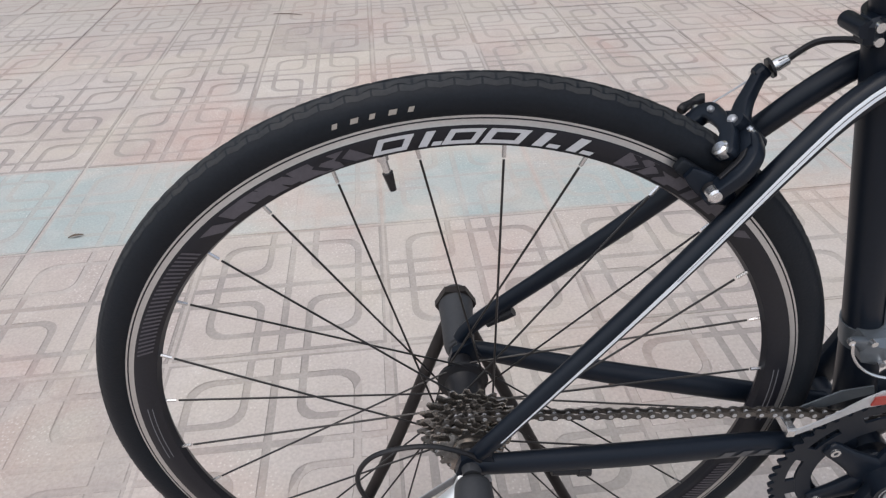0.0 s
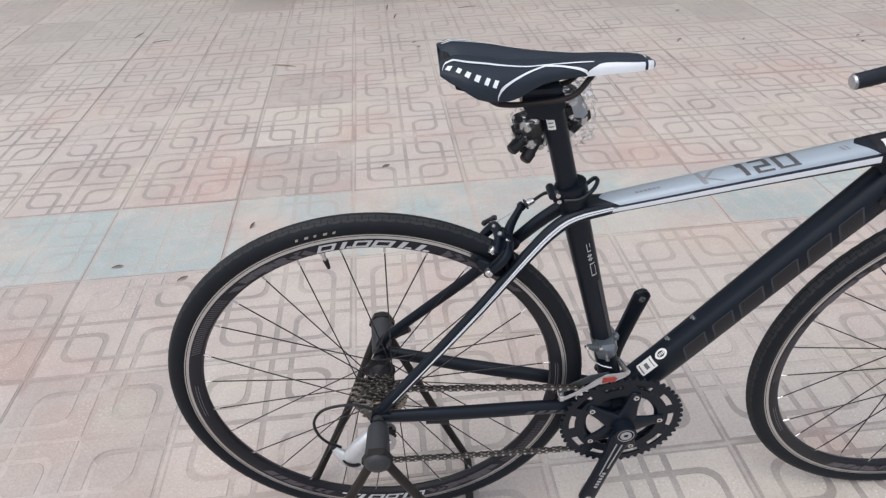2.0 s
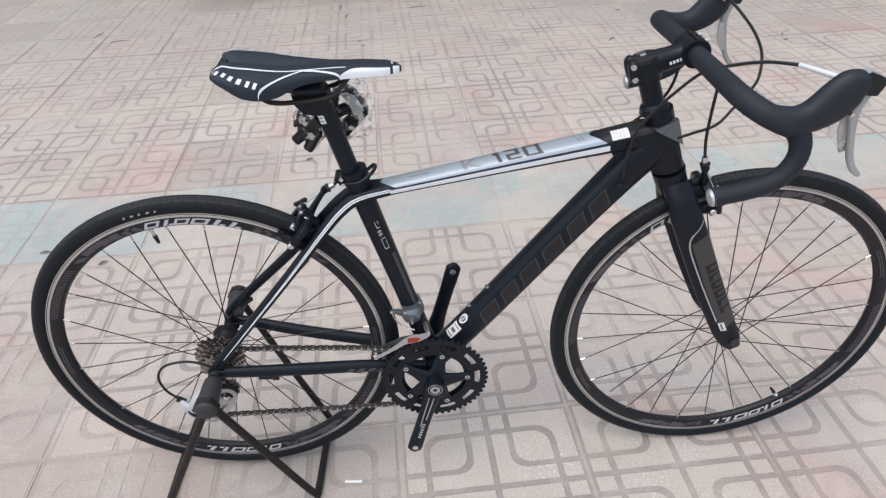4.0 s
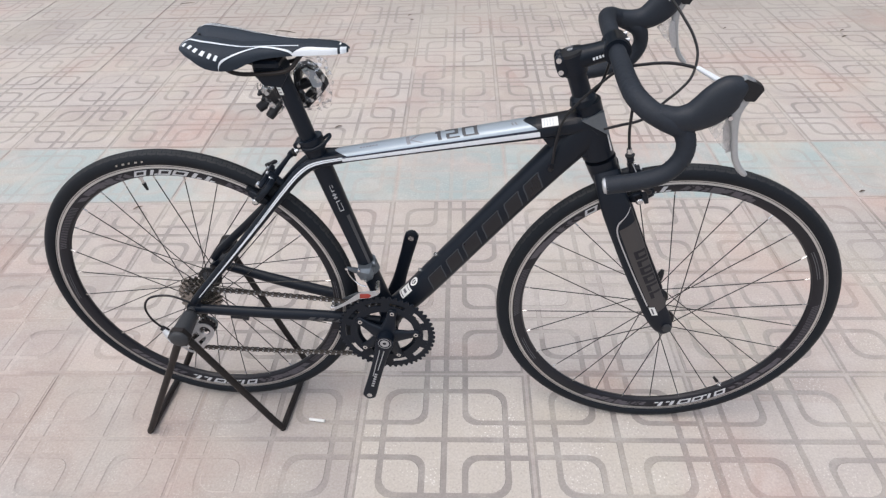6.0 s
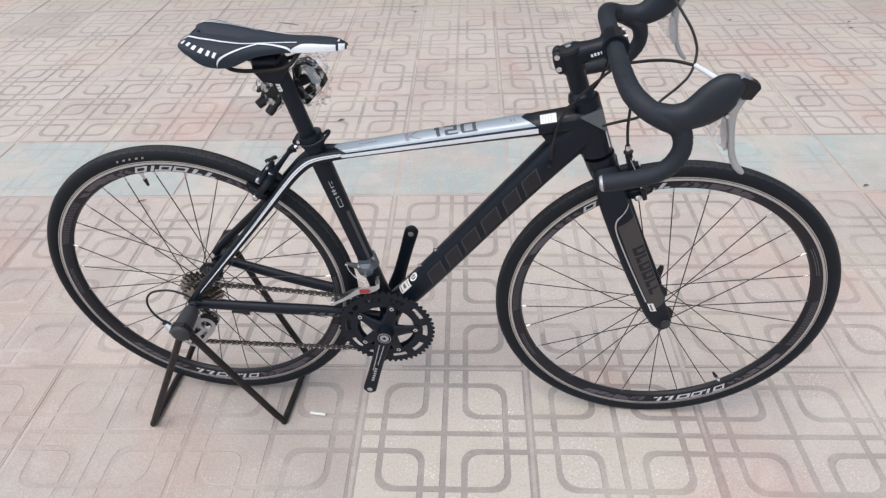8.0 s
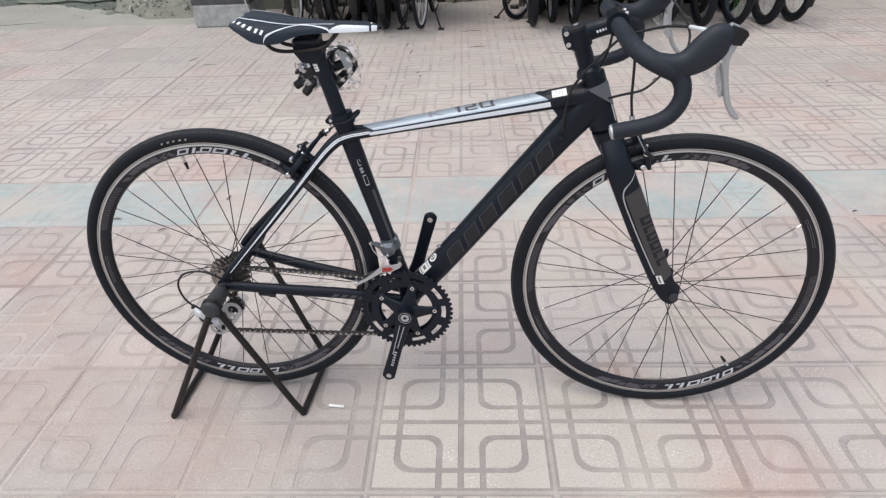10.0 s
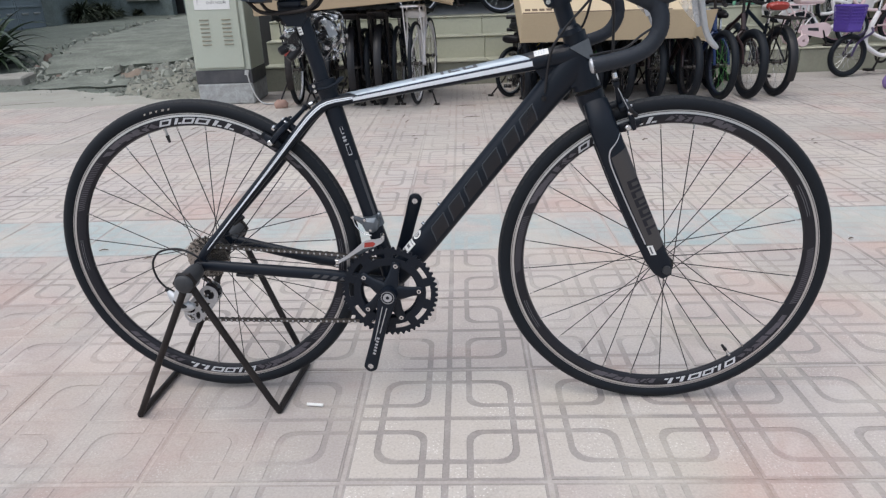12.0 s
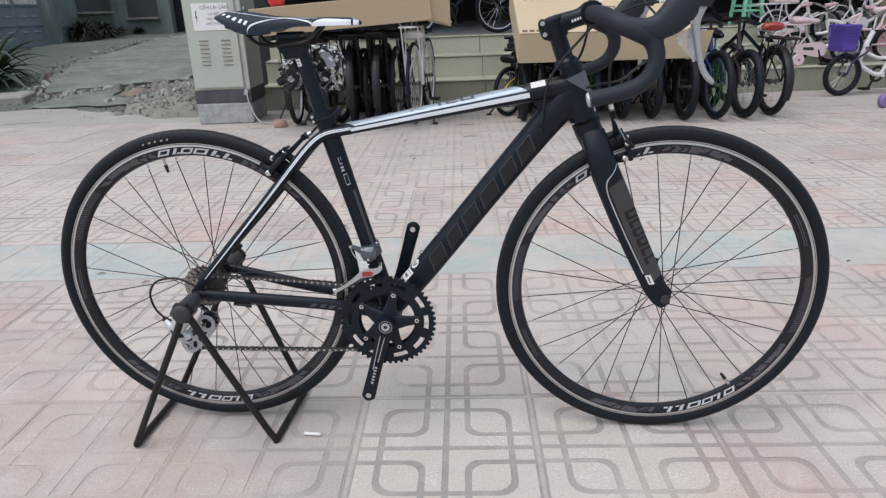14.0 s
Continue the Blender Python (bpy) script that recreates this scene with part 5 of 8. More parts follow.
dist = [0.0]
for a, b in zip(path, path[1:]):
    dist.append(dist[-1] + (b - a).length)
count = int(dist[-1] / 0.0127)


def chain_at(d):
    i = min(max(int(np.searchsorted(dist, d)) - 1, 0), len(path) - 2)
    return path[i].lerp(path[i + 1], (d - dist[i]) / max(dist[i + 1] - dist[i], 1e-9))


pins = [chain_at(dist[-1] * i / count) for i in range(count)]
bm = bm_new()
for p in pins:
    rod(bm, p - Vector((0, 0.0044, 0)), p + Vector((0, 0.0044, 0)), 0.0022, n=8)
chain = part("chain", bm, M_DULL, bike, "oily grey-brown steel chain on the small chainring")
link_mesh = []
for w in (0.0022, 0.0034):
    bm = bm_new()
    for s in (-1, 1):
        oval = [(x0 + 0.0043 * math.cos(radians(a)), 0.0043 * math.sin(radians(a))) for x0, a0 in ((0.00635, -90), (-0.00635, 90)) for a in (a0 - 8, a0 + 35, a0 + 90, a0 + 145, a0 + 188)]
        oval = oval[:5] + [(0.0, 0.0026)] + oval[5:] + [(0.0, -0.0026)]
        plate(bm, oval, s * w - 0.0005, s * w + 0.0005)
    me = bpy.data.meshes.new("link")
    bm.to_mesh(me)
    bm.free()
    me.materials.append(M_CHAIN)
    link_mesh.append(me)
for i in range(count):
    a, b = pins[i], pins[(i + 1) % count]
    x = (b - a).normalized()
    z = x.cross(Vector((0, 1, 0))).normalized()
    y = z.cross(x)
    m = Matrix((x, y, z)).transposed().to_4x4()
    m.translation = (a + b) / 2
    share("link", link_mesh[i % 2], chain, m)

# derailleurs
bm = bm_new()
rod(bm, (0.3725, 0, 0.412), (0.3655, 0, 0.438), 0.0200, n=22)
hull(bm, [(x, y, z) for x, z in ((0.352, 0.437), (0.380, 0.440), (0.385, 0.430), (0.381, 0.412), (0.370, 0.405), (0.356, 0.409), (0.350, 0.422)) for y in (-0.0285, -0.012)] + [(0.362, -0.034, 0.432), (0.376, -0.034, 0.430), (0.366, -0.034, 0.414)])
Tube([(0.352, -0.026, 0.430, 0.0070, 0.0045), (0.343, -0.030, 0.437, 0.0052, 0.0040), (0.334, -0.033, 0.442, 0.0034, 0.0032), (0.330, -0.034, 0.443, 0.0020, 0.0020)], 4, power=3).build(bm, 12)
block(bm, (0.384, -0.012, 0.440), (0.009, 0.012, 0.012), None, 0.003)
fd = part("front_derailleur", bm, M_SLATE, bike, "blue-grey front derailleur clamped to the seat tube", sharp=25)
for y0, y1, lab in ((-0.0565, -0.0548, 1), (-0.0345, -0.033, 0)):
    bm = bm_new()
    plate(bm, [(0.293, 0.350), (0.299, 0.3470), (0.320, 0.3590), (0.338, 0.3705), (0.354, 0.3805), (0.378, 0.3850), (0.394, 0.3935), (0.400, 0.4005), (0.396, 0.4050), (0.380, 0.4015), (0.364, 0.4005), (0.350, 0.3920), (0.334, 0.3775), (0.318, 0.3650), (0.302, 0.3555), (0.291, 0.3555)] if lab else
          [(0.299, 0.344), (0.304, 0.342), (0.335, 0.357), (0.360, 0.367), (0.378, 0.373), (0.374, 0.383), (0.345, 0.378), (0.312, 0.359)], y0, y1)
    part("cage_plate", bm, M_DULL if lab else M_SLATE, fd, "bright derailleur cage plate")
bm = bm_new()
block(bm, (0.296, -0.045, 0.350), (0.008, 0.024, 0.010), None, 0.001)
part("cage_bridge", bm, M_STEEL, fd, "bright cage bridge")
bm = bm_new()
rod(bm, (0.396, -0.0575, 0.4045), (0.390, -0.024, 0.400), 0.0044)
part("cage_bridge", bm, M_STEEL, fd, "bright cage bridge")
bm = bm_new()
hull(bm, [(x, y, z) for x, z in ((0.358, 0.3945), (0.376, 0.3960), (0.381, 0.3920), (0.376, 0.3862), (0.357, 0.3842)) for y in (-0.0580, -0.0555)])
part("cage_label", bm, M_RED, fd, "red patch on the cage")
bm = bm_new()
for p in ((0.332, -0.032, 0.4425), (0.356, -0.029, 0.436), (0.368, -0.033, 0.414)):
    rod(bm, p, Vector(p) + Vector((0, -0.005, 0)), 0.0030, n=10)
pipe(bm, [(0.333, -0.037, 0.441), (0.337, -0.038, 0.428), (0.346, -0.040, 0.416), (0.358, -0.044, 0.409), (0.372, -0.048, 0.4075)], 0.0013, 6, 6)
part("derailleur_screw", bm, M_STEEL, fd, "small bright screws and link")

bm = bm_new()
hull(bm, [(0.006, -0.070, 0.338), (-0.012, -0.070, 0.338), (0.006, -0.082, 0.332), (-0.014, -0.084, 0.328), (-0.024, -0.084, 0.308), (-0.008, -0.084, 0.304), (-0.022, -0.072, 0.308), (-0.006, -0.07, 0.306)])
Tube([(-0.004, -0.078, 0.335, 0.008, 0.007), (-0.016, -0.086, 0.319, 0.0145, 0.010), (-0.031, -0.089, 0.299, 0.0180, 0.011), (-0.045, -0.087, 0.279, 0.0160, 0.010), (-0.055, -0.082, 0.265, 0.0090, 0.007)], 5, power=2.4).build(bm, 18)
Tube([(-0.076, -0.077, 0.289, 0.0050, 0.0050), (-0.066, -0.080, 0.276, 0.0105, 0.0075), (-0.052, -0.081, 0.262, 0.0145, 0.0085), (-0.036, -0.080, 0.254, 0.0120, 0.0080), (-0.024, -0.078, 0.256, 0.0060, 0.0060)], 5, power=2.4).build(bm, 18)
rd = part("rear_derailleur", bm, M_SILVER, bike, "silver rear derailleur")
bm = bm_new()
rod(bm, (-0.068, -0.0755, 0.283), (-0.082, -0.0745, 0.293), 0.0058, n=12)
Tube([(-0.064, -0.0860, 0.271, 0.0024, 0.0024), (-0.058, -0.0885, 0.266, 0.0050, 0.0030), (-0.050, -0.0900, 0.261, 0.0058, 0.0030), (-0.042, -0.0890, 0.258, 0.0050, 0.0030), (-0.037, -0.0865, 0.256, 0.0024, 0.0024)], 4).build(bm, 14)
part("adjuster", bm, M_PLASTIC, rd, "black adjuster and cap")
for y in (-0.0575, -0.0325):
    bm = bm_new()
    lathe(bm, [(0.0155, y - 0.0009), (0.0215, y - 0.0009), (0.0215, y + 0.0009), (0.0155, y + 0.0009)], 28, centre=(-0.040, 0, 0.2225))
    lathe(bm, [(0.0120, y - 0.0009), (0.0205, y - 0.0009), (0.0205, y + 0.0009), (0.0120, y + 0.0009)], 28, centre=(0.003, 0, 0.272))
    for x0, z0, x1, z1 in ((-0.0125, 0.2780, -0.0560, 0.2385), (0.0170, 0.2610, -0.0220, 0.2140), (0.000, 0.262, -0.032, 0.232)):
        d = Vector((x1 - x0, 0, z1 - z0))
        block(bm, ((x0 + x1) / 2, y, (z0 + z1) / 2), (d.length, 0.0017, 0.0092), Matrix.Rotation(math.atan2(-d.z, d.x), 3, "Y"), 0.0006)
    for k in range(3):
        a = radians(50 + 120 * k)
        block(bm, (-0.040 + 0.0095 * math.cos(a), y, 0.2225 + 0.0095 * math.sin(a)), (0.016, 0.0017, 0.0055), Matrix.Rotation(-a, 3, "Y"), 0.0005)
    lathe(bm, [(0.002, y - 0.0014), (0.0055, y - 0.0014), (0.0055, y + 0.0009), (0.002, y + 0.0009)], 16, centre=(-0.040, 0, 0.2225))
    part("cage", bm, M_DULL, rd, "bright pierced derailleur cage")
for c in ((0.003, 0.272), (-0.040, 0.2225)):
    bm = bm_new()
    gear(bm, 11, 0.0165, 0.0205, 0.004, -0.0465, -0.0425)
    part("pulley", bm, M_PLASTIC, rd, "black jockey wheel", at=Matrix.Translation((c[0], 0.003, c[1])))

# ---- rear stand ----
stand = thing("bicycle_stand", BIKE, "black bent-tube stand that holds the rear axle, feet on the paving", "bicycle stand")
for name, rows in (("stand_loop", [(-0.004, -0.130, 0.334), (-0.030, -0.132, 0.280), (-0.135, -0.134, 0.072), (-0.160, -0.134, 0.022), (-0.168, -0.131, 0.0085), (-0.167, -0.118, 0.0085), (-0.166, 0.030, 0.0085), (-0.165, 0.058, 0.0085), (-0.158, 0.066, 0.020), (-0.085, 0.098, 0.165), (-0.030, 0.130, 0.290), (-0.006, 0.140, 0.345)]),
                   ("stand_loop", [(0.004, -0.132, 0.334), (0.022, -0.131, 0.292), (0.118, -0.110, 0.062), (0.136, -0.106, 0.022), (0.143, -0.103, 0.0085), (0.145, -0.09, 0.0085), (0.152, 0.070, 0.0085), (0.152, 0.094, 0.0085), (0.147, 0.100, 0.020), (0.10, 0.112, 0.125), (0.035, 0.132, 0.275), (0.006, 0.140, 0.345)])):
    bm = bm_new()
    pipe(bm, rows, 0.0075, 6, 12)
    part(name, bm, M_STAND, stand, "bent black steel tube")
for s, y0, y1 in ((-1, -0.080, -0.146), (1, 0.080, 0.158)):
    bm = bm_new()
    drop = -0.003 if s < 0 else 0.006
    Tube([(0, y0, 0.343, 0.012, 0.012), (0, y0 + (y1 - y0) * 0.12, 0.342, 0.0165, 0.0165), (0, y0 + (y1 - y0) * 0.6, 0.342 + drop * 0.6, 0.0185, 0.0185), (0, y1, 0.342 + drop, 0.0205, 0.0205), (0, y1 + s * 0.005, 0.342 + drop, 0.0185, 0.0185), (0, y1 + s * 0.009, 0.342 + drop, 0.0135, 0.0135), (0, y1 + s * 0.011, 0.342 + drop, 0.005, 0.005)], 4, ref=(0, 0, 1)).build(bm, 22)
    knob = part("axle_cup", bm, M_KNOB, stand, "dark grey rubber cup over the axle end")
    bm = bm_new()
    hull(bm, [(0.024 * math.cos(radians(60 * i)), y, 0.342 + drop + 0.024 * math.sin(radians(60 * i))) for i in range(6) for y in (y1 - s * 0.008, y1 + s * 0.002)])
    part("cup_collar", bm, M_STAND, knob, "six-sided collar")

# ---- parcel tied under the saddle ----
bag = thing("bagged_pedals", BIKE @ pose(0.262, 0.0, 0.80), "black pedals in a crumpled clear plastic bag, tied under the saddle", "plastic bag")
bm = bm_new()
OUTER = [(0.004, 0.026), (0.012, 0.034), (0.030, 0.037), (0.040, 0.031), (0.057, 0.004), (0.059, -0.006), (0.052, -0.014), (0.022, -0.044), (0.012, -0.044), (0.000, -0.020)]
INNER = [(0.016, 0.024), (0.020, 0.029), (0.029, 0.030), (0.035, 0.025), (0.050, 0.001), (0.050, -0.005), (0.045, -0.010), (0.022, -0.034), (0.016, -0.034), (0.008, -0.014)]
rings = [[bm.verts.new((x, y, z)) for x, z in ring] for ring, y in ((OUTER, 0.040), (OUTER, 0.062), (INNER, 0.062), (INNER, 0.042))]
for i in range(10):
    j = (i + 1) % 10
    for p, q in zip(rings, rings[1:] + rings[:1]):
        bm.faces.new((p[i], p[j], q[j], q[i]))
rod(bm, (0.006, 0.052, -0.006), (0.040, 0.052, 0.006), 0.0105, 0.0085, 16)
block(bm, (0.026, 0.054, -0.020), (0.022, 0.016, 0.012), Euler((0, radians(-40), 0)).to_matrix(), 0.003)
part("pedal", bm, M_PLASTIC, bag, "black plastic pedal with an open cage", sharp=25)
bm = bm_new()
block(bm, (-0.026, 0.020, -0.008), (0.038, 0.032, 0.050), Euler((radians(15), radians(-20), 0)).to_matrix(), 0.006)
for k in range(4):
    block(bm, Vector((-0.030, 0.018, -0.008)) + Euler((radians(15), radians(-20), 0)).to_matrix() @ Vector((-0.014, -0.010, -0.018 + k * 0.012)), (0.010, 0.014, 0.006), Euler((radians(15), radians(-20), 0)).to_matrix(), 0.002)
part("pedal", bm, M_PLASTIC, bag, "black plastic pedal body")
bm = bm_new()
rod(bm, (-0.030, 0.014, -0.012), (-0.046, 0.0022, -0.0211), 0.0070, 0.0074, n=14)
rod(bm, (-0.0445, 0.0033, -0.0202), (-0.0535, -0.0034, -0.0253), 0.0088, 0.0080, n=14)
rod(bm, (-0.0535, -0.0034, -0.0253), (-0.0550, -0.0045, -0.0262), 0.0080, 0.0055, n=14)
part("pedal_spindle", bm, M_PLASTIC, bag, "black spindle end")
bm = bm_new()
rod(bm, (-0.018, 0.010, -0.020), (-0.0300, -0.0013, -0.0327), 0.0070, 0.0074, n=14)
rod(bm, (-0.0290, -0.0004, -0.0316), (-0.0360, -0.007, -0.039), 0.0088, 0.0080, n=14)
rod(bm, (-0.0360, -0.007, -0.039), (-0.0372, -0.0081, -0.0403), 0.0080, 0.0055, n=14)
part("pedal_spindle", bm, M_PLASTIC, bag, "black spindle end")
bm = bm_new()
plate(bm, [(0.020, 0.0290), (0.030, 0.0310), (0.042, 0.0265), (0.0535, 0.0020), (0.0480, -0.0045), (0.036, -0.003), (0.031, 0.0120)], 0.0380, 0.0400)
part("reflector", bm, M_LENS, bag, "pale clear reflector")


def crumpled(bm, c, size, seed, n=4):
    """A closed crumpled film round a place."""
    g = bmesh.ops.create_icosphere(bm, subdivisions=n, radius=1.0)
    for v in g["verts"]:
        p = v.co.copy()
        d = 1 + 0.16 * noise.noise(p * 2.1 + Vector((seed, 0, 0))) + 0.16 * abs(noise.noise(p * 5.3 + Vector((0, seed, 0)))) + 0.08 * noise.noise(p * 11 + Vector((0, 0, seed))) - 0.07
        q = Vector([math.copysign(abs(x) ** 0.65, x) for x in p]) * d
        v.co = Vector((q.x * size[0], q.y * size[1], q.z * size[2])) + Vector(c)


bm = bm_new()
crumpled(bm, (0.026, 0.052, -0.003), (0.040, 0.024, 0.048), 3)
crumpled(bm, (-0.029, 0.016, -0.006), (0.024, 0.022, 0.034), 8)
part("film", bm, M_FILM, bag, "crumpled clear plastic film", sharp=12)


# ---- materials of the background ----
M_CREAM = surface("cream_glazed_tile", (0.46, 0.46, 0.355), 0.5, fine=60, coarse=3, var=0.08, bump=0.03, rand=0.04, dust=0.25, dust_col=(0.42, 0.40, 0.32))
M_CREAM_LOW = surface("darker_cream_tile", (0.26, 0.26, 0.20), 0.6, fine=60, coarse=3, var=0.14, bump=0.05, rand=0.05, dust=0.5, dust_col=(0.22, 0.21, 0.17))
M_GROUT = surface("step_grout", (0.30, 0.29, 0.23), 0.9, var=0.15)
M_CABINET = surface("cabinet_enamel", (0.42, 0.455, 0.385), 0.5, fine=120, coarse=3, var=0.05, bump=0.02, dust=0.18, dust_col=(0.42, 0.40, 0.34))
M_CABINET_SIDE = surface("cabinet_band_paint", (0.050, 0.052, 0.060), 0.6, fine=100, coarse=4, var=0.2, dust=0.25, dust_col=(0.2, 0.19, 0.18))
M_PLINTH = surface("cast_concrete", (0.40, 0.41, 0.41), 0.85, fine=90, coarse=5, var=0.15, bump=0.2, dust=0.4, dust_col=(0.30, 0.29, 0.27))
M_CARD = surface("corrugated_cardboard", (0.37, 0.285, 0.185), 0.85, fine=90, coarse=2.5, var=0.08, bump=0.08, dust=0.2, dust_col=(0.34, 0.27, 0.18))
M_CARD_PALE = surface("pale_cardboard", (0.50, 0.405, 0.27), 0.85, fine=90, coarse=2.5, var=0.06, bump=0.06)
M_CARDINK = surface("brown_print", (0.13, 0.09, 0.06), 0.9, var=0.2, bump=0)
M_WALL = surface("grey_render_wall", (0.200, 0.245, 0.240), 0.9, fine=30, coarse=0.9, var=0.3, bump=0.3, dust=0.6, dust_col=(0.085, 0.098, 0.088))
M_REDEARTH = surface("red_brown_earth", (0.19, 0.150, 0.115), 0.95, fine=60, coarse=4, var=0.3, bump=0.6, dust=0.5, dust_col=(0.27, 0.225, 0.18))
M_APRON = surface("dusty_mortar", (0.335, 0.330, 0.290), 0.92, fine=80, coarse=2.2, var=0.2, bump=0.3, dust=0.6, dust_col=(0.29, 0.278, 0.235))
M_KERB = surface("old_kerb_concrete", (0.30, 0.295, 0.265), 0.9, fine=80, coarse=3, var=0.22, bump=0.4, dust=0.5, dust_col=(0.21, 0.20, 0.17))
M_CASTLOW = surface("stained_plinth_concrete", (0.37, 0.385, 0.385), 0.88, fine=70, coarse=7, var=0.25, bump=0.3, dust=0.75, dust_col=(0.21, 0.205, 0.19))
M_GATE = surface("blue_grey_gate_paint", (0.20, 0.245, 0.27), 0.55, fine=60, coarse=2, var=0.15, dust=0.3, dust_col=(0.19, 0.20, 0.21))
M_SHUTTER = surface("dark_shutter_paint", (0.06, 0.07, 0.075), 0.7, fine=40, coarse=3, var=0.25, dust=0.4, dust_col=(0.10, 0.105, 0.105))
# near-black colour stands in for the shade of unlit room and doorway
M_ROOM_SHADE = surface("painted_room_shade", (0.03, 0.03, 0.03), 0.9, var=0.2)
M_STONE = surface("broken_masonry", (0.27, 0.285, 0.25), 0.95, fine=50, coarse=6, var=0.3, bump=0.5, rand=0.42, dust=0.5, dust_col=(0.19, 0.18, 0.145))
M_EARTH = surface("brown_grit", (0.185, 0.190, 0.155), 0.95, fine=45, coarse=5, var=0.45, bump=0.8, dust=0.5, dust_col=(0.24, 0.22, 0.19))
M_BRICKRED = surface("broken_brick", (0.19, 0.145, 0.12), 0.95, fine=50, coarse=6, var=0.25, bump=0.5, rand=0.2)
M_LEAF = surface("strap_leaf", (0.035, 0.060, 0.028), 0.5, fine=40, coarse=5, var=0.25, bump=0.1, rand=0.35)
M_SHRUB = surface("shrub_leaf", (0.050, 0.064, 0.036), 0.6, fine=40, coarse=5, var=0.3, rand=0.3)
M_MAROON = surface("dark_red_paint", (0.022, 0.0085, 0.009), 0.35, var=0.15, bump=0.01, coat=0.2)
M_BLUE = surface("blue_paint", (0.007, 0.024, 0.095), 0.35, var=0.1, bump=0.01, coat=0.2)
M_GREEN = surface("bright_green_paint", (0.07, 0.26, 0.06), 0.4, var=0.1, bump=0)
M_MINT = surface("mint_plastic", (0.27, 0.62, 0.42), 0.45, fine=60, coarse=8, var=0.06, bump=0.02)
M_LILAC = surface("lilac_plastic", (0.20, 0.14, 0.32), 0.45, var=0.1, bump=0.02)
M_PINK = surface("pink_paint", (0.62, 0.36, 0.42), 0.4, var=0.06, bump=0.01, coat=0.2)
M_PALEPINK = surface("pale_pink_plastic", (0.68, 0.53, 0.54), 0.5, var=0.06, bump=0.02)
M_OFFWHITE = surface("off_white_paint", (0.74, 0.72, 0.72), 0.4, var=0.06, bump=0.01, coat=0.15)
M_PURPLE = surface("purple_plastic", (0.085, 0.045, 0.30), 0.45, fine=60, coarse=8, var=0.1, bump=0.02)
M_VIOLET = surface("violet_paint", (0.035, 0.02, 0.07), 0.4, var=0.1, bump=0.01)
M_YELLOW = surface("yellow_plastic", (0.70, 0.55, 0.05), 0.5, var=0.06, bump=0.01)
M_CHROME = surface("chromed_steel", (0.72, 0.72, 0.72), 0.2, 0.95, var=0.08, bump=0.01)
M_CLAY = surface("terracotta", (0.36, 0.235, 0.19), 0.9, fine=40, coarse=8, var=0.2, bump=0.3)
M_TWIG = surface("dry_twig", (0.10, 0.07, 0.05), 0.9, var=0.3)
M_REDGLOSS = surface("red_lacquer", (0.60, 0.03, 0.03), 0.3, var=0.08, bump=0.01, coat=0.3)


def setting(name, bm, material, label, category, sharp=30, parent=None, at=None):
    ob = part(name, bm, material, parent, label, sharp, at)
    return tagged(ob, "", category, kind="structure")


# ---- alley and walls beyond the pavement ----
def rise(x, y):
    """Height of the sloping alley behind the pavement."""
    base = 0.48 * (1 - math.exp(-max(y - 6.8, 0) / 4.0))
    base += 0.035 * noise.noise(Vector((x * 0.5, y * 0.5, 0))) + 0.02 * noise.noise(Vector((x * 1.9, y * 1.9, 4)))
    return base * min(max((y - 5.0) / 1.2, 0), 1) - 0.012


def strip(bm, xs, ys, f):
    g = [[bm.verts.new((x, y, f(x, y))) for x in xs] for y in ys]
    for i in range(len(ys) - 1):
        for j in range(len(xs) - 1):
            bm.faces.new((g[i][j], g[i][j + 1], g[i + 1][j + 1], g[i + 1][j]))


bm = bm_new()
strip(bm, np.arange(-16, -1.2, 0.2), np.arange(4.85, 22, 0.2), rise)
setting("alley_ground", bm, M_DIRT, "rough earth and gravel of the side alley", "ground", sharp=0)
def slab(bm, left, right, lift, wide=15, front=0.22):
    """A broken sheet of concrete between two edges, its border ragged and undercut."""
    rows = []
    pairs = list(zip(glide(left, 8), glide(right, 8)))
    for ri, (l0, r0) in enumerate(pairs):
        row = []
        for k in range(wide):
            t = k / (wide - 1)
            x, y = l0[0] + (r0[0] - l0[0]) * t, l0[1] + (r0[1] - l0[1]) * t
            if k in (0, wide - 1):
                x += 0.20 * noise.noise(Vector((y * 2.7, 3.0 if k == 0 else 9.0, 0))) + 0.07 * noise.noise(Vector((y * 9, 5.0, k)))
            if ri == 0:
                y += front * noise.noise(Vector((x * 2.6, 7.0, 0))) + 0.06 * noise.noise(Vector((x * 11, 2.0, 0)))
            row.append(bm.verts.new((x, y, rise(x, y) + lift + 0.010 * noise.noise(Vector((x * 3, y * 3, 1))))))
        rows.append(row)
    for a, b in zip(rows, rows[1:]):
        for k in range(wide - 1):
            bm.faces.new((a[k], a[k + 1], b[k + 1], b[k]))
    rim = [r[0] for r in reversed(rows)] + rows[0][1:] + [r[-1] for r in rows[1:]]
    mid = Vector(((left[0][0] + right[0][0]) / 2, left[2][1], 0))
    low = []
    for v in rim:
        p = v.co + (Vector((mid.x + 0.35 * (v.co.y - mid.y) * -0.8, v.co.y + 0.8, 0)) - v.co.xy.to_3d()).normalized() * 0.07
        low.append(bm.verts.new((p.x, p.y, v.co.z - lift - 0.05)))
    for i in range(len(rim) - 1):
        bm.faces.new((rim[i], low[i], low[i + 1], rim[i + 1]))


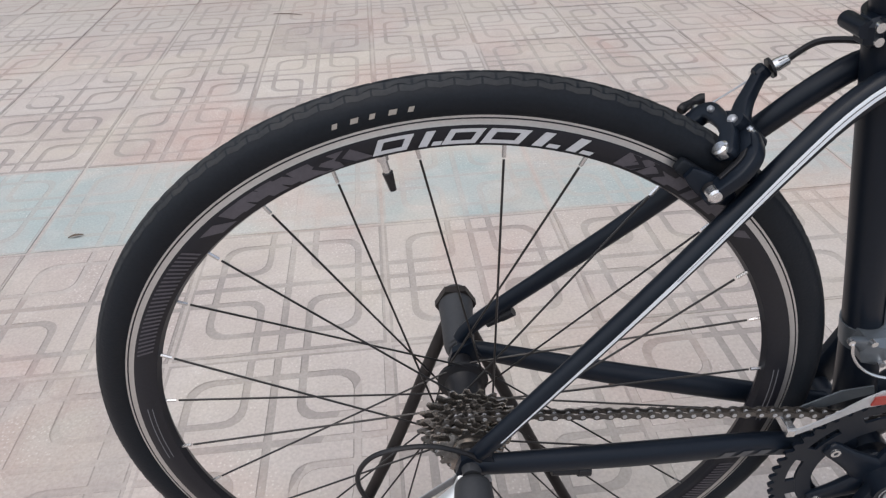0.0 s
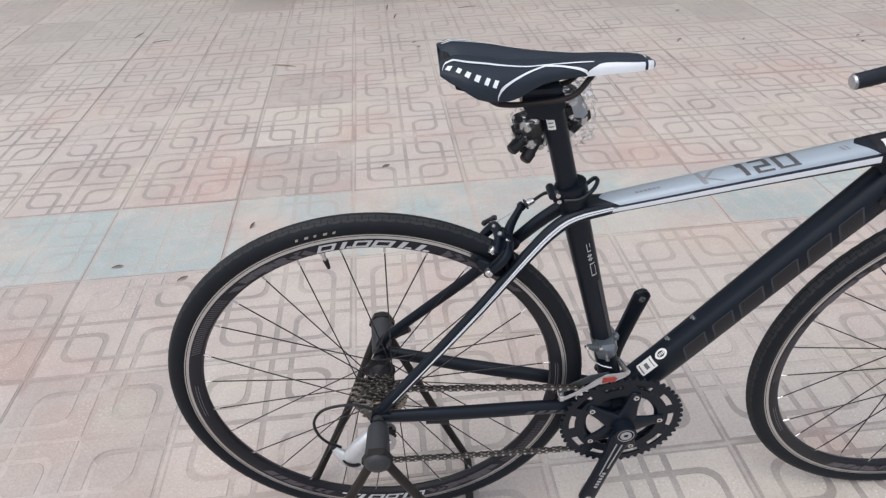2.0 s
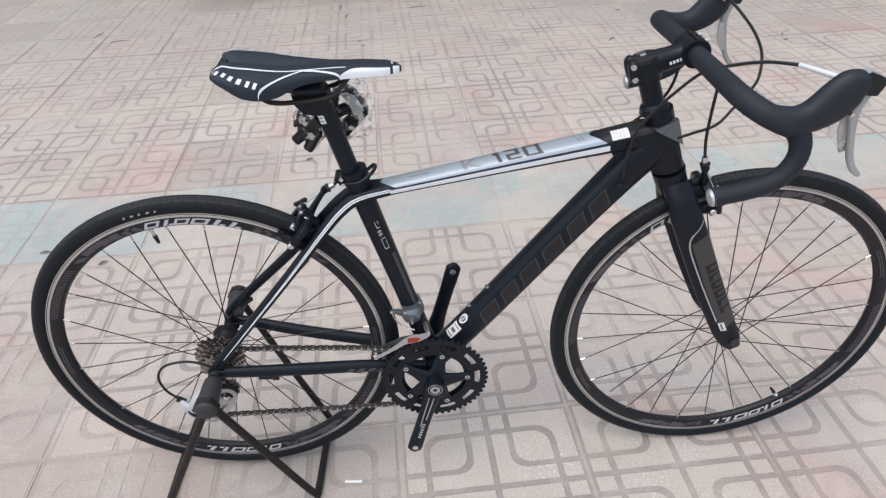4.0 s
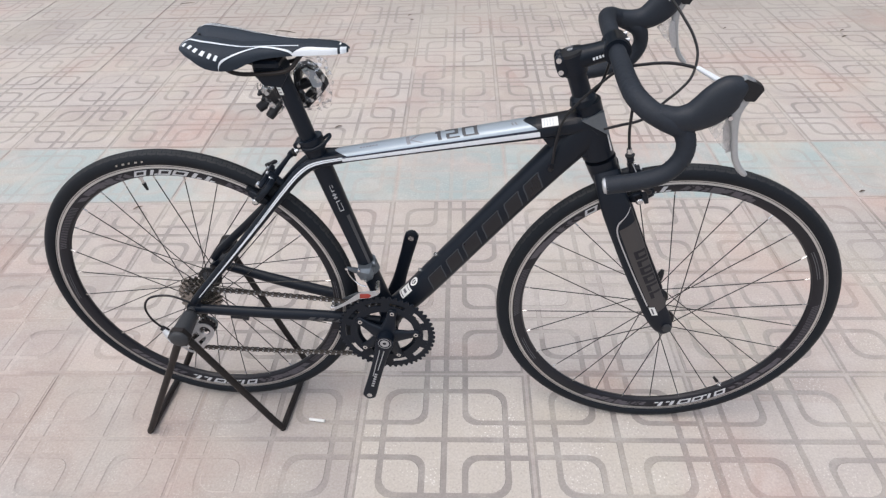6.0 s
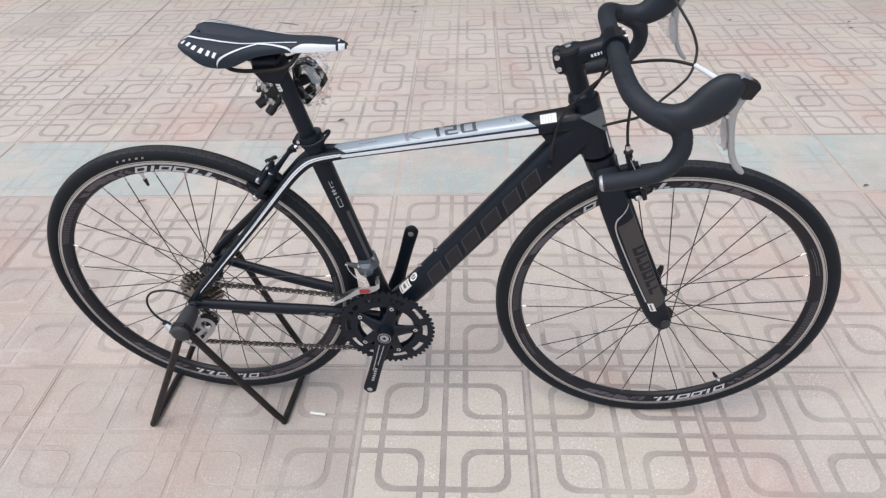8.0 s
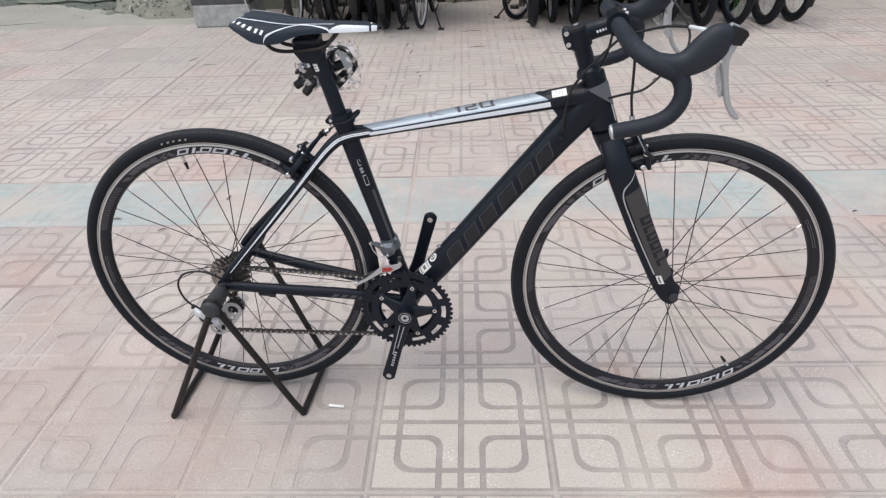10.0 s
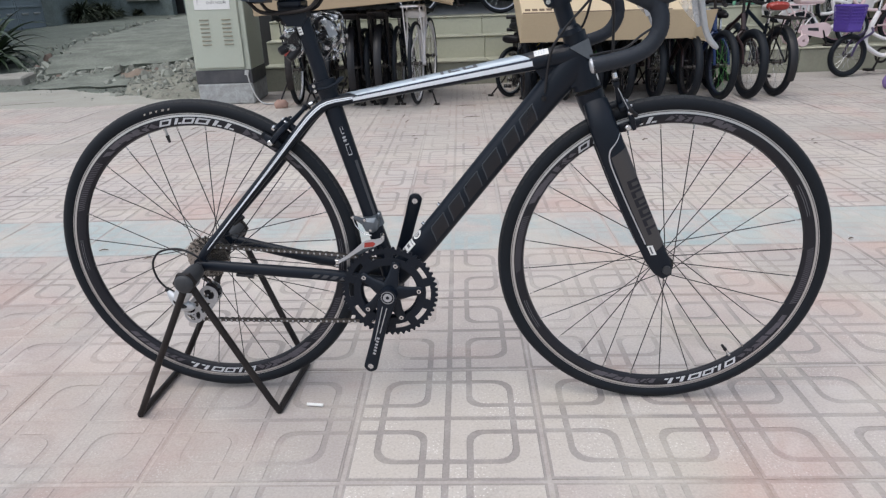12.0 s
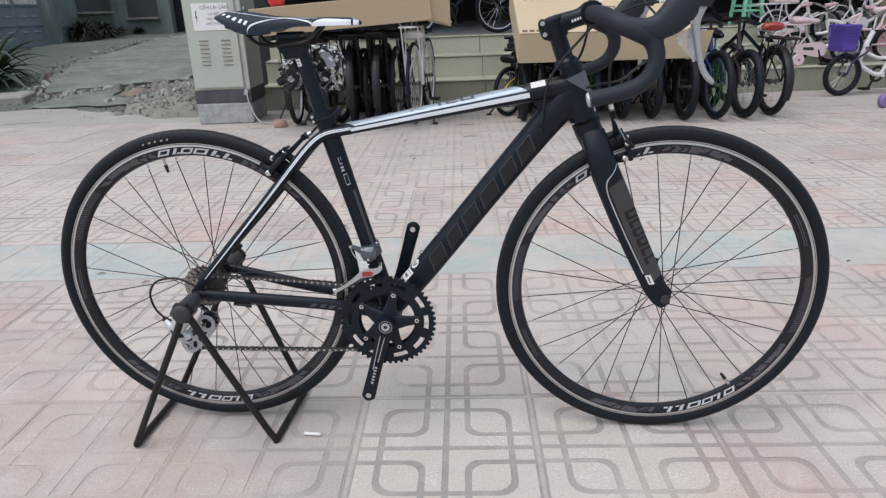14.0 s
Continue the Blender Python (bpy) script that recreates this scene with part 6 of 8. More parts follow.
bm = bm_new()
slab(bm, [(-4.75, 7.02), (-5.2, 7.9), (-5.42, 8.6), (-5.62, 9.5), (-5.75, 10.6), (-5.85, 12.2), (-6.1, 14.2), (-6.2, 16.3)],
     [(-3.35, 7.60), (-3.2, 8.2), (-3.1, 8.8), (-3.1, 9.6), (-3.2, 10.8), (-3.95, 12.4), (-3.9, 14.4), (-3.8, 16.3)], 0.05)
setting("lane_slab", bm, M_CONCRETE, "cracked grey concrete lane with broken edges", "lane", sharp=30)
bm = bm_new()
slab(bm, [(-4.42, 6.12), (-4.55, 6.5), (-4.62, 6.85), (-4.62, 6.98)], [(-3.25, 6.0), (-3.5, 6.5), (-3.85, 6.95), (-3.95, 7.28)], 0.022, 13, 0.35)
setting("lane_slab", bm, M_CONCRETE, "sunken grey concrete fragment at the foot of the lane", "lane", sharp=30)
bm = bm_new()
strip(bm, np.arange(-4.15, -3.15, 0.05), np.arange(6.65, 7.55, 0.05),
      lambda x, y: rise(x, y) + 0.055 - 0.11 * math.hypot((x + 3.67) / 0.42, (y - 7.1) / 0.38) + 0.02 * noise.noise(Vector((x * 7, y * 7, 6))))
setting("earth_patch", bm, M_REDEARTH, "red-brown spill of brick earth on the lane", "earth", sharp=0)
# dusty apron that runs out from the paving
bm = bm_new()
edge = [(-9.2, 6.4), (-6.0, 6.15), (-4.6, 5.95), (-4.2, 6.15), (-3.3, 5.66), (-2.9, 5.36), (-2.3, 5.28), (-1.9, 5.24)]
rows = []
for i in range(150):
    x = -9.2 + 7.2 * i / 149
    far = np.interp(x, [p[0] for p in edge], [p[1] for p in edge]) + 0.16 * noise.noise(Vector((x * 3, 1, 0))) + 0.07 * noise.noise(Vector((x * 12, 4, 0)))
    near = 4.86 + 0.072 * (x + 2) + 0.10 * noise.noise(Vector((x * 2.4, 8, 0))) + 0.05 * noise.noise(Vector((x * 10, 6, 0)))
    rows.append([bm.verts.new((x, near + (far - near) * t, (-0.004, 0.0022, 0.003, 0.003, 0.002, -0.02)[k] + max(rise(x, near + (far - near) * t) + 0.012, 0) * 1.0 * (t > 0.3)))
                 for k, t in enumerate((0, 0.05, 0.3, 0.6, 0.9, 1))])
for a, b in zip(rows, rows[1:]):
    for k in range(5):
        bm.faces.new((a[k], b[k], b[k + 1], a[k + 1]))
setting("dusty_apron", bm, M_APRON, "pale dusty mortar skim between paving and lane", "ground", sharp=0)

# wall's unseen upper part is added height that shades the alley
bm = bm_new()
block(bm, (-8.75, 7.75, 2.6), (0.25, 7.6, 6.0), None, 0.01)
setting("wall_alley_west", bm, M_WALL, "stained grey rendered wall along the alley", "wall")
bm = bm_new()
block(bm, (-8.75, 15.65, 1.6), (0.25, 3.6, 3.4), None, 0.01)
block(bm, (-8.0, 17.2, 1.8), (1.5, 0.25, 3.0), None, 0.01)
setting("wall_alley_corner", bm, M_WALL, "dark rendered wall at the alley's bend", "wall")
bm = bm_new()
block(bm, (-4.3, 17.1, 1.8), (5.2, 0.3, 3.2), None, 0.01)
setting("wall_alley_end", bm, M_WALL, "grey wall that closes the alley", "wall")
# dark sheet painted as the shade inside the door opening
bm = bm_new()
block(bm, (-7.08, 17.6, 1.6), (0.7, 0.08, 3.0), None, 0.01)
setting("alley_doorway", bm, M_ROOM_SHADE, "doorway at the end of the alley, its shade painted near-black", "doorway")
for n, (cx, cy, cz), (sx, sy, sz) in (("window_1", (-8.61, 15.85, 1.62), (0.06, 1.5, 1.2)), ("window_2", (-7.98, 17.06, 1.55), (0.78, 0.06, 1.4))):
    bm = bm_new()
    block(bm, (cx, cy, cz), (sx, sy, sz), None, 0.006)
    win = setting(n, bm, M_SHUTTER, "dull dark shutter in the alley wall", "window")
    bm = bm_new()
    block(bm, (cx + 0.04 * (sx < sy), cy - 0.04 * (sx > sy), cz - sz / 2 - 0.03), (sx + 0.06, sy + 0.06, 0.05), None, 0.006)
    part("window_sill", bm, M_KERB, win, "dull sill under the shutter")
gate = thing("metal_gate", pose(-8.6, 11.80, 0.33), "blue-grey sheet metal gate with bars and pale pressed slots", "gate")
for k in range(2):
    y0 = 0.01 + k * 0.88
    bm = bm_new()
    block(bm, (0, y0 + 0.43, 0.43), (0.04, 0.85, 0.84), None, 0.005)
    for y in (y0 + 0.025, y0 + 0.845):
        block(bm, (0.0, y, 0.75), (0.06, 0.05, 1.50), None, 0.005)
    for z in (0.04, 0.45, 0.84, 1.48):
        block(bm, (0.015, y0 + 0.43, z), (0.055, 0.84, 0.04), None, 0.004)
    leaf = part("gate_leaf", bm, M_GATE, gate, "sheet metal gate leaf")
    for i in range(8):
        bm = bm_new()
        rod(bm, (0.012, y0 + 0.10 + i * 0.095, 0.84), (0.012, y0 + 0.10 + i * 0.095, 1.47), 0.011, n=8)
        part("gate_bar", bm, M_PLINTH, leaf, "pale gate bar")
    for zz in (0.31, 0.61):
        for i in range(2):
            bm = bm_new()
            block(bm, (0.028, y0 + 0.23 + i * 0.40, zz), (0.018, 0.22, 0.040), Euler((0, radians(25), 0)).to_matrix(), 0.004)
            part("pressed_slot", bm, M_PLINTH, leaf, "pale pressed slot")
for y in (11.66, 13.72):
    bm = bm_new()
    block(bm, (-8.6, y, 1.4), (0.42, 0.26, 3.0), None, 0.015)
    setting("gate_pillar", bm, M_WALL, "grey pillar beside the gate", "pillar")

# kerb slab, stones, shrubs
kerb = thing("kerb_slab", pose(-5.35, 6.75, 0.0, 0, 0, 12), "loose pale concrete kerb slab lying on the earth", "slab")
bm = bm_new()
block(bm, (0, 0, -0.005), (1.0, 0.42, 0.15), Euler((radians(2), radians(-1), 0)).to_matrix(), 0.02)
part("slab", bm, M_KERB, kerb)


def stone_mesh(seed, size, name):
    r = random.Random(seed)
    bm = bm_new()
    hull(bm, [Vector((r.gauss(0, 1), r.gauss(0, 1), r.gauss(0, 0.7))).normalized() * size * r.uniform(0.75, 1.1) for _ in range(13)])
    me = bpy.data.meshes.new(name)
    bm.to_mesh(me)
    bm.free()
    return me


rubble = thing("rubble_pile", pose(-2.75, 5.9, 0), "heap of broken masonry and gravel beside the cabinet", "rubble")
bm = bm_new()


def heap(x, y):
    d = math.hypot((x + 2.75 + 0.30 * (y - 6.3)) / 0.66, (y - 6.3) / 1.25)
    return 0.20 * max(0, 1 - d) ** 0.9 + (0.05 * noise.noise(Vector((x * 4, y * 4, 2))) + 0.02) * min(max((1.25 - d) * 3, 0), 1) - 0.10 * min(max((d - 0.95) * 3, 0), 1)


strip(bm, np.arange(-4.3, -1.7, 0.06), np.arange(4.7, 8.4, 0.06), lambda x, y: heap(x, y) + rise(x, y) * 0.5)
part("mound", bm, M_EARTH, rubble, "grey brown mound of grit", sharp=0, at=pose(2.75, -5.9, 0))
stones = [stone_mesh(i, 1.0, "stone") for i in range(9)]
for i, me in enumerate(stones):
    me.materials.append(M_STONE)
rs = random.Random(11)
stones[8].materials.clear(), stones[8].materials.append(M_BRICKRED)
for i in range(295):
    if i < 130:
        x, y = rs.gauss(-2.72, 0.36), rs.gauss(5.95, 0.62)
        x -= 0.28 * (y - 5.9)
        z = max(heap(x, y) + rise(x, y) * 0.5, rise(x, y))
        if x > -2.08 or y < 5.12:
            continue
        s = min(abs(rs.gauss(0.014, 0.022)) + 0.010, 0.062)
    else:
        t = rs.random() ** 1.3
        side = rs.random()
        if side < 0.45:
            x, y = np.interp(t, (0, 0.25, 0.55, 1), (-4.75, -5.45, -5.85, -6.05)) + rs.gauss(-0.1, 0.13), 6.9 + 7.5 * t + rs.gauss(0, 0.12)
        elif side < 0.75:
            t = rs.random()
            x, y = -4.95 + 1.45 * t + rs.gauss(0, 0.06), 6.85 + 0.60 * t + rs.gauss(0, 0.06)
        else:
            x, y = -3.3 - 0.5 * t + rs.gauss(0, 0.15), 6.2 + 5.0 * t + rs.gauss(0, 0.25)
        z = rise(x, y) + 0.01
        s = min(abs(rs.gauss(0.022, 0.032)) + 0.014, 0.085)
    m = Matrix.Translation((x + 2.75, y - 5.9, z)) @ Euler((rs.uniform(0, 6), rs.uniform(0, 6), rs.uniform(0, 6))).to_matrix().to_4x4() @ Matrix.Diagonal((s * rs.uniform(0.8, 1.5), s, s * 0.8, 1))
    share("stone", stones[8 if i % 37 == 5 else i % 8], rubble, m)
bm = bm_new()
for i in range(420):
    x, y = rs.uniform(-5.6, -2.1), 5.55 + abs(rs.gauss(0, 0.55))
    s = rs.uniform(0.006, 0.02)
    z = rise(x, y) + 0.004
    hull(bm, [Vector((x, y, z)) + Vector((rs.gauss(0, 1), rs.gauss(0, 1), rs.gauss(0, 0.7))).normalized() * s for _ in range(6)])
for i in range(1700):
    if i >= 1300:
        t = rs.random()
        x, y = -5.0 + 1.5 * t + rs.gauss(0, 0.07), 6.78 + 0.62 * t + rs.gauss(0, 0.09)
        z = rise(x, y) + 0.012
    elif i < 700:
        x, y = rs.gauss(-2.75, 0.38), rs.gauss(6.0, 0.55)
        x -= 0.28 * (y - 5.9)
        z = max(heap(x, y) + rise(x, y) * 0.5, rise(x, y))
    else:
        t = rs.random() ** 1.2
        x, y = (np.interp(t, (0, 0.25, 0.55, 1), (-4.8, -5.5, -5.9, -6.1)) if i % 3 else -3.3 - 0.5 * t) + rs.gauss(-0.08, 0.10 + 0.12 * t), 6.6 + 7.5 * t + rs.gauss(0, 0.25)
        z = rise(x, y) + 0.006
    if x > -2.08 or y < 5.1:
        continue
    s = rs.uniform(0.008, 0.026)
    hull(bm, [Vector((x, y, z)) + Vector((rs.gauss(0, 1), rs.gauss(0, 1), rs.gauss(0, 0.7))).normalized() * s for _ in range(6)])
ob = part("gravel", bm, M_STONE, None, "scattered small gravel along the pavement's edge", sharp=0)
tagged(ob, "", "gravel", kind="stuff")


def leaf_mesh(length, width, droop, fold=0.3):
    bm = bm_new()
    rows = []
    for i in range(9):
        t = i / 8
        w = width * (math.sin(math.pi * min(t * 0.9 + 0.12, 1)) ** 0.7) * (1 - t) ** 0.35
        x, z = length * t * (1 - 0.25 * t * droop), length * (0.75 * t - droop * t * t)
        rows.append([bm.verts.new((x, -w, z + w * fold)), bm.verts.new((x, 0, z)), bm.verts.new((x, w, z + w * fold))])
    for a, b in zip(rows, rows[1:]):
        for k in range(2):
            bm.faces.new((a[k], a[k + 1], b[k + 1], b[k]))
    me = bpy.data.meshes.new("leaf")
    bm.to_mesh(me)
    bm.free()
    me.shade_smooth()
    return me


def leafy_plant(name, x, y, z, count, length, width, material, label, seed):
    plant = thing(name, pose(x, y, z), label, "plant")
    bm = bm_new()
    k = min(1, length / 0.6) ** 1.5
    rod(bm, (0, 0, -0.05 * k), (0, 0, 0.16 * k), 0.05 * k, 0.035 * k, 10)
    part("stem", bm, M_TWIG, plant)
    r = random.Random(seed)
    kinds = [leaf_mesh(length * f, width, d) for f, d in ((1, 0.75), (0.9, 0.95), (1.1, 0.6), (0.75, 0.45))]
    for me in kinds:
        me.materials.append(material)
    for i in range(count):
        m = pose(0, 0, r.uniform(0.02, 0.2) * k, r.uniform(-12, 12), r.uniform(-35, 25), r.uniform(0, 360)) @ Matrix.Diagonal((r.uniform(0.7, 1.2),) * 3 + (1,))
        share("leaf", kinds[i % 4], plant, m)
    return plant


leafy_plant("strap_leaved_plant", -5.92, 7.75, 0.03, 95, 1.05, 0.045, M_LEAF, "dark green clump of long drooping strap leaves on the earth", 1)
leafy_plant("strap_leaved_plant", -6.6, 7.1, 0.0, 60, 0.9, 0.045, M_LEAF, "dark green clump of long drooping strap leaves on the earth", 2)
leafy_plant("wall_shrub", -8.35, 15.6, 0.40, 300, 0.50, 0.022, M_SHRUB, "dull green shrub against the alley wall", 9)
leafy_plant("wall_shrub", -8.40, 14.75, 0.40, 340, 0.56, 0.022, M_SHRUB, "dull green shrub against the alley wall", 3)
leafy_plant("wall_shrub", -8.35, 16.3, 0.43, 140, 0.28, 0.02, M_SHRUB, "dull green shrub against the alley wall", 4)
leafy_plant("wall_shrub", -8.15, 17.0, 0.44, 120, 0.25, 0.02, M_SHRUB, "dull green shrub against the alley wall", 5)

# ---- shop front ----
SHOP = pose(0.3, 5.58, 0, 0, 0, 4.3)


def clad(name, x0, x1, y0, y1, z0, z1, material, label, wide=0.56):
    """A step or ledge with its riser faced in tiles and its tread slabbed."""
    bm = bm_new()
    block(bm, ((x0 + x1) / 2, (y0 + y1) / 2 + 0.006, (z0 + z1) / 2 - 0.006), (x1 - x0, y1 - y0, z1 - z0), None, 0.003)
    ob = setting(name, bm, M_GROUT, label, "step", at=SHOP)
    n = max(1, round((x1 - x0) / wide))
    w = (x1 - x0) / n
    bm = bm_new()
    block(bm, (0, 0, 0), (w - 0.006, 0.014, z1 - z0 - 0.008), None, 0.003)
    riser = bpy.data.meshes.new("riser_tile")
    bm.to_mesh(riser), bm.free()
    riser.materials.append(material)
    bm = bm_new()
    block(bm, (0, 0, 0), (w - 0.006, y1 - y0 + 0.02, 0.016), None, 0.004)
    tread = bpy.data.meshes.new("tread_tile")
    bm.to_mesh(tread), bm.free()
    tread.materials.append(M_CREAM)
    for i in range(n):
        x = x0 + (i + 0.5) * w
        share("tile", riser, ob, pose(x, y0 - 0.002, (z0 + z1) / 2 - 0.006))
        share("tile", tread, ob, pose(x, (y0 + y1) / 2 - 0.012, z1 + 0.002))
    return ob


clad("step_lower", -1.95, 2.35, 0.0, 0.27, -0.03, 0.218, M_CREAM_LOW, "lowest cream tiled step, its riser darker and greyer")
clad("step_middle", -1.95, 2.35, 0.26, 0.53, 0.0, 0.43, M_CREAM, "middle cream tiled step of the shop front")
clad("step_upper", -1.95, 2.35, 0.52, 0.90, 0.0, 0.605, M_CREAM, "top cream tiled step of the shop front")
clad("low_ledge", 2.35, 8.0, 0.0, 0.36, -0.03, 0.225, M_CREAM_LOW, "low cream ledge that carries the children's bicycles", 0.9)
clad("middle_ledge", 2.35, 8.0, 0.35, 0.64, 0.0, 0.43, M_CREAM, "middle cream ledge behind the low one", 0.9)
clad("high_ledge", 2.35, 8.0, 0.63, 0.92, 0.0, 0.605, M_CREAM, "high cream ledge at the shop floor", 0.7)
bm = bm_new()
block(bm, (2.98, 4.2, 0.295), (9.9, 6.6, 0.60), None, 0.004)
setting("shop_floor", bm, M_PLINTH, "dim grey shop floor", "floor", at=SHOP)
# shop walls and ceiling carry the room's shade in their colour
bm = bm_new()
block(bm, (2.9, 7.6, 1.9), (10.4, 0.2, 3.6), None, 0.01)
setting("shop_wall_back", bm, M_ROOM_SHADE, "back wall of the shop, room shade painted near-black", "wall", at=SHOP)
# side walls rise to 7 m, unseen up there, to shade the alley
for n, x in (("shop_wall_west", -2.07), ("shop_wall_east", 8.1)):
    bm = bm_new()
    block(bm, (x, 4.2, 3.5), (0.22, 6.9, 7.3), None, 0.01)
    setting(n, bm, M_ROOM_SHADE, "side wall of the shop, room shade painted near-black", "wall", at=SHOP)
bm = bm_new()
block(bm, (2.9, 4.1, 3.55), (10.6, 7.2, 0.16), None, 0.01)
setting("ceiling", bm, M_ROOM_SHADE, "shop ceiling, room shade painted near-black", "ceiling", at=SHOP)
# unseen facade from 2.7 to 7 m, added to block the sky
bm = bm_new()
block(bm, (2.9, 0.78, 4.95), (10.6, 0.2, 4.5), None, 0.01)
setting("shop_lintel", bm, M_CREAM, "unseen cream facade added above the shop opening to block sky", "wall", at=SHOP)
# unseen slab, added only to cut skylight on steps and bicycles
bm = bm_new()
block(bm, (3.0, 0.30, 3.1), (10.2, 1.0, 0.10), None, 0.01)
setting("unseen_shade_slab", bm, M_PLINTH, "unseen grey slab added over the shop front to shade it", "canopy", at=SHOP)
# ledge trim and downpipe by the steps
bm = bm_new()
block(bm, (-1.60, -0.06, 0.47), (0.20, 0.10, 0.030), None, 0.004)
block(bm, (-1.66, -0.03, 0.66), (0.03, 0.03, 0.40), None, 0.004)
rod(bm, (-1.54, -0.07, 0.0), (-1.54, -0.07, 0.46), 0.012)
setting("trim", bm, M_CABINET, "pale ledge and thin pipe beside the steps", "trim", at=SHOP)
# weeds at the foot of the steps
leafy_plant("weed", 0.14, 5.53, 0.0, 14, 0.11, 0.008, M_SHRUB, "small green weed at the foot of the step", 7)
leafy_plant("weed", 0.28, 5.55, 0.0, 9, 0.08, 0.008, M_SHRUB, "small green weed at the foot of the step", 8)

# ---- electric cabinet ----
cab = thing("electric_cabinet", pose(-1.775, 4.70, 0, 0, 0, 3), "cream steel electric cabinet on a concrete plinth with a warning sign", "electric cabinet")
bm = bm_new()
block(bm, (0, 0.25, 0.088), (0.47, 0.52, 0.180), None, 0.012)
part("plinth", bm, M_CASTLOW, cab, "grey cast concrete plinth")
bm = bm_new()
block(bm, (0, 0.25, 0.232), (0.475, 0.515, 0.108), None, 0.004)
part("base_band", bm, M_CABINET_SIDE, cab, "dark base band")
bm = bm_new()
block(bm, (0, 0.25, 0.925), (0.47, 0.50, 1.28), None, 0.006)
block(bm, (0, 0.25, 1.58), (0.53, 0.57, 0.05), None, 0.01)
part("body", bm, M_CABINET, cab, "cream enamelled body")
bm = bm_new()
block(bm, (-0.012, -0.010, 0.925), (0.405, 0.022, 1.24), None, 0.006)
door = part("door", bm, M_CABINET, cab, "cream cabinet door")
for cx in (-0.095, 0.085):
    for i in range(7):
        bm = bm_new()
        block(bm, (cx, -0.0235, 0.497 + i * 0.0325), (0.075, 0.010, 0.011), Euler((radians(28), 0, 0)).to_matrix(), 0.002)
        part("louvre", bm, M_GROUT, door)
bm = bm_new()
block(bm, (0.232, -0.004, 0.90), (0.014, 0.02, 0.05), None, 0.003)
rod(bm, (0.242, 0.05, 0.93), (0.256, 0.05, 0.93), 0.02, n=12)
part("latch", bm, M_DULL, cab, "grey latch on the cabinet's side")
bm = bm_new()
block(bm, (-0.012, -0.0235, 0.876), (0.29, 0.003, 0.21), None, 0.001)
part("warning_sign", bm, M_PAPER, door, "white warning sign lettered in dark grey")
bm = bm_new()
plate(bm, [(-0.128, 0.925), (-0.118, 0.925), (-0.124, 0.885), (-0.115, 0.885), (-0.130, 0.805), (-0.1245, 0.868), (-0.133, 0.868)], -0.0262, -0.0254)
part("lightning_flash", bm, M_INK, door, "grey lightning flash", sharp=0)


def lettering(name, text, size, m, material, parent, label):
    """Text in the built-in font, as a mesh."""
    cu = bpy.data.curves.new(name, "FONT")
    cu.body, cu.size, cu.align_x, cu.align_y, cu.extrude = text, size, "CENTER", "CENTER", 0.0004
    tmp = bpy.data.objects.new(name, cu)
    scene.collection.objects.link(tmp)
    bpy.context.view_layer.update()
    me = bpy.data.meshes.new_from_object(tmp.evaluated_get(bpy.context.evaluated_depsgraph_get()))
    bpy.data.objects.remove(tmp)
    me.materials.clear()
    me.materials.append(material)
    ob = new(name, me)
    ob.parent, ob.matrix_basis = parent, m
    return tagged(ob, label)


for text, size, z in (("CẤM LẠI GẦN", 0.036, 0.946), ("CÓ ĐIỆN", 0.026, 0.897), ("NGUY HIỂM", 0.026, 0.860), ("CHẾT NGƯỜI", 0.026, 0.823)):
    lettering("sign_line", text, size, pose(0.026, -0.0256, z, 90, 0, 0), M_INK, door, "dark grey lettering")
bm = bm_new()
pipe(bm, [(0.205, -0.03, 0.245), (0.225, -0.05, 0.16), (0.27, -0.07, 0.06), (0.33, -0.09, 0.012), (0.42, -0.10, 0.008)], 0.006, 6, 8)
block(bm, (0.198, -0.018, 0.262), (0.035, 0.02, 0.045), Euler((0, radians(15), 0)).to_matrix(), 0.004)
part("cable", bm, M_PLINTH, cab, "grey cable that drops to the ground")
bm = bm_new()
hull(bm, [Vector((-1.25, 4.46, 0.02)) + Vector((rs.gauss(0, 1), rs.gauss(0, 1), rs.gauss(0, 0.6))).normalized() * 0.062 for _ in range(16)])
ob = part("brick_lump", bm, M_CLAY, None, "worn lump of red brick on the paving", sharp=40)
tagged(ob, "", "brick")

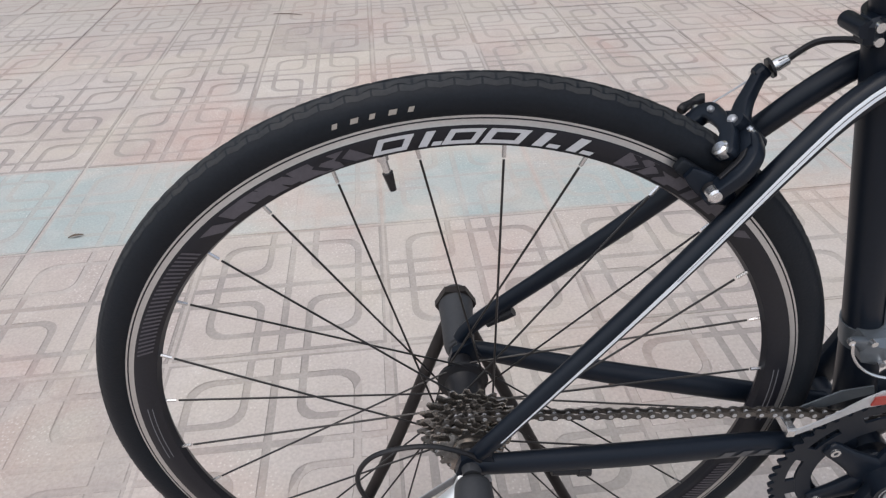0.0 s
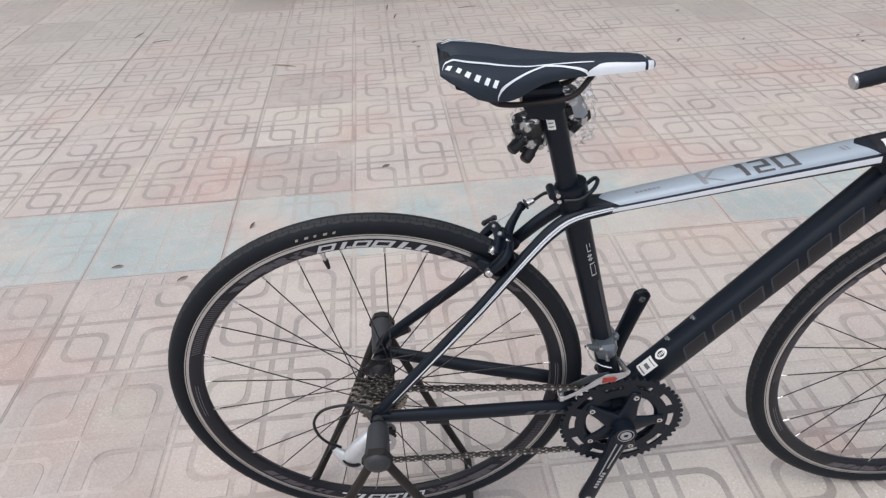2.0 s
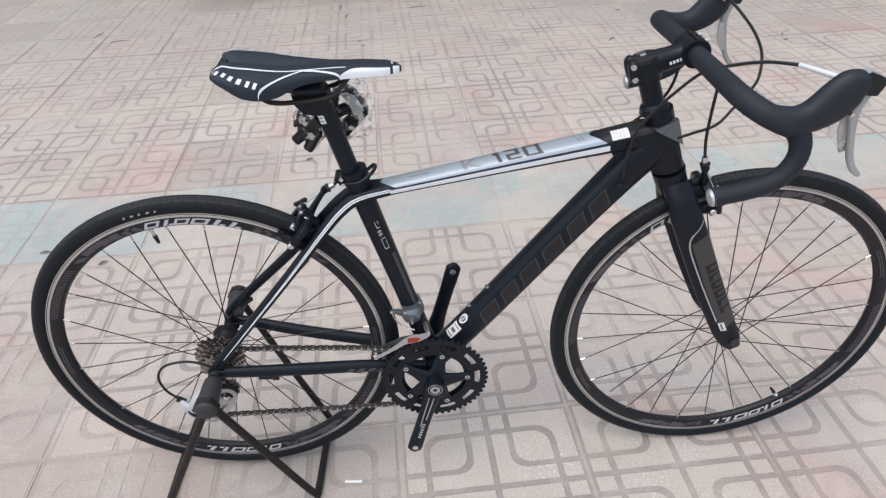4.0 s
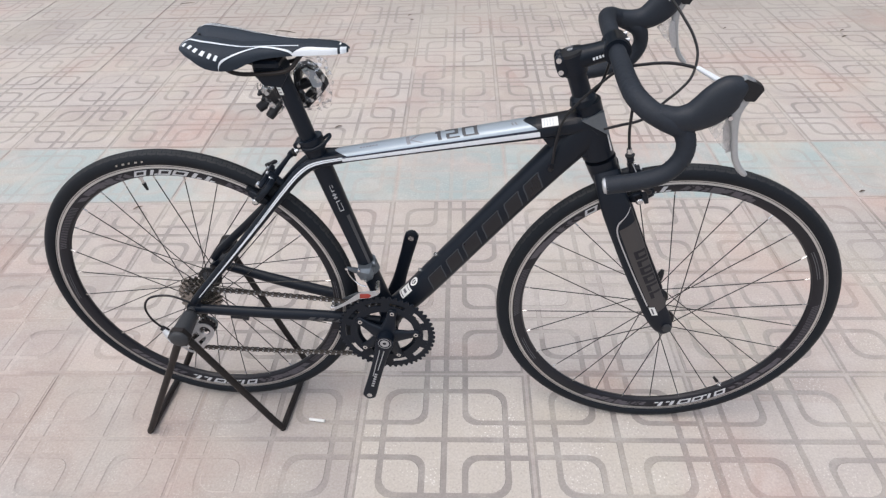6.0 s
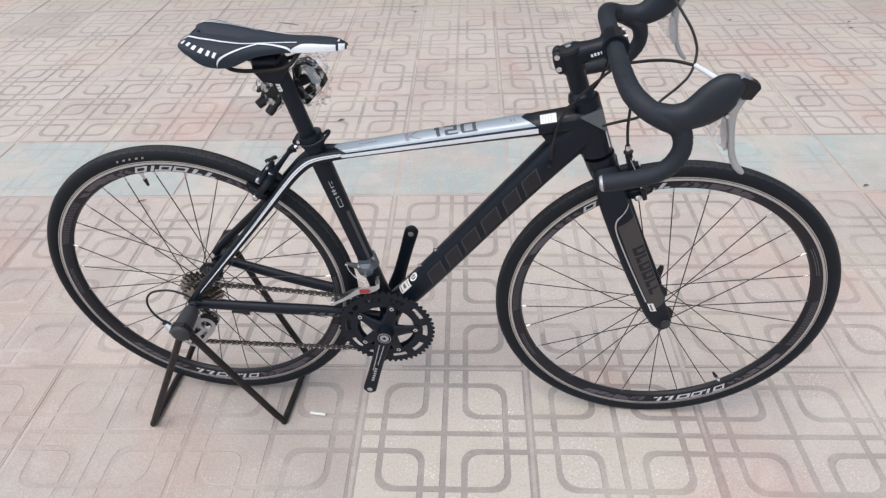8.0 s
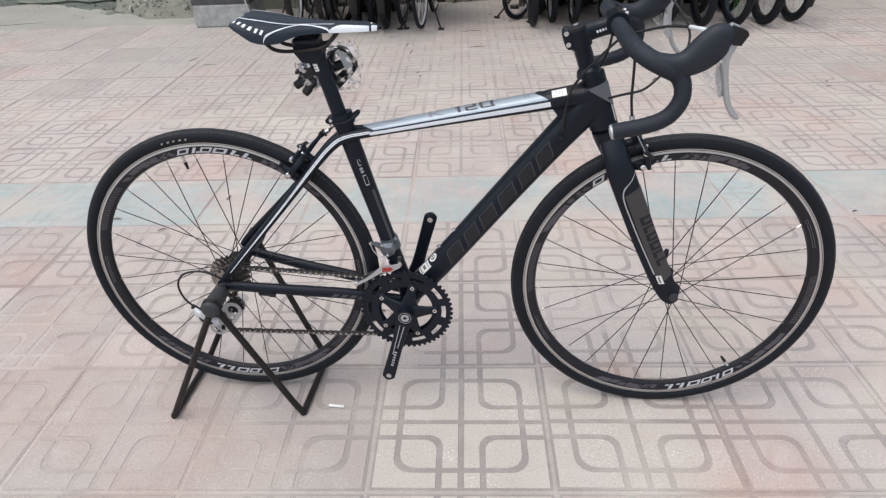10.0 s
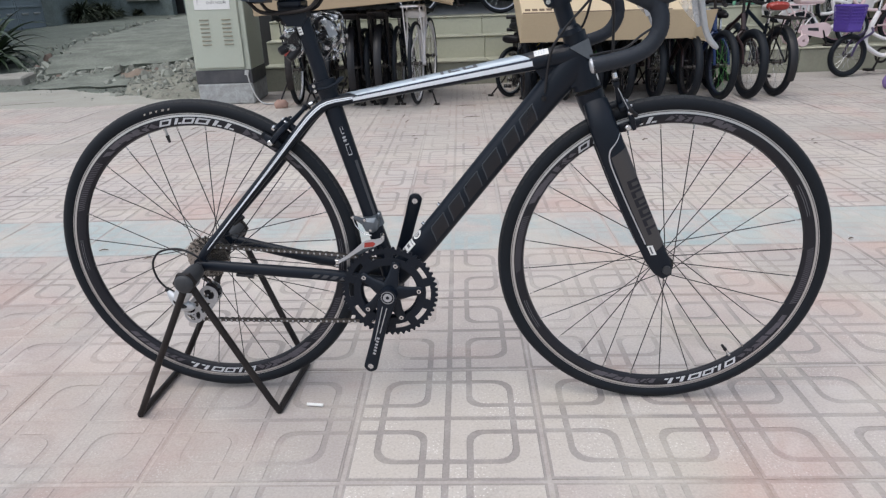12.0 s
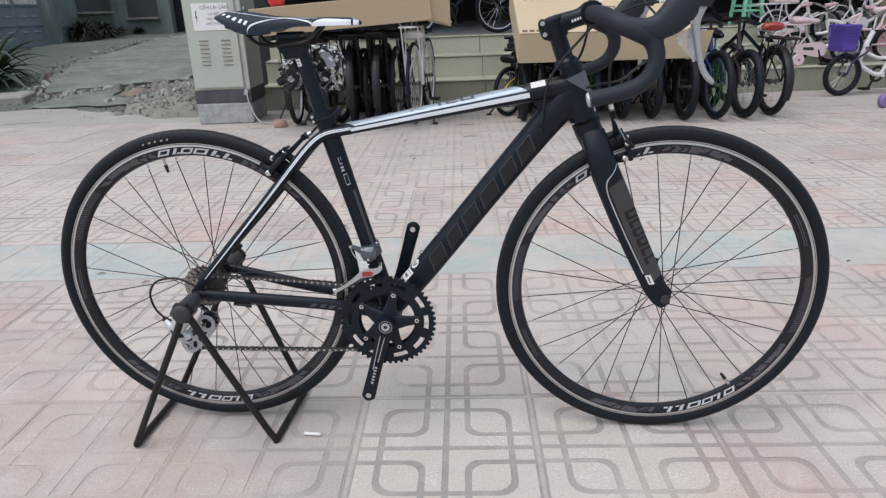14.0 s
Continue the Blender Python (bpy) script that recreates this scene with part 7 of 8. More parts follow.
# ---- parked bicycles ----
def simple_wheel(parent, name, x, r, tyre_w, spoke_mat, rim_mat, tyre_mat=None, count=20):
    bm = bm_new()
    rod(bm, (0, -0.045, 0), (0, 0.045, 0), 0.012, n=10)
    lathe(bm, [(0.012, -0.03), (0.022, -0.028), (0.022, -0.022), (0.012, -0.018)], 12)
    lathe(bm, [(0.012, 0.018), (0.022, 0.022), (0.022, 0.028), (0.012, 0.03)], 12)
    w = part(name, bm, M_CHAIN, parent, "", at=Matrix.Translation((x, 0, r)))
    bm = bm_new()
    rr = r - tyre_w
    lathe(bm, [(rr + tyre_w * math.cos(2 * math.pi * i / 12), tyre_w * math.sin(2 * math.pi * i / 12)) for i in range(12)], 44)
    part("tyre", bm, tyre_mat or M_RUBBER, w, "black rubber tyre")
    bm = bm_new()
    ri = r - tyre_w * 1.8
    lathe(bm, [(ri + 0.006, -tyre_w * 0.62), (ri + 0.006, tyre_w * 0.62), (ri - 0.010, tyre_w * 0.4), (ri - 0.010, -tyre_w * 0.4)], 40)
    part("rim", bm, rim_mat, w)
    bm = bm_new()
    for i in range(count):
        a = 2 * math.pi * i / count
        b = a + (1 if (i // 2) % 2 else -1) * 0.9
        s = -1 if i % 2 else 1
        rod(bm, (0.02 * math.cos(b), s * 0.025, 0.02 * math.sin(b)), ((ri - 0.006) * math.cos(a), 0, (ri - 0.006) * math.sin(a)), 0.0013, n=4)
    tagged(part("spokes", bm, spoke_mat, w, sharp=0), kind="stuff")
    return w


def parked_bicycle(m, label, group, r=0.30, tyre=0.022, base=0.98, paint=None, spoke=None, rim=None, rack=False, rack_z=None, rear_guard=False, front_guard=False,
                   saddle_mat=None, saddle_z=0.72, bar_z=0.86, bar="flat", stepthrough=False, basket=None, chaincase=None, kick=True, rack_mat=None, tyre_mat=None, trainers=None, grip=None, reflector=False, fork_mat=None, saddle_nose=None, name="parked_bicycle"):
    """A plain town or children's bicycle: x forwards, its rear axle over the origin."""
    paint, spoke, rim = paint or M_BLACK, spoke or M_STEEL, rim or M_DULL
    saddle_mat, rack_mat, grip = saddle_mat or M_PLASTIC, rack_mat or M_STAND, grip or M_PLASTIC
    b = thing(name, m, label, "bicycle", group)
    simple_wheel(b, "rear_wheel", 0, r, tyre, spoke, rim, tyre_mat)
    simple_wheel(b, "front_wheel", base, r, tyre, spoke, rim, tyre_mat)
    bbx, bbz = base * 0.41, r * 0.92
    head_top, head_bot = (base - 0.235, 0, max(bar_z - 0.13, 2 * r + 0.10)), (base - 0.195, 0, max(bar_z - 0.26, 2 * r - 0.02))
    st_top = (bbx - 0.11, 0, saddle_z - 0.12)
    bm = bm_new()
    rod(bm, (bbx, 0, bbz), st_top, 0.0155)
    rod(bm, head_bot, head_top, 0.018)
    if stepthrough:
        pipe(bm, [head_bot, (bbx + 0.24, 0, bbz + 0.12), (bbx + 0.10, 0, bbz + 0.02), (bbx, 0, bbz)], 0.019, 6, 10)
        pipe(bm, [head_top, (bbx + 0.22, 0, bbz + 0.24), (bbx + 0.08, 0, bbz + 0.16), (bbx - 0.02, 0, bbz + 0.15)], 0.015, 6, 10)
    else:
        rod(bm, (bbx, 0, bbz), head_bot, 0.018)
        rod(bm, (st_top[0] + 0.01, 0, st_top[2] - 0.06), head_top, 0.0155)
    for s in (-1, 1):
        pipe(bm, [(0, s * 0.06, r), (bbx * 0.5, s * 0.045, r * 0.97), (bbx, s * 0.025, bbz)], 0.009, 4, 8)
        pipe(bm, [(0, s * 0.06, r), (st_top[0] * 0.6, s * 0.04, r + (st_top[2] - r) * 0.55), (st_top[0], s * 0.014, st_top[2] - 0.03)], 0.007, 4, 8)
    rod(bm, (bbx, -0.035, bbz), (bbx, 0.035, bbz), 0.02)
    part("frame", bm, paint, b, "painted steel frame")
    bm = bm_new()
    for s in (-1, 1):
        pipe(bm, [(head_bot[0] + 0.006, s * 0.012, head_bot[2] - 0.01), (head_bot[0] + 0.02, s * 0.048, head_bot[2] - 0.05), (base - 0.05, s * 0.052, r + 0.12), (base, s * 0.055, r)], 0.0105, 5, 8)
    part("fork", bm, fork_mat or paint, b)
    bm = bm_new()
    rod(bm, head_top, (head_top[0] - 0.015, 0, bar_z), 0.011)
    hx = head_top[0] - 0.015
    if bar == "turned":
        pipe(bm, [(hx - 0.26, -0.03, bar_z - 0.02), (hx - 0.10, 0.02, bar_z), (hx, 0.03, bar_z), (hx + 0.10, 0.02, bar_z), (hx + 0.26, -0.03, bar_z - 0.02)], 0.011, 5, 8)
    elif bar == "flat":
        pipe(bm, [(hx - 0.03, -0.29, bar_z), (hx + 0.03, -0.12, bar_z), (hx + 0.04, 0, bar_z), (hx + 0.03, 0.12, bar_z), (hx - 0.03, 0.29, bar_z)], 0.011, 5, 8)
    else:
        pipe(bm, [(hx - 0.14, -0.24, bar_z + 0.06), (hx - 0.03, -0.22, bar_z + 0.08), (hx + 0.03, -0.10, bar_z + 0.04), (hx + 0.03, 0, bar_z), (hx + 0.03, 0.10, bar_z + 0.04), (hx - 0.03, 0.22, bar_z + 0.08), (hx - 0.14, 0.24, bar_z + 0.06)], 0.011, 5, 8)
    part("handlebar", bm, M_STAND if bar == "turned" else M_CHROME, b)
    for s in (-1, 1):
        bm = bm_new()
        if bar == "turned":
            rod(bm, (hx + s * 0.26, -0.03, bar_z - 0.02), (hx + s * 0.15, 0.005, bar_z - 0.006), 0.017)
        elif bar == "flat":
            rod(bm, (hx - 0.03, s * 0.29, bar_z), (hx + 0.0, s * 0.19, bar_z), 0.017)
        else:
            rod(bm, (hx - 0.15, s * 0.243, bar_z + 0.06), (hx - 0.05, s * 0.225, bar_z + 0.077), 0.017)
        part("grip", bm, grip, b)
    bm = bm_new()
    rod(bm, st_top, (st_top[0] - 0.02, 0, saddle_z - 0.02), 0.0125)
    part("seatpost", bm, M_CHROME, b)
    bm = bm_new()
    sx = st_top[0] - 0.04
    Tube([(sx - 0.13, 0, saddle_z + 0.005, 0.018, 0.06), (sx - 0.11, 0, saddle_z + 0.01, 0.034, 0.085), (sx - 0.03, 0, saddle_z + 0.006, 0.034, 0.078), (sx + 0.06, 0, saddle_z, 0.028, 0.036), (sx + 0.13, 0, saddle_z - 0.004, 0.022, 0.024), (sx + 0.15, 0, saddle_z - 0.006, 0.01, 0.012)], 4, power=2.6).build(bm, 14)
    seat = part("saddle", bm, saddle_mat, b)
    if saddle_nose:
        bm = bm_new()
        Tube([(sx - 0.135, 0, saddle_z + 0.006, 0.020, 0.062), (sx - 0.11, 0, saddle_z + 0.011, 0.035, 0.087), (sx - 0.07, 0, saddle_z + 0.009, 0.035, 0.084)], 4, power=2.6).build(bm, 14)
        part("saddle_tail", bm, saddle_nose, seat, "red tail of the saddle")
    bm = bm_new()
    lathe(bm, [(0.052, -0.048), (0.075, -0.048), (0.075, -0.044), (0.052, -0.044)], 30, centre=(bbx, 0, bbz))
    part("chainring", bm, M_STAND, b)
    for s, d in ((-1, 1), (1, -1)):
        bm = bm_new()
        rod(bm, (bbx, s * 0.06, bbz), (bbx + d * 0.05, s * 0.07, bbz - d * 0.14), 0.010)
        block(bm, (bbx + d * 0.05, s * 0.115, bbz - d * 0.14), (0.08, 0.07, 0.022), None, 0.004)
        part("crank_arm", bm, M_STAND, b)
    if chaincase:
        bm = bm_new()
        poly = [(bbx + 0.075 * math.cos(radians(a)), bbz + 0.075 * math.sin(radians(a))) for a in range(-90, 91, 20)] + [(0.04 * math.cos(radians(a)), r + 0.04 * math.sin(radians(a))) for a in range(90, 271, 30)]
        plate(bm, poly, -0.066, -0.056)
        case = part("chain_case", bm, chaincase, b)
        if name == "kids_bicycle":
            bm = bm_new()
            hull(bm, [(x, y, z) for x, z in ((bbx * 0.28, r + 0.012), (bbx * 0.75, (r + bbz) / 2 + 0.018), (bbx * 0.80, (r + bbz) / 2 - 0.014), (bbx * 0.30, r - 0.012)) for y in (-0.0685, -0.0655)])
            part("case_slot", bm, M_KNOB, case, "dark slot in the chain case")
    if rear_guard:
        bm = bm_new()
        lathe(bm, [(r + 0.012, -0.028), (r + 0.020, -0.012), (r + 0.022, 0), (r + 0.020, 0.012), (r + 0.012, 0.028), (r + 0.016, 0.012), (r + 0.018, 0), (r + 0.016, -0.012)], 26, centre=(0, 0, r), a0=40, a1=205)
        g = part("rear_guard", bm, paint if rear_guard is True else rear_guard, b)
        if reflector:
            bm = bm_new()
            a = radians(150)
            block(bm, ((r + 0.03) * math.cos(a), 0, r + (r + 0.03) * math.sin(a)), (0.014, 0.045, 0.05), None, 0.004)
            part("reflector", bm, M_RED, g, "red rear reflector")
    if front_guard:
        bm = bm_new()
        lathe(bm, [(r + 0.012, -0.028), (r + 0.020, -0.012), (r + 0.022, 0), (r + 0.020, 0.012), (r + 0.012, 0.028), (r + 0.018, 0)], 22, centre=(base, 0, r), a0=20, a1=150)
        part("front_guard", bm, paint if front_guard is True else front_guard, b)
    if rack:
        bm = bm_new()
        z = rack_z or 2 * r + 0.07
        pipe(bm, [(st_top[0], -0.05, z), (0.05, -0.065, z), (-0.20, -0.065, z), (-0.235, -0.045, z), (-0.235, 0.045, z), (-0.20, 0.065, z), (0.05, 0.065, z), (st_top[0], 0.05, z)], 0.007, 4, 8)
        carrier = part("rack", bm, rack_mat, b)
        bars = [((x, -0.065, z), (x, 0.065, z), 0.005, "rack_rod") for x in (-0.17, -0.10, -0.03, 0.05)]
        bars += [((-0.23, y, z), (0.10, y, z), 0.005, "rack_rod") for y in (-0.022, 0.022)]
        bars += [((0, s * 0.068, r), (x, s * 0.066, z), 0.006, "rack_stay") for s in (-1, 1) for x in (-0.15, 0.02)]
        for p0, p1, w, n in bars:
            bm = bm_new()
            rod(bm, p0, p1, w, n=6)
            part(n, bm, rack_mat, carrier)
    if kick:
        bm = bm_new()
        for s in (-1, 1):
            bm = bm_new()
            rod(bm, (0.02, s * 0.07, r * 0.75), (-0.06, s * 0.16, 0.012), 0.007, n=8)
            block(bm, (-0.062, s * 0.165, 0.008), (0.03, 0.045, 0.016), None, 0.004)
            part("stand_leg", bm, M_STAND, b)
    if basket:
        cx, z0 = base + 0.05, bar_z - 0.29
        bm = bm_new()
        block(bm, (cx, 0, z0), (0.13, 0.17, 0.01), None, 0.004)
        for sx in (-1, 1):
            block(bm, (cx + sx * 0.068, 0, z0 + 0.10), (0.006, 0.17, 0.19), None, 0.002)
        for sy in (-1, 1):
            block(bm, (cx, sy * 0.093, z0 + 0.10), (0.13, 0.006, 0.19), None, 0.002)
        holder = part("basket", bm, basket, b, "woven plastic basket")
        for k in range(9):
            z = z0 + k * 0.027
            f = 0.80 + 0.20 * k / 8
            w, d = 0.108 * f, 0.080 * f
            ring = [(cx + d * sx * (1 if c else 0.9), w * sy * (0.9 if c else 1), z) for sx, sy, c in ((1, -1, 1), (1, 1, 1), (1, 1, 0), (-1, 1, 0), (-1, 1, 1), (-1, -1, 1), (-1, -1, 0), (1, -1, 0), (1, -1, 1))]
            bm = bm_new()
            pipe(bm, ring, 0.006 if k < 8 else 0.010, 1, 5)
            part("basket_hoop", bm, basket, holder)
        corner = [(1, -1), (1, 1), (-1, 1), (-1, -1), (1, -1)]
        for i in range(40):
            e, f = i // 10, i % 10 / 10
            px, py = corner[e][0] + (corner[e + 1][0] - corner[e][0]) * f, corner[e][1] + (corner[e + 1][1] - corner[e][1]) * f
            bm = bm_new()
            rod(bm, (cx + 0.064 * px, 0.086 * py, z0), (cx + 0.080 * px, 0.108 * py, z0 + 0.216), 0.005, n=5)
            part("basket_slat", bm, basket, holder)
    if trainers:
        for s in (-1, 1):
            bm = bm_new()
            lathe(bm, [(0.012, -0.016), (0.052, -0.016), (0.058, -0.008), (0.058, 0.008), (0.052, 0.016), (0.012, 0.016)], 22, centre=(-0.02, s * 0.17, 0.062))
            rod(bm, (0, s * 0.06, r), (-0.02, s * 0.16, 0.062), 0.006)
            part("training_wheel", bm, trainers, b, "small plastic training wheel")
    return b


LEFT, RIGHT, KIDS = "bicycles under the brown carton", "bicycles under the pale carton", "children's bicycles on the ledge"


def rear_out(x, y, turn=0):
    return pose(x, y, 0, 0, 0, 90 + turn)


def front_out(x, y, base, turn=0):
    return pose(x, y, 0, 0, 0, -90 + turn) @ pose(-base, 0, 0)


BLK = dict(rim=M_STAND, spoke=M_STAND)
parked_bicycle(rear_out(-0.40, 4.50), "black town bicycle with broad tyres and a rack", LEFT, bar="turned", r=0.305, tyre=0.027, base=0.68, rack=True, rack_z=0.725, rear_guard=M_PLASTIC, saddle_z=0.69, bar_z=0.72, chaincase=M_PLASTIC, **BLK)
parked_bicycle(rear_out(-0.63, 4.52, 4), "black town bicycle with a rack and mudguards", LEFT, bar="turned", r=0.298, tyre=0.024, base=0.68, rack=True, rack_z=0.715, rear_guard=M_PLASTIC, saddle_z=0.69, bar_z=0.72, chaincase=M_STAND, **BLK)
parked_bicycle(rear_out(-0.115, 4.47, -7), "white town bicycle with a white rack and chromed wheels", LEFT, bar="turned", r=0.322, tyre=0.015, base=0.66, paint=M_OFFWHITE, rack=True, rack_z=0.76, rack_mat=M_OFFWHITE, spoke=M_OFFWHITE, rim=M_OFFWHITE, saddle_mat=M_OFFWHITE, saddle_z=0.69, bar_z=0.72)
parked_bicycle(rear_out(-0.27, 4.61, -3), "black town bicycle with slim tyres", LEFT, bar="turned", r=0.305, tyre=0.017, base=0.58, saddle_z=0.69, bar_z=0.72, kick=False)
parked_bicycle(rear_out(-0.51, 4.60, 2), "black town bicycle wedged between its neighbours", LEFT, bar="turned", r=0.285, tyre=0.022, base=0.60, rack=True, rack_z=0.71, saddle_z=0.69, bar_z=0.72, kick=False, chaincase=M_PLASTIC, **BLK)
parked_bicycle(rear_out(-0.76, 4.62, -14), "black town bicycle pushed behind its neighbours", LEFT, bar="turned", r=0.285, tyre=0.022, base=0.58, rack=True, rack_z=0.70, saddle_z=0.69, bar_z=0.72, kick=False, rear_guard=M_PLASTIC, **BLK)
parked_bicycle(rear_out(-0.90, 4.58, 3), "black town bicycle with a chain case", LEFT, bar="turned", r=0.285, tyre=0.022, base=0.60, rack=True, rack_z=0.69, rear_guard=M_STAND, saddle_z=0.66, bar_z=0.72, chaincase=M_PLASTIC, **BLK)
parked_bicycle(rear_out(-1.13, 4.60, 2), "black bicycle with a rack and red reflector", LEFT, bar="turned", r=0.285, tyre=0.020, base=0.60, rack=True, rack_z=0.68, rear_guard=M_STAND, saddle_z=0.65, bar_z=0.67, reflector=True)

parked_bicycle(front_out(0.76, 4.46, 0.80), "black children's bicycle with a broad front tyre", RIGHT, r=0.225, tyre=0.024, base=0.80, saddle_z=0.54, bar_z=0.60, bar="turned", **BLK)
parked_bicycle(front_out(0.92, 4.56, 0.80), "dark children's bicycle set back from its neighbours", RIGHT, r=0.225, tyre=0.024, base=0.80, saddle_z=0.54, bar_z=0.64)
parked_bicycle(front_out(1.08, 4.48, 0.80), "black children's bicycle with chromed rims", RIGHT, r=0.225, tyre=0.024, base=0.80, saddle_z=0.54, bar_z=0.60, bar="turned", spoke=M_CHROME, rim=M_CHROME)
parked_bicycle(front_out(1.32, 4.46, 0.80), "black children's bicycle with green spokes", RIGHT, r=0.23, tyre=0.026, base=0.80, saddle_z=0.56, bar_z=0.66, spoke=M_GREEN, rim=M_STAND)
parked_bicycle(front_out(1.55, 4.42, 0.80), "dark children's bicycle with black rims", RIGHT, r=0.235, tyre=0.027, base=0.80, saddle_z=0.58, bar_z=0.66, rim=M_STAND)
parked_bicycle(front_out(1.78, 4.40, 0.82), "dark red children's bicycle with broad tyres", RIGHT, r=0.24, tyre=0.027, base=0.82, saddle_z=0.58, bar_z=0.66, paint=M_MAROON, rim=M_STAND)
parked_bicycle(front_out(2.01, 4.30, 0.86), "dark red mountain bicycle with black rims", RIGHT, r=0.255, tyre=0.029, base=0.86, saddle_z=0.60, bar_z=0.66, paint=M_MAROON, **BLK)
parked_bicycle(front_out(2.255, 4.30, 0.90, 3), "blue mountain bicycle with green spokes", RIGHT, r=0.262, tyre=0.027, base=0.90, saddle_z=0.60, bar_z=0.72, bar="turned", paint=M_BLUE, spoke=M_GREEN, rim=M_NAVY)
parked_bicycle(front_out(2.485, 4.33, 0.92, 2), "dark brown mountain bicycle with broad black tyres", RIGHT, r=0.262, tyre=0.032, base=0.92, saddle_z=0.60, bar_z=0.74, bar="turned", paint=M_MAROON, spoke=M_STEEL, rim=M_STAND)
parked_bicycle(rear_out(2.73, 4.42, 1), "black bicycle with a rear rack and a red and white saddle", RIGHT, r=0.262, tyre=0.027, base=0.90, rack=True, rear_guard=M_PLASTIC, saddle_mat=M_OFFWHITE, saddle_nose=M_RED, saddle_z=0.66, bar_z=0.70, rim=M_STAND, bar="turned", kick=False)
parked_bicycle(pose(0.66, 4.72, 0, 0, 0, 50), "small bicycle with slim tyres and a yellow frame", RIGHT, r=0.205, tyre=0.018, base=0.62, saddle_z=0.46, bar_z=0.52, paint=M_YELLOW)

# added dark bicycles fill in the shade behind the front row's wheels
for x, y, rr, turn in ((0.84, 4.86, 0.225, 3), (1.18, 4.90, 0.225, -2), (1.44, 4.84, 0.235, 2), (1.66, 4.88, 0.235, -3), (1.90, 4.80, 0.245, 2), (2.13, 4.76, 0.25, -2), (2.37, 4.80, 0.25, 3)):
    parked_bicycle(front_out(x, y, 0.84, turn), "dark bicycle added behind the row to fill in its shade, half hidden", RIGHT, r=rr, tyre=0.026, base=0.84, saddle_z=0.56, bar_z=0.60, bar="turned", kick=False, chaincase=M_PLASTIC, rear_guard=M_PLASTIC, **BLK)
kid = parked_bicycle
kid(SHOP @ pose(3.34, 0.17, 0.235, 0, 0, -5), "pale pink children's bicycle with training wheels and a chain case", KIDS, r=0.160, tyre=0.020, base=0.52, paint=M_OFFWHITE, chaincase=M_PALEPINK, trainers=M_PALEPINK, saddle_mat=M_PALEPINK, saddle_z=0.42, bar_z=0.50, bar="high", rim=M_DULL, rear_guard=M_PALEPINK, rack=True, rack_mat=M_PALEPINK, kick=False, grip=M_PINK, stepthrough=True, name="kids_bicycle")
kid(SHOP @ pose(3.29, 0.50, 0.44, 0, 0, -5), "white children's bicycle with a pale chain case and rack", KIDS, r=0.155, tyre=0.020, base=0.52, paint=M_OFFWHITE, chaincase=M_OFFWHITE, trainers=M_OFFWHITE, saddle_mat=M_PALEPINK, saddle_z=0.40, bar_z=0.50, bar="high", rear_guard=M_OFFWHITE, kick=False, rack=True, rack_mat=M_OFFWHITE, name="kids_bicycle")
kid(pose(3.80, 5.38, 0, 0, 0, 190) @ pose(-0.68, 0, 0), "white children's bicycle with a purple basket and violet fork", KIDS, r=0.192, tyre=0.022, base=0.68, rim=M_PLASTIC, paint=M_OFFWHITE, fork_mat=M_VIOLET, basket=M_PURPLE, saddle_mat=M_PINK, saddle_z=0.58, bar_z=0.70, bar="high", stepthrough=True, kick=True, grip=M_PINK, name="kids_bicycle")
kid(SHOP @ pose(4.35, 0.18, 0.235, 0, 0, 175), "pale pink children's bicycle behind the purple basket", KIDS, r=0.18, tyre=0.022, base=0.58, paint=M_PALEPINK, saddle_mat=M_PALEPINK, saddle_z=0.50, bar_z=0.60, bar="high", rim=M_PINK, rear_guard=M_PINK, kick=False, chaincase=M_PINK, stepthrough=True, name="kids_bicycle")
kid(SHOP @ pose(3.95, 0.50, 0.44, 0, 0, -3), "white children's bicycle with pale mudguards on the middle ledge", KIDS, r=0.165, tyre=0.020, base=0.54, paint=M_OFFWHITE, saddle_mat=M_OFFWHITE, saddle_z=0.46, bar_z=0.54, bar="high", rear_guard=M_OFFWHITE, front_guard=M_OFFWHITE, kick=False, chaincase=M_OFFWHITE, trainers=M_PINK, stepthrough=True, name="kids_bicycle")
kid(SHOP @ pose(0.44, 0.72, 0.615, 0, 0, 14) @ pose(-0.92, 0, 0), "black bicycle standing on the top step of the shop", "", r=0.26, tyre=0.022, base=0.9, saddle_z=0.66, bar_z=0.76, spoke=M_CHROME)
kid(SHOP @ pose(2.30, 1.3, 0.615, 0, 0, 10), "black bicycle standing inside the shop", "", r=0.28, tyre=0.024, base=0.95, saddle_z=0.68, bar_z=0.78, **BLK)
kid(SHOP @ pose(3.6, 1.35, 0.615, 0, 0, -5), "dark bicycle standing inside the shop", "", r=0.26, tyre=0.024, base=0.95, saddle_z=0.66, bar_z=0.74)

# violet toy wheel on the ground
toy = thing("toy_scooter", pose(3.76, 4.62, 0, 0, 0, 20), "violet plastic toy scooter with thick wheels on the paving", "toy")
bm = bm_new()
lathe(bm, [(0.012, -0.025), (0.05, -0.025), (0.062, -0.012), (0.062, 0.012), (0.05, 0.025), (0.012, 0.025)], 26, centre=(0, 0, 0.062))
part("wheel", bm, M_LILAC, toy)
bm = bm_new()
block(bm, (0.26, 0, 0.085), (0.40, 0.11, 0.03), None, 0.01)
rod(bm, (0.0, -0.045, 0.062), (0.0, 0.045, 0.062), 0.01)
block(bm, (0.05, 0, 0.08), (0.12, 0.10, 0.03), None, 0.008)
part("deck", bm, M_LILAC, toy)
bm = bm_new()
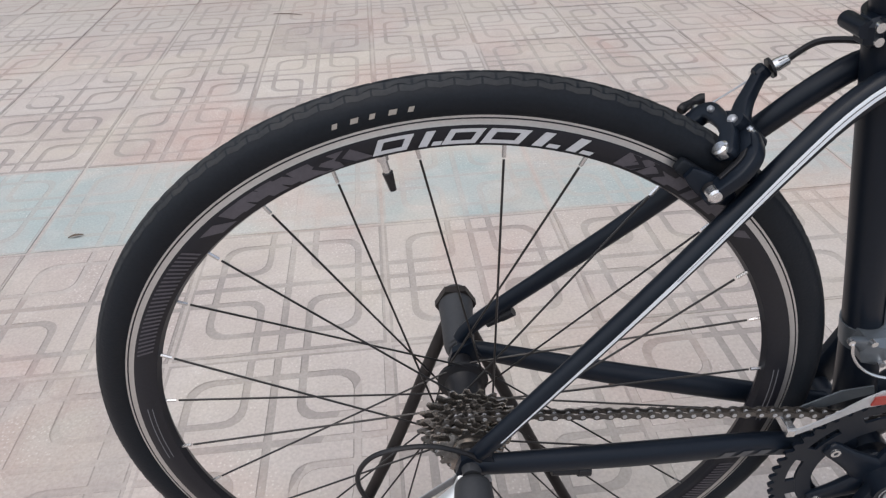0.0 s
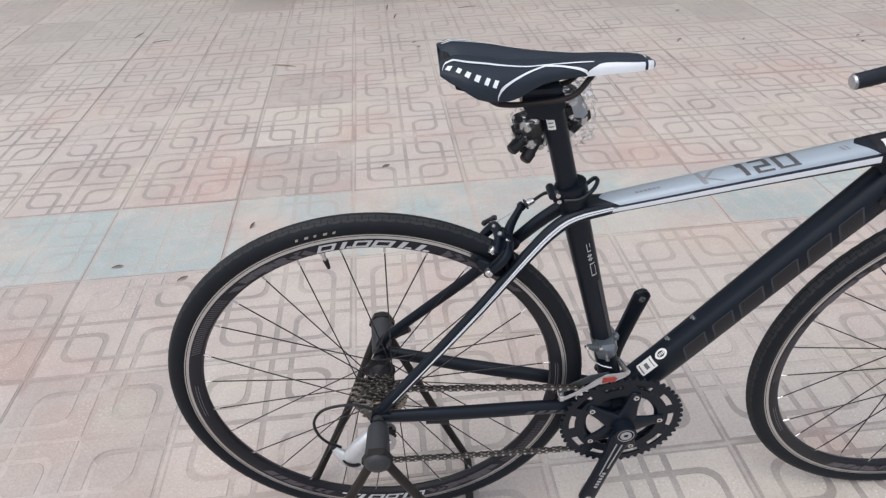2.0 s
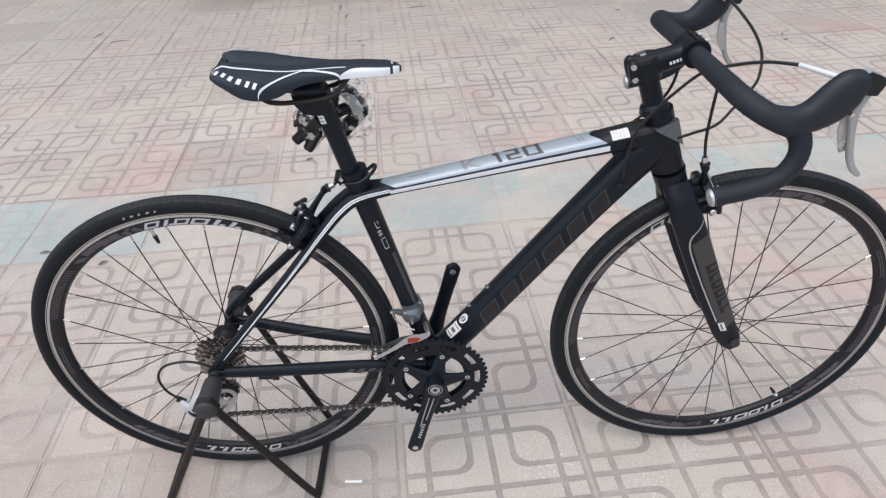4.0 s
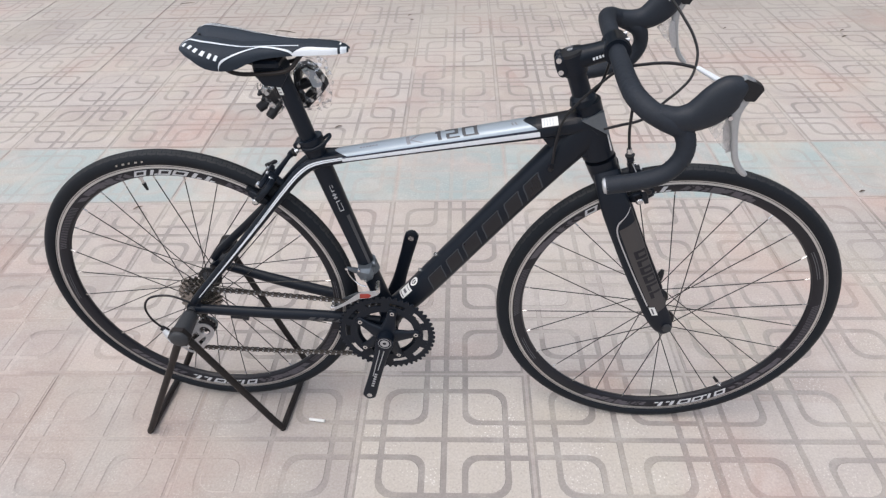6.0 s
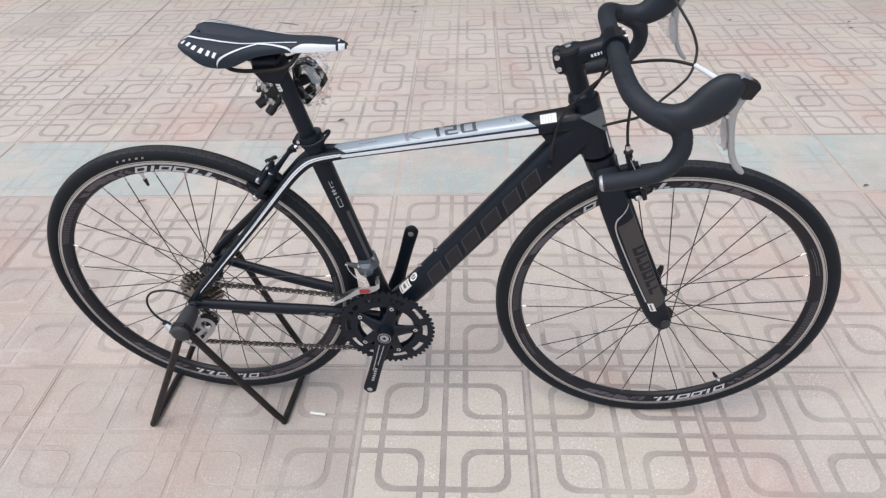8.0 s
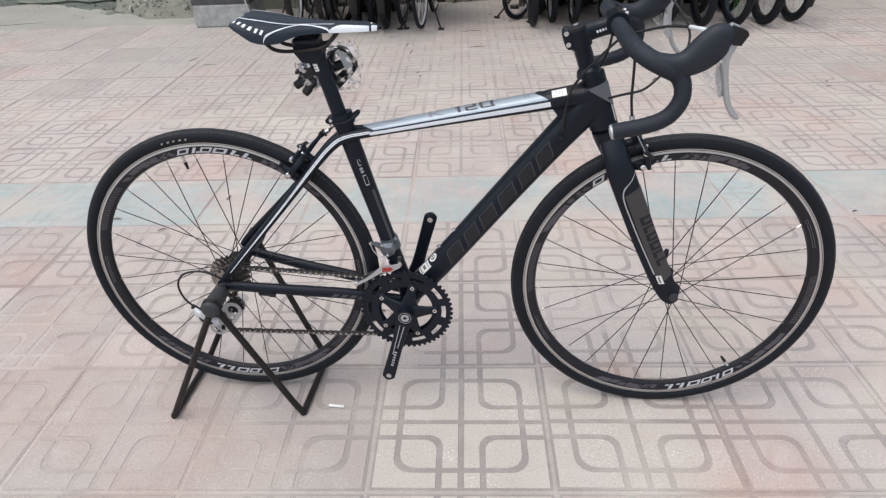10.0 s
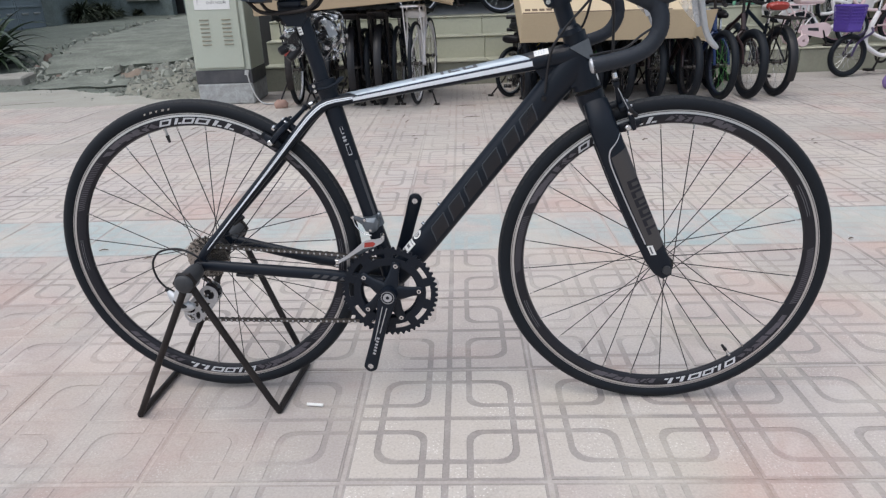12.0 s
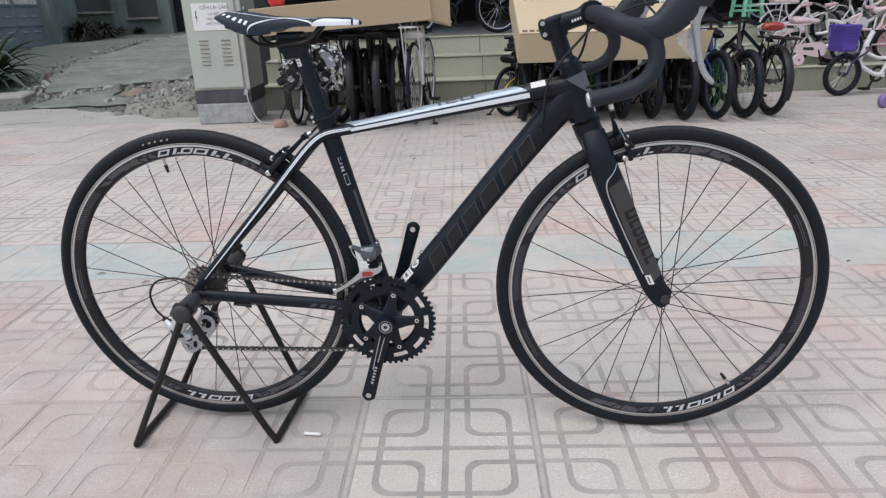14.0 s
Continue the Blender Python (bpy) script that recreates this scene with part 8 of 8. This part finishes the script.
lathe(bm, [(0.012, -0.025), (0.05, -0.025), (0.062, -0.012), (0.062, 0.012), (0.05, 0.025), (0.012, 0.025)], 26, centre=(0.44, 0, 0.062))
part("wheel", bm, M_LILAC, toy)

# ---- plastic stools ----
def stool(m, label):
    st = thing("plastic_stool", m, label, "stool", "mint stools on the ledge")
    bm = bm_new()
    block(bm, (0, 0, 0.438), (0.20, 0.20, 0.024), None, 0.010)
    part("seat", bm, M_MINT, st)
    for sx in (-1, 1):
        for sy in (-1, 1):
            bm = bm_new()
            hull(bm, [(sx * (0.116 + a), sy * (0.116 + b), 0.0) for a in (-0.013, 0.010) for b in (-0.013, 0.010)] + [(sx * (0.084 + a), sy * (0.084 + b), 0.43) for a in (-0.018, 0.012) for b in (-0.018, 0.012)])
            part("leg", bm, M_MINT, st)
    for z, w in ((0.14, 0.106), (0.41, 0.088)):
        for s in (-1, 1):
            bm = bm_new()
            block(bm, (0, s * w, z), (2 * w, 0.010, 0.024), None, 0.004)
            part("rail", bm, M_MINT, st)
            bm = bm_new()
            block(bm, (s * w, 0, z), (0.010, 2 * w, 0.024), None, 0.004)
            part("rail", bm, M_MINT, st)
    return st


stool(SHOP @ pose(3.12, 0.80, 0.617, 0, 0, 8), "mint green plastic stool on the high ledge")
stool(SHOP @ pose(3.125, 0.81, 0.667, 0, 0, 11), "mint green plastic stool stacked on another")

# ---- cartons on the bicycles ----
def carton(m, size, material, label, flap_side):
    c = thing("cardboard_carton", m, label, "carton")
    sx, sy, sz = size
    bm = bm_new()
    block(bm, (0, 0, sz / 2), size, None, 0.004)
    body = part("body", bm, material, c)
    bm = bm_new()
    block(bm, (0, -sy * 0.02, sz + 0.0015), (sx * 0.98, 0.05, 0.002), None, 0.0005)
    if material is M_CARD:
        part("tape", bm, M_CARD, body, "brown tape along the seam")
    for y0 in (-1, 1):
        bm = bm_new()
        x = flap_side * sx / 2
        poly = [(x, y0 * sy * 0.02), (x, y0 * sy / 2), (x + flap_side * 0.12, y0 * (sy / 2 - 0.02)), (x + flap_side * 0.15, y0 * sy * 0.04)]
        vs = [[bm.verts.new((px, py, zz + (-0.05 if abs(px - x) > 0.01 else 0))) for px, py in poly] for zz in (0.004, 0.008)]
        bm.faces.new(vs[0]), bm.faces.new(vs[1][::-1])
        for i in range(4):
            bm.faces.new((vs[0][i], vs[0][(i + 1) % 4], vs[1][(i + 1) % 4], vs[1][i]))
        part("flap", bm, material, c, "loose end flap")
    bm = bm_new()
    x = flap_side * sx / 2
    vs = [[bm.verts.new((px + o, py, pz)) for px, py, pz in ((x - 0.03, -sy / 2 + 0.012, -0.01), (x - 0.01, -sy / 2 + 0.012, sz * 0.92), (x + flap_side * 0.14, -sy / 2 + 0.05, sz * 0.85), (x + flap_side * 0.13, -sy / 2 + 0.05, -0.06))] for o in (0, 0.004)]
    bm.faces.new(vs[0]), bm.faces.new(vs[1][::-1])
    for i in range(4):
        bm.faces.new((vs[0][i], vs[0][(i + 1) % 4], vs[1][(i + 1) % 4], vs[1][i]))
    part("flap", bm, material, c, "front end flap standing open")
    return c


box1 = carton(pose(-0.635, 4.59, 0.772, 1, -3.6, 1.0), (1.36, 0.78, 0.20), M_CARD, "long brown cardboard carton lying on the parked bicycles", 1)
box2 = carton(pose(1.325, 4.55, 0.665, 26, 0, 1.0), (1.29, 0.85, 0.235), M_CARD_PALE, "pale printed cardboard carton tilted on the parked bicycles", 1)


def top_marks(box, sz, rows, name, label):
    for x, y, w, h in rows:
        bm = bm_new()
        block(bm, (x, y, sz + 0.001), (w, h, 0.0016), None, 0.0003)
        part(name, bm, M_CARDINK, box, label, sharp=0)


top_marks(box2, 0.235, [(-0.60 + i * 0.052, -0.375, 0.038, 0.030) for i in range(5)] + [(-0.05 + i * 0.048, -0.20, 0.03, 0.010) for i in range(7)], "printed_bar", "dark bars of unreadable print")
top_marks(box2, 0.235, [(0.02, -0.035, 0.20, 0.012), (0.02, -0.145, 0.20, 0.012), (-0.075, -0.09, 0.012, 0.12), (0.115, -0.09, 0.012, 0.12), (0.02, -0.09, 0.07, 0.05), (-0.17, -0.10, 0.07, 0.02)], "printed_badge", "dark printed badge")
top_marks(box2, 0.235, [(-0.10, -0.418, 1.08, 0.012)], "printed_line", "dark scuffed line along the edge")
top_marks(box2, 0.235, [(-0.55 + i * 0.05, 0.12, 0.03, 0.018) for i in range(6)] + [(0.55, 0.05, 0.05, 0.03)], "printed_bar", "faint bars of unreadable print")
top_marks(box2, 0.235, [(-0.02 + i * 0.085, 0.33, 0.06, 0.07) for i in range(4)], "printed_block", "large dark blocks of a printed word")
top_marks(box1, 0.205, [(-0.42, -0.18, 0.16, 0.02), (-0.20, -0.20, 0.12, 0.02), (-0.02, -0.19, 0.10, 0.015)], "printed_bar", "dark bars of unreadable print")
carton(SHOP @ pose(4.66, 0.50, 0.44, 0, 0, 4), (0.55, 0.22, 0.62), M_CARD, "brown cardboard carton standing on the middle ledge", 1)
# red lacquered thing behind the brown carton
bm = bm_new()
block(bm, (-1.21, 4.62, 0.990), (0.13, 0.13, 0.12), Euler((0, 0.2, 0.3)).to_matrix(), 0.03)
block(bm, (-1.19, 4.62, 1.065), (0.10, 0.10, 0.09), Euler((0, 0.1, 0.3)).to_matrix(), 0.03)
ob = part("red_canister", bm, M_REDGLOSS, None, "glossy red plastic canister behind the brown carton", sharp=40)
tagged(ob, "", "canister")

# ---- litter on the paving ----
lit = bm_new()
rod(lit, (-0.1225, 0.261, 0.0045), (-0.0855, 0.256, 0.0045), 0.0036, n=10)
ob = part("paper_tube", lit, M_PAPER, None, "small white paper tube dropped on the paving")
tagged(ob, "", "litter")
for x, y, dx, dy in ((-0.33, 4.16, 0.05, 0.02), (0.02, 4.36, 0.05, 0.03), (0.28, 4.30, 0.16, 0.01), (0.31, 3.80, 0.12, 0.015), (-0.15, 3.70, 0.02, 0.10), (-0.05, 3.10, 0.035, 0.01), (-0.76, 2.94, 0.13, -0.05), (-0.07, 3.18, 0.04, 0.02),
                     (-0.90, 1.17, 0.05, 0.03), (-1.11, 1.26, 0.06, 0.01), (-0.73, 1.43, 0.02, 0.06), (-0.03, 0.65, 0.024, 0.003), (1.54, 3.45, 0.05, 0.02), (2.24, 2.73, 0.05, 0.02), (-0.28, 1.77, 0.05, 0.02), (-0.19, 3.91, 0.01, 0.12), (-3.68, 4.91, 0.42, 0.12),
                     (2.27, 2.82, 0.04, 0.015), (1.34, 2.94, 0.05, 0.01), (1.67, 2.88, 0.03, 0.02), (1.63, 1.24, 0.035, 0.008), (-1.66, 3.62, 0.03, 0.09), (-1.50, 3.48, 0.09, 0.02), (1.32, 2.91, 0.03, 0.01), (0.44, 4.92, 0.06, 0.01)):
    if max(abs(dx), abs(dy)) < 0.07:
        dx, dy = dx * 0.55, dy * 0.55
    bm = bm_new()
    lift = 0.012 if x < -3 else 0.0
    p, q = Vector((x - dx / 2, y - dy / 2, 0.003 + lift)), Vector((x + dx / 2, y + dy / 2, 0.0045 + lift))
    w = 0.0035 if max(abs(dx), abs(dy)) > 0.07 else 0.0045
    mid = p.lerp(q, 0.5) + Vector((0, 0.15 * w, 0.003))
    Tube([(*p, 0.001, w * 0.3), (*mid, 0.0018, w), (*q, 0.001, w * 0.3)], 3, ref=(dy, -dx, 0.0)).build(bm, 6)
    ob = part("dry_twig" if w < 0.005 else "dry_leaf", bm, M_TWIG, None, "small dry brown scrap lying on the paving", sharp=0)
    tagged(ob, "", "litter", "scraps on the paving")


# ---- paving, tile by tile ----
def rounded(p, c, q, r, n=4):
    """From p round the corner c towards q, with radius r."""
    p, c, q = Vector(p), Vector(c), Vector(q)
    a, b = c + (p - c).normalized() * r, c + (q - c).normalized() * r
    o = a + b - c
    out = []
    for i in range(n + 1):
        t = i / n
        out.append(o + (a - o) * math.cos(t * math.pi / 2) + (b - o) * math.sin(t * math.pi / 2))
    return out


TA, TB, TH, GW = 0.143, 0.048, 0.1895, 0.0070


def tile_cells():
    """The raised fields of one quarter of a tile: x and y from the tile's middle outwards."""
    a, b, h, g = TA, TB, TH, GW
    cells = []
    # middle field, an L with its inner corner rounded
    cells.append([(g, g), (a - g, g), (a - g, b - g)] + [tuple(v) for v in rounded((a - g, b - g), (b - g, b - g), (b - g, a - g), 0.034)] + [(b - g, a - g), (g, a - g)])
    # the closed loop
    cells.append([tuple(v) for v in rounded((a - g, b + g), (b + g, b + g), (b + g, a - g), 0.030)][::1] + [(b + g, a - g)] + [tuple(v) for v in rounded((b + g, a - g), (a - g, a - g), (a - g, b + g), 0.036)] + [(a - g, b + g)])
    # strips between loop and edge
    cells.append([(g, a + g), (b - g, a + g), (b - g, h), (g, h)])
    cells.append([(a + g, g), (h, g), (h, b - g), (a + g, b - g)])
    # outer corner
    cells.append([(b + g, a + g)] + [tuple(v) for v in rounded((b + g, a + g), (a + g, a + g), (a + g, b + g), 0.040)] + [(a + g, b + g), (h, b + g), (h, h), (b + g, h)])
    return cells


def tile_mesh(step=0.0017):
    """Verts and faces of a tile: raised fields over a recessed bed, with sloped flanks."""
    vs, fs, mi = [], [], []
    for sx, sy in ((1, 1), (-1, 1), (-1, -1), (1, -1)):
        for cell in tile_cells():
            pts = []
            for p in cell:
                q = Vector((p[0] * sx, p[1] * sy))
                if not pts or (q - pts[-1]).length > 1e-4:
                    pts.append(q)
            if (pts[0] - pts[-1]).length < 1e-4:
                pts.pop()
            area = sum(pts[i].x * pts[(i + 1) % len(pts)].y - pts[(i + 1) % len(pts)].x * pts[i].y for i in range(len(pts)))
            if area < 0:
                pts.reverse()
            mid = sum(pts, Vector((0, 0))) / len(pts)
            k, n = len(vs), len(pts)
            vs += [(p.x, p.y, 0.0) for p in pts]
            for p in pts:
                out = (p - mid)
                out = out.normalized() * 0.0030 if out.length > 1e-6 else out
                vs.append((p.x + out.x, p.y + out.y, -step))
            fs.append(tuple(range(k, k + n)))
            mi.append(0)
            for i in range(n):
                j = (i + 1) % n
                fs.append((k + n + i, k + n + j, k + j, k + i))
                mi.append(1)
    k = len(vs)
    e = 0.1955
    vs += [(-e, -e, -step + 0.0006), (e, -e, -step + 0.0006), (e, e, -step + 0.0006), (-e, e, -step + 0.0006), (-e, -e, -0.03), (e, -e, -0.03), (e, e, -0.03), (-e, e, -0.03)]
    fs += [(k, k + 1, k + 2, k + 3), (k, k + 4, k + 5, k + 1), (k + 1, k + 5, k + 6, k + 2), (k + 2, k + 6, k + 7, k + 3), (k + 3, k + 7, k + 4, k)]
    mi += [1] * 5
    return vs, fs, mi


TILE_V, TILE_F, TILE_M = tile_mesh()
WORN_V = tile_mesh(0.0011)[0]
bm = bm_new()
hull(bm, [(x, y, z) for x, y in ((-9.2, -5.2), (9.2, -5.2), (9.2, 6.2), (-1.75, 5.42), (-2.05, 4.98), (-9.2, 4.50)) for z in (-0.2, -0.0022)])
pavement = part("pavement", bm, M_JOINT, None, "pavement of patterned pink tiles with one blue-grey row, dusty joints", sharp=0)
tagged(pavement, "", "pavement", kind="structure")
tile_data = {}
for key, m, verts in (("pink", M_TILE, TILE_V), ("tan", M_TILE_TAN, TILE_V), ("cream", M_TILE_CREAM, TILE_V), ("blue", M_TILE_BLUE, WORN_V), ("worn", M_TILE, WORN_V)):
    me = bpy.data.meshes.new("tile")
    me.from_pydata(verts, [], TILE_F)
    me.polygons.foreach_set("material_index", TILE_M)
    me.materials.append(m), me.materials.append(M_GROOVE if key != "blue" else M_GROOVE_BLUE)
    tile_data[key] = me
rng = random.Random(5)
CREAM = {(0, 0), (1, 0), (0, -1), (-2, 5), (3, 3)}
TAN = {(i, j) for i in range(-6, 0) for j in (-2, -1, 0)} - {(-3, -2), (-5, 0), (-6, -1), (-6, 0)}
TAN |= {(i, j) for i in range(-9, 9) for j in range(-2, 14) if rng.random() < 0.16} - CREAM
field = {"pink": ([], [], []), "blue": ([], [], [])}
for i in range(-22, 23):
    for j in range(-12, 16):
        x, y = (i + 0.5) * 0.4, (j + 0.5) * 0.4 + 0.008
        if y > 5.45 + 0.075 * min(max(x, -6), 6) - (0.25 if x < -1.9 else 0):
            continue
        key = "blue" if j == 3 else ("cream" if (i, j) in CREAM else ("tan" if (i, j) in TAN else ("worn" if j > 5 else "pink")))
        m = pose(x + rng.uniform(-0.0015, 0.0015), y + rng.uniform(-0.0015, 0.0015), rng.uniform(-0.0012, 0.0008), rng.uniform(-0.15, 0.15), rng.uniform(-0.15, 0.15), rng.choice((0, 90, 180, 270)) + rng.uniform(-0.3, 0.3))
        if -9 <= i <= 8 and -2 <= j <= 13:
            ob = share("tile", tile_data[key], pavement, m)
        else:
            V, F, MI = field["blue" if key == "blue" else "pink"]
            k = len(V)
            V += [tuple(m @ Vector(v)) for v in (WORN_V if j > 5 else TILE_V)]
            F += [tuple(k + a for a in f) for f in TILE_F]
            MI += TILE_M
for key, (V, F, MI) in field.items():
    me = bpy.data.meshes.new("outer_tiles")
    me.from_pydata(V, [], F)
    me.polygons.foreach_set("material_index", MI)
    me.materials.append(M_TILE if key == "pink" else M_TILE_BLUE), me.materials.append(M_GROOVE if key == "pink" else M_GROOVE_BLUE)
    ob = new("outer_tiles", me)
    ob.parent = pavement
    tagged(ob, "further patterned paving tiles", kind="stuff")
